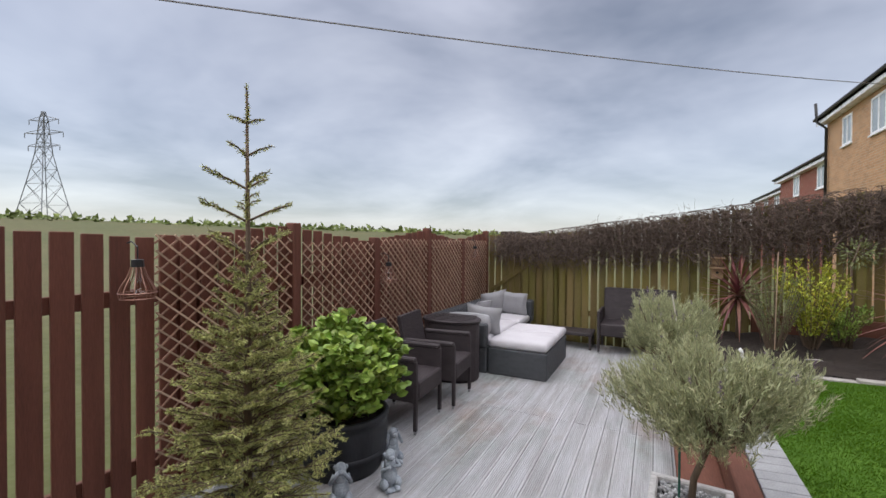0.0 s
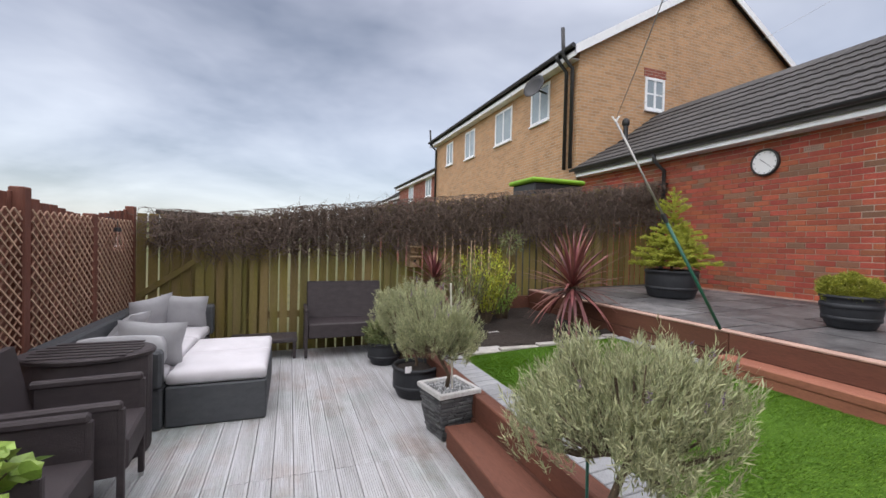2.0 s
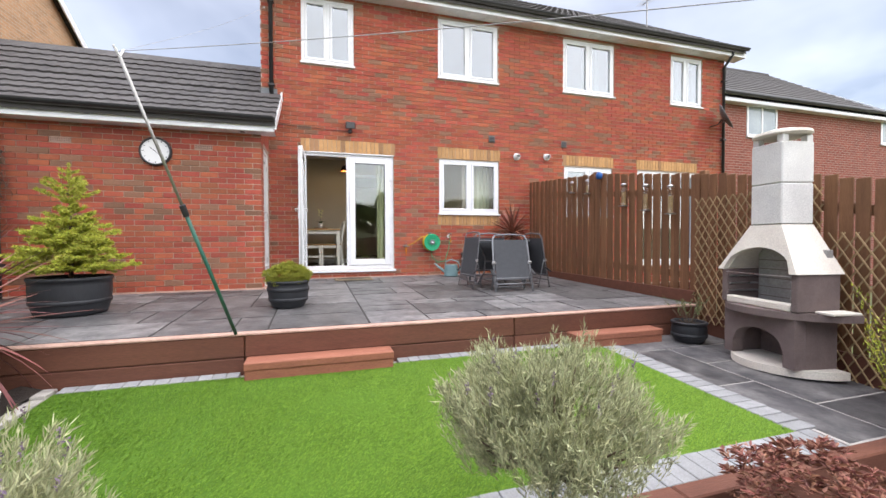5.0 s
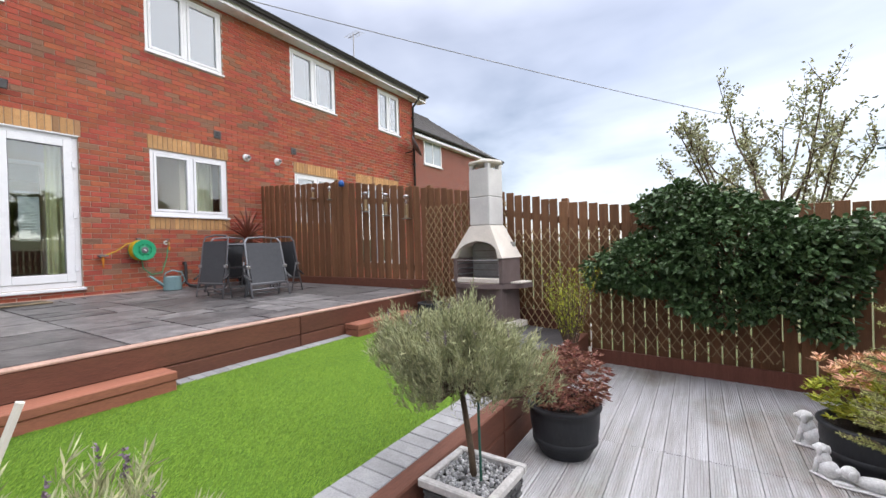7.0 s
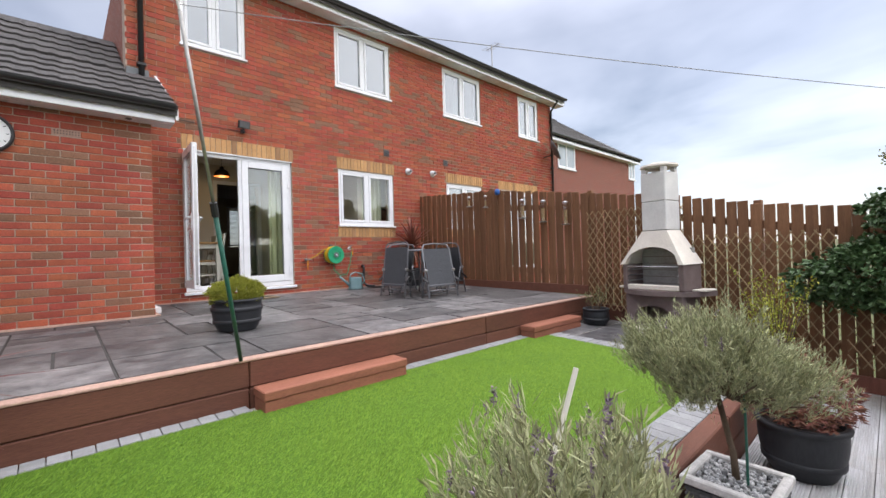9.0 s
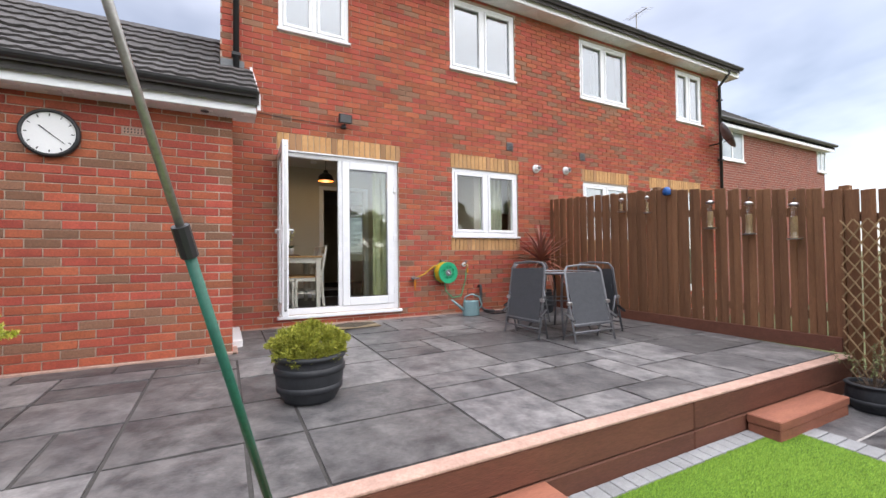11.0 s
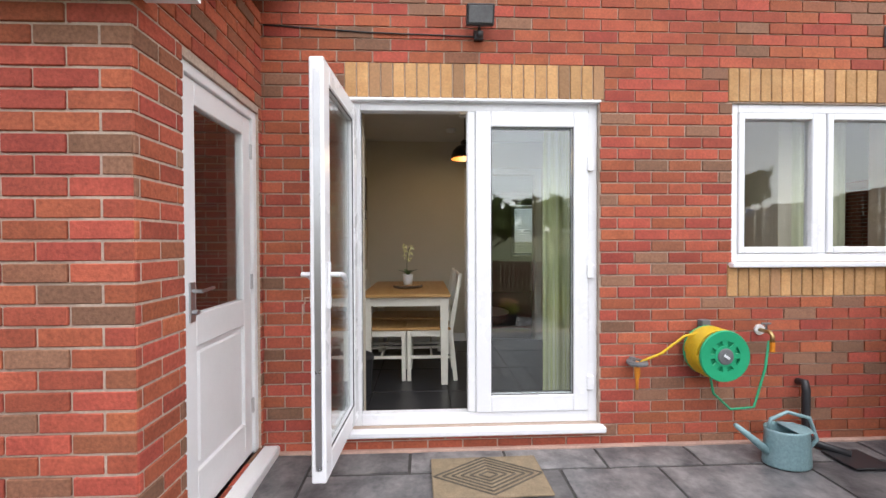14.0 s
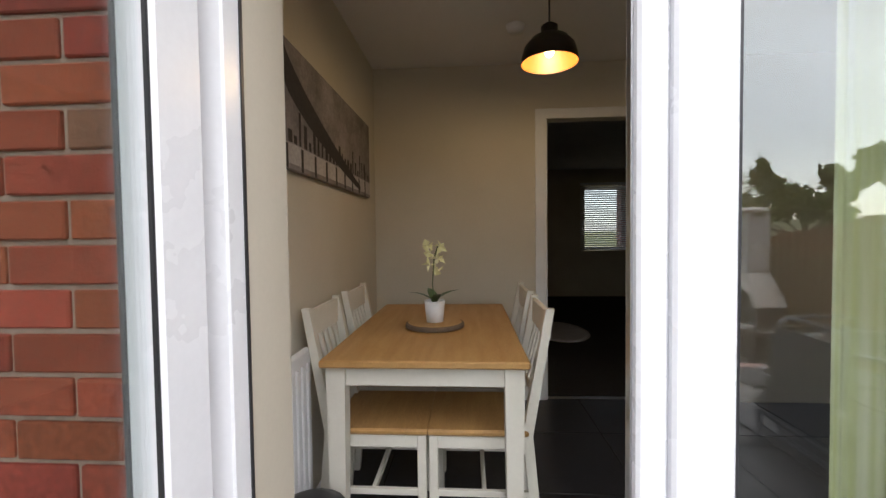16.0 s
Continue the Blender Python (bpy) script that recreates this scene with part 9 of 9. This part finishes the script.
for k in range(4):
    part("leaf", strap_mesh(0.14, 0.05, 0.5, M_IVY), M_IVY, orc, m=Matrix.Translation((0, 0, 0.09)) @ Matrix.Rotation(radians(90 * k + 20), 4, "Z") @ Matrix.Rotation(radians(-45), 4, "Y"))
M_ORCH = material("pale_yellow_petal", (0.78, 0.76, 0.38), (0.82, 0.80, 0.55), 9, 0.6, bump=0, grit=0.05)
rg = np.random.default_rng(77)
for px, py, pz in ((0.0, -0.02, 0.30), (-0.03, 0.02, 0.33), (0.02, 0.02, 0.27), (-0.04, -0.03, 0.36), (0.03, -0.01, 0.24), (-0.01, 0.03, 0.36)):
    a = np.linspace(0, 2 * np.pi, 6)[:5]
    part("flower", leaves(np.tile(np.array([[px, py, pz]]), (5, 1)), np.stack([np.full(5, -0.3), np.cos(a), np.sin(a)], 1), 0.036, 0.034, rg), M_ORCH, orc)
M_CURT = material("lime_striped_curtain", (0.58, 0.58, 0.20), (0.84, 0.83, 0.66), 34, 0.9, bump=0.1, stretch=(1, 1, 0.01), grit=0.05)


def curtain(x, y0, y1, z0, z1, label, mat):
    th = thing("curtain", (x, y0, z0), label, "curtain", "curtains")
    s, n = Shape(), int((y1 - y0) / 0.012)
    for k in range(n + 1):
        yy = (y1 - y0) * k / n
        xx = 0.03 * math.sin(yy * 62) + 0.01 * math.sin(yy * 23)
        s.v.extend([(xx, yy, 0), (xx * 0.7, yy, z1 - z0)])
    s.f = [(2 * k, 2 * k + 2, 2 * k + 3, 2 * k + 1) for k in range(n)]
    part("cloth", s, mat, th, smooth=True)
    part("rail", Shape().tube([(0, -0.05, z1 - z0 + 0.02), (0, y1 - y0 + 0.05, z1 - z0 + 0.02)], 0.01, 8), M_METAL, th)


M_CURT2 = material("cream_green_curtain", (0.60, 0.62, 0.42), (0.70, 0.71, 0.56), 26, 0.9, bump=0.1, stretch=(1, 1, 0.01), grit=0.05)
curtain(7.36, 2.02, 2.31, RF + 0.01, 3.15, "lime and cream striped curtain beside the French doors", M_CURT)
curtain(7.36, -0.05, 0.50, 2.0, 3.15, "cream and green curtain at the kitchen window", M_CURT2)
curtain(7.36, -2.75, -2.3, 4.45, 5.8, "pale curtain at an upstairs window", M_CURT2)
curtain(7.36, -5.3, -4.5, 4.45, 5.8, "pale curtain at the end upstairs window", M_CURT2)
rd = thing("radiator", (7.45, RY1 - 0.06, RF + 0.15), "white panel radiator below the picture", "radiator")
part("panel", Shape().cbox(0, 0, 0, 0.42, 0.03, 0.62, 0.01), M_PAINT, rd)
for k in range(8):
    part("flute", Shape().cbox(0.03 + k * 0.048, -0.008, 0.05, 0.05 + k * 0.048, 0.0, 0.57, 0.003), M_PAINT, rd)
part("foot_pipe", Shape().tube([(0.04, 0.015, 0.0), (0.04, 0.015, -0.15)], 0.009, 8), M_METAL, rd)
bn = thing("pedal_bin", (7.60, 3.71, RF), "small black pedal bin inside the door", "bin")
part("body", Shape().lathe([(0.0, 0.0), (0.10, 0.0), (0.115, 0.27), (0.0, 0.27)], 20), M_BLACKPL, bn, smooth=False)
part("lid", Shape().lathe([(0.122, 0.272), (0.12, 0.30), (0.07, 0.325), (0.0, 0.33)], 20), M_BLACKPL, bn, smooth=True)
rug = thing("sheepskin_rug", (11.4, 2.1, RF + 0.001), "pale fluffy rug on the dark carpet", "rug")
part("fleece", Shape().blob((0, 0, 0.012), (0.55, 0.35, 0.02), 24, 6), M_CUSH, rug, smooth=True)
cab = thing("side_cabinet", (13.2, 2.35, RF), "dark low cabinet in the living room", "cabinet")
part("body", Shape().cbox(-0.3, 0, 0.06, 0.3, 0.6, 0.62, 0.006), M_JOIST, cab)
part("plinth", Shape().cbox(-0.28, 0.02, 0.0, 0.28, 0.58, 0.058), M_JOIST, cab)
part("door", Shape().cbox(-0.315, 0.02, 0.09, -0.301, 0.29, 0.6, 0.003), M_JOIST, cab)
part("door", Shape().cbox(-0.315, 0.31, 0.09, -0.301, 0.58, 0.6, 0.003), M_JOIST, cab)

# ---- beyond the fences ----
M_GALV = material("galvanised_lattice_steel", (0.20, 0.21, 0.22), (0.26, 0.27, 0.28), 1, 0.6, metal=0.2, bump=0)
py_ = thing("electricity_pylon", Matrix.Translation((-141.0, 49.5, 5.2)) @ Matrix.Rotation(radians(20), 4, "Z") @ Matrix.Scale(0.84, 4), "grey steel lattice electricity pylon in the field", "pylon")
# legs taper from a broad foot to the waist and on to the head
levels = [(0.0, 5.2), (7.0, 3.9), (13.0, 2.9), (18.0, 2.1), (22.5, 1.45), (26.0, 1.15), (29.5, 0.95), (33.0, 0.7), (35.5, 0.25)]
for sx in (-1, 1):
    for sy in (-1, 1):
        part("leg", Shape().tube([(sx * w, sy * w, z) for z, w in levels], 0.16, 4), M_GALV, py_)
for (za, wa), (zb, wb) in zip(levels[:-1], levels[1:]):
    br = Shape()
    for sx in (-1, 1):
        br.tube([(sx * wa, -wa, za), (sx * wb, wb, zb)], 0.08, 3).tube([(sx * wa, wa, za), (sx * wb, -wb, zb)], 0.08, 3)
        br.tube([(-wa, sx * wa, za), (wb, sx * wb, zb)], 0.08, 3).tube([(wa, sx * wa, za), (-wb, sx * wb, zb)], 0.08, 3)
        br.tube([(-wb, sx * wb, zb), (wb, sx * wb, zb)], 0.08, 3)
    part("bracing", br, M_GALV, py_)
for z, w in ((24.5, 5.6), (28.5, 6.8), (32.5, 5.2)):
    for sx in (-1, 1):
        part("cross_arm", Shape().tube([(0, -1.0, z), (sx * w, 0, z + 0.5), (0, 1.0, z)], 0.11, 3), M_GALV, py_)
        part("arm_stay", Shape().tube([(0, 0, z + 1.7), (sx * w, 0, z + 0.5)], 0.11, 3), M_GALV, py_)
        part("insulator", Shape().tube([(sx * w, 0, z + 0.5), (sx * w, 0, z - 1.0)], 0.14, 4), M_GALV, py_)
rg = np.random.default_rng(120)
hp, hd_ = [], []
for k in range(7000):
    a = rg.uniform(radians(95), radians(185))
    r = rg.uniform(95, 170)
    hp.append((1 + r * math.cos(a), 3 + r * math.sin(a), -0.12 + min(1, max(0, (r - 22) / 110)) ** 2 * 0 + 4.2 * max(0, math.cos(a - radians(172))) ** 0.8 + 0.8 + rg.uniform(0, 1.0)))
    hd_.append(rg.normal(0, 1, 3))
hedge = leaves(np.array(hp), np.array(hd_), 1.3, 1.0, rg)
tagged(new("far_woods", hedge.mesh("far_woods", M_TREE)), "far dark hedges and woods on the hill", "woods", kind="stuff")
M_LIME = material("lime_green_cover", (0.22, 0.42, 0.02), (0.17, 0.34, 0.02), 4, 0.6, bump=0.1)
sh_ = thing("garden_store", (3.95, 8.55, 0.38), "dark garden store with a lime green lid behind the fence", "shed")
part("body", Shape().cbox(-0.30, -0.4, -0.6, 0.75, 0.4, 2.25, 0.02), M_BLACKPL, sh_)
part("lid", Shape().cbox(-0.38, -0.46, 2.255, 0.82, 0.46, 2.34, 0.03), M_LIME, sh_, "lime green lid")
sr = thing("neighbour_shed", (-1.5, 8.3, 0.0), "dark felt-roofed shed just beyond the fence corner", "shed")
part("wall", Shape().box(-0.6, -0.5, -0.12, 0.6, 0.9, 1.70), M_FENCEG, sr)
part("roof", Shape().cbox(-0.75, -0.65, 1.70, 0.75, 1.0, 1.76, 0.006, Matrix.Rotation(radians(2.5), 4, "Y")), M_JOIST, sr)
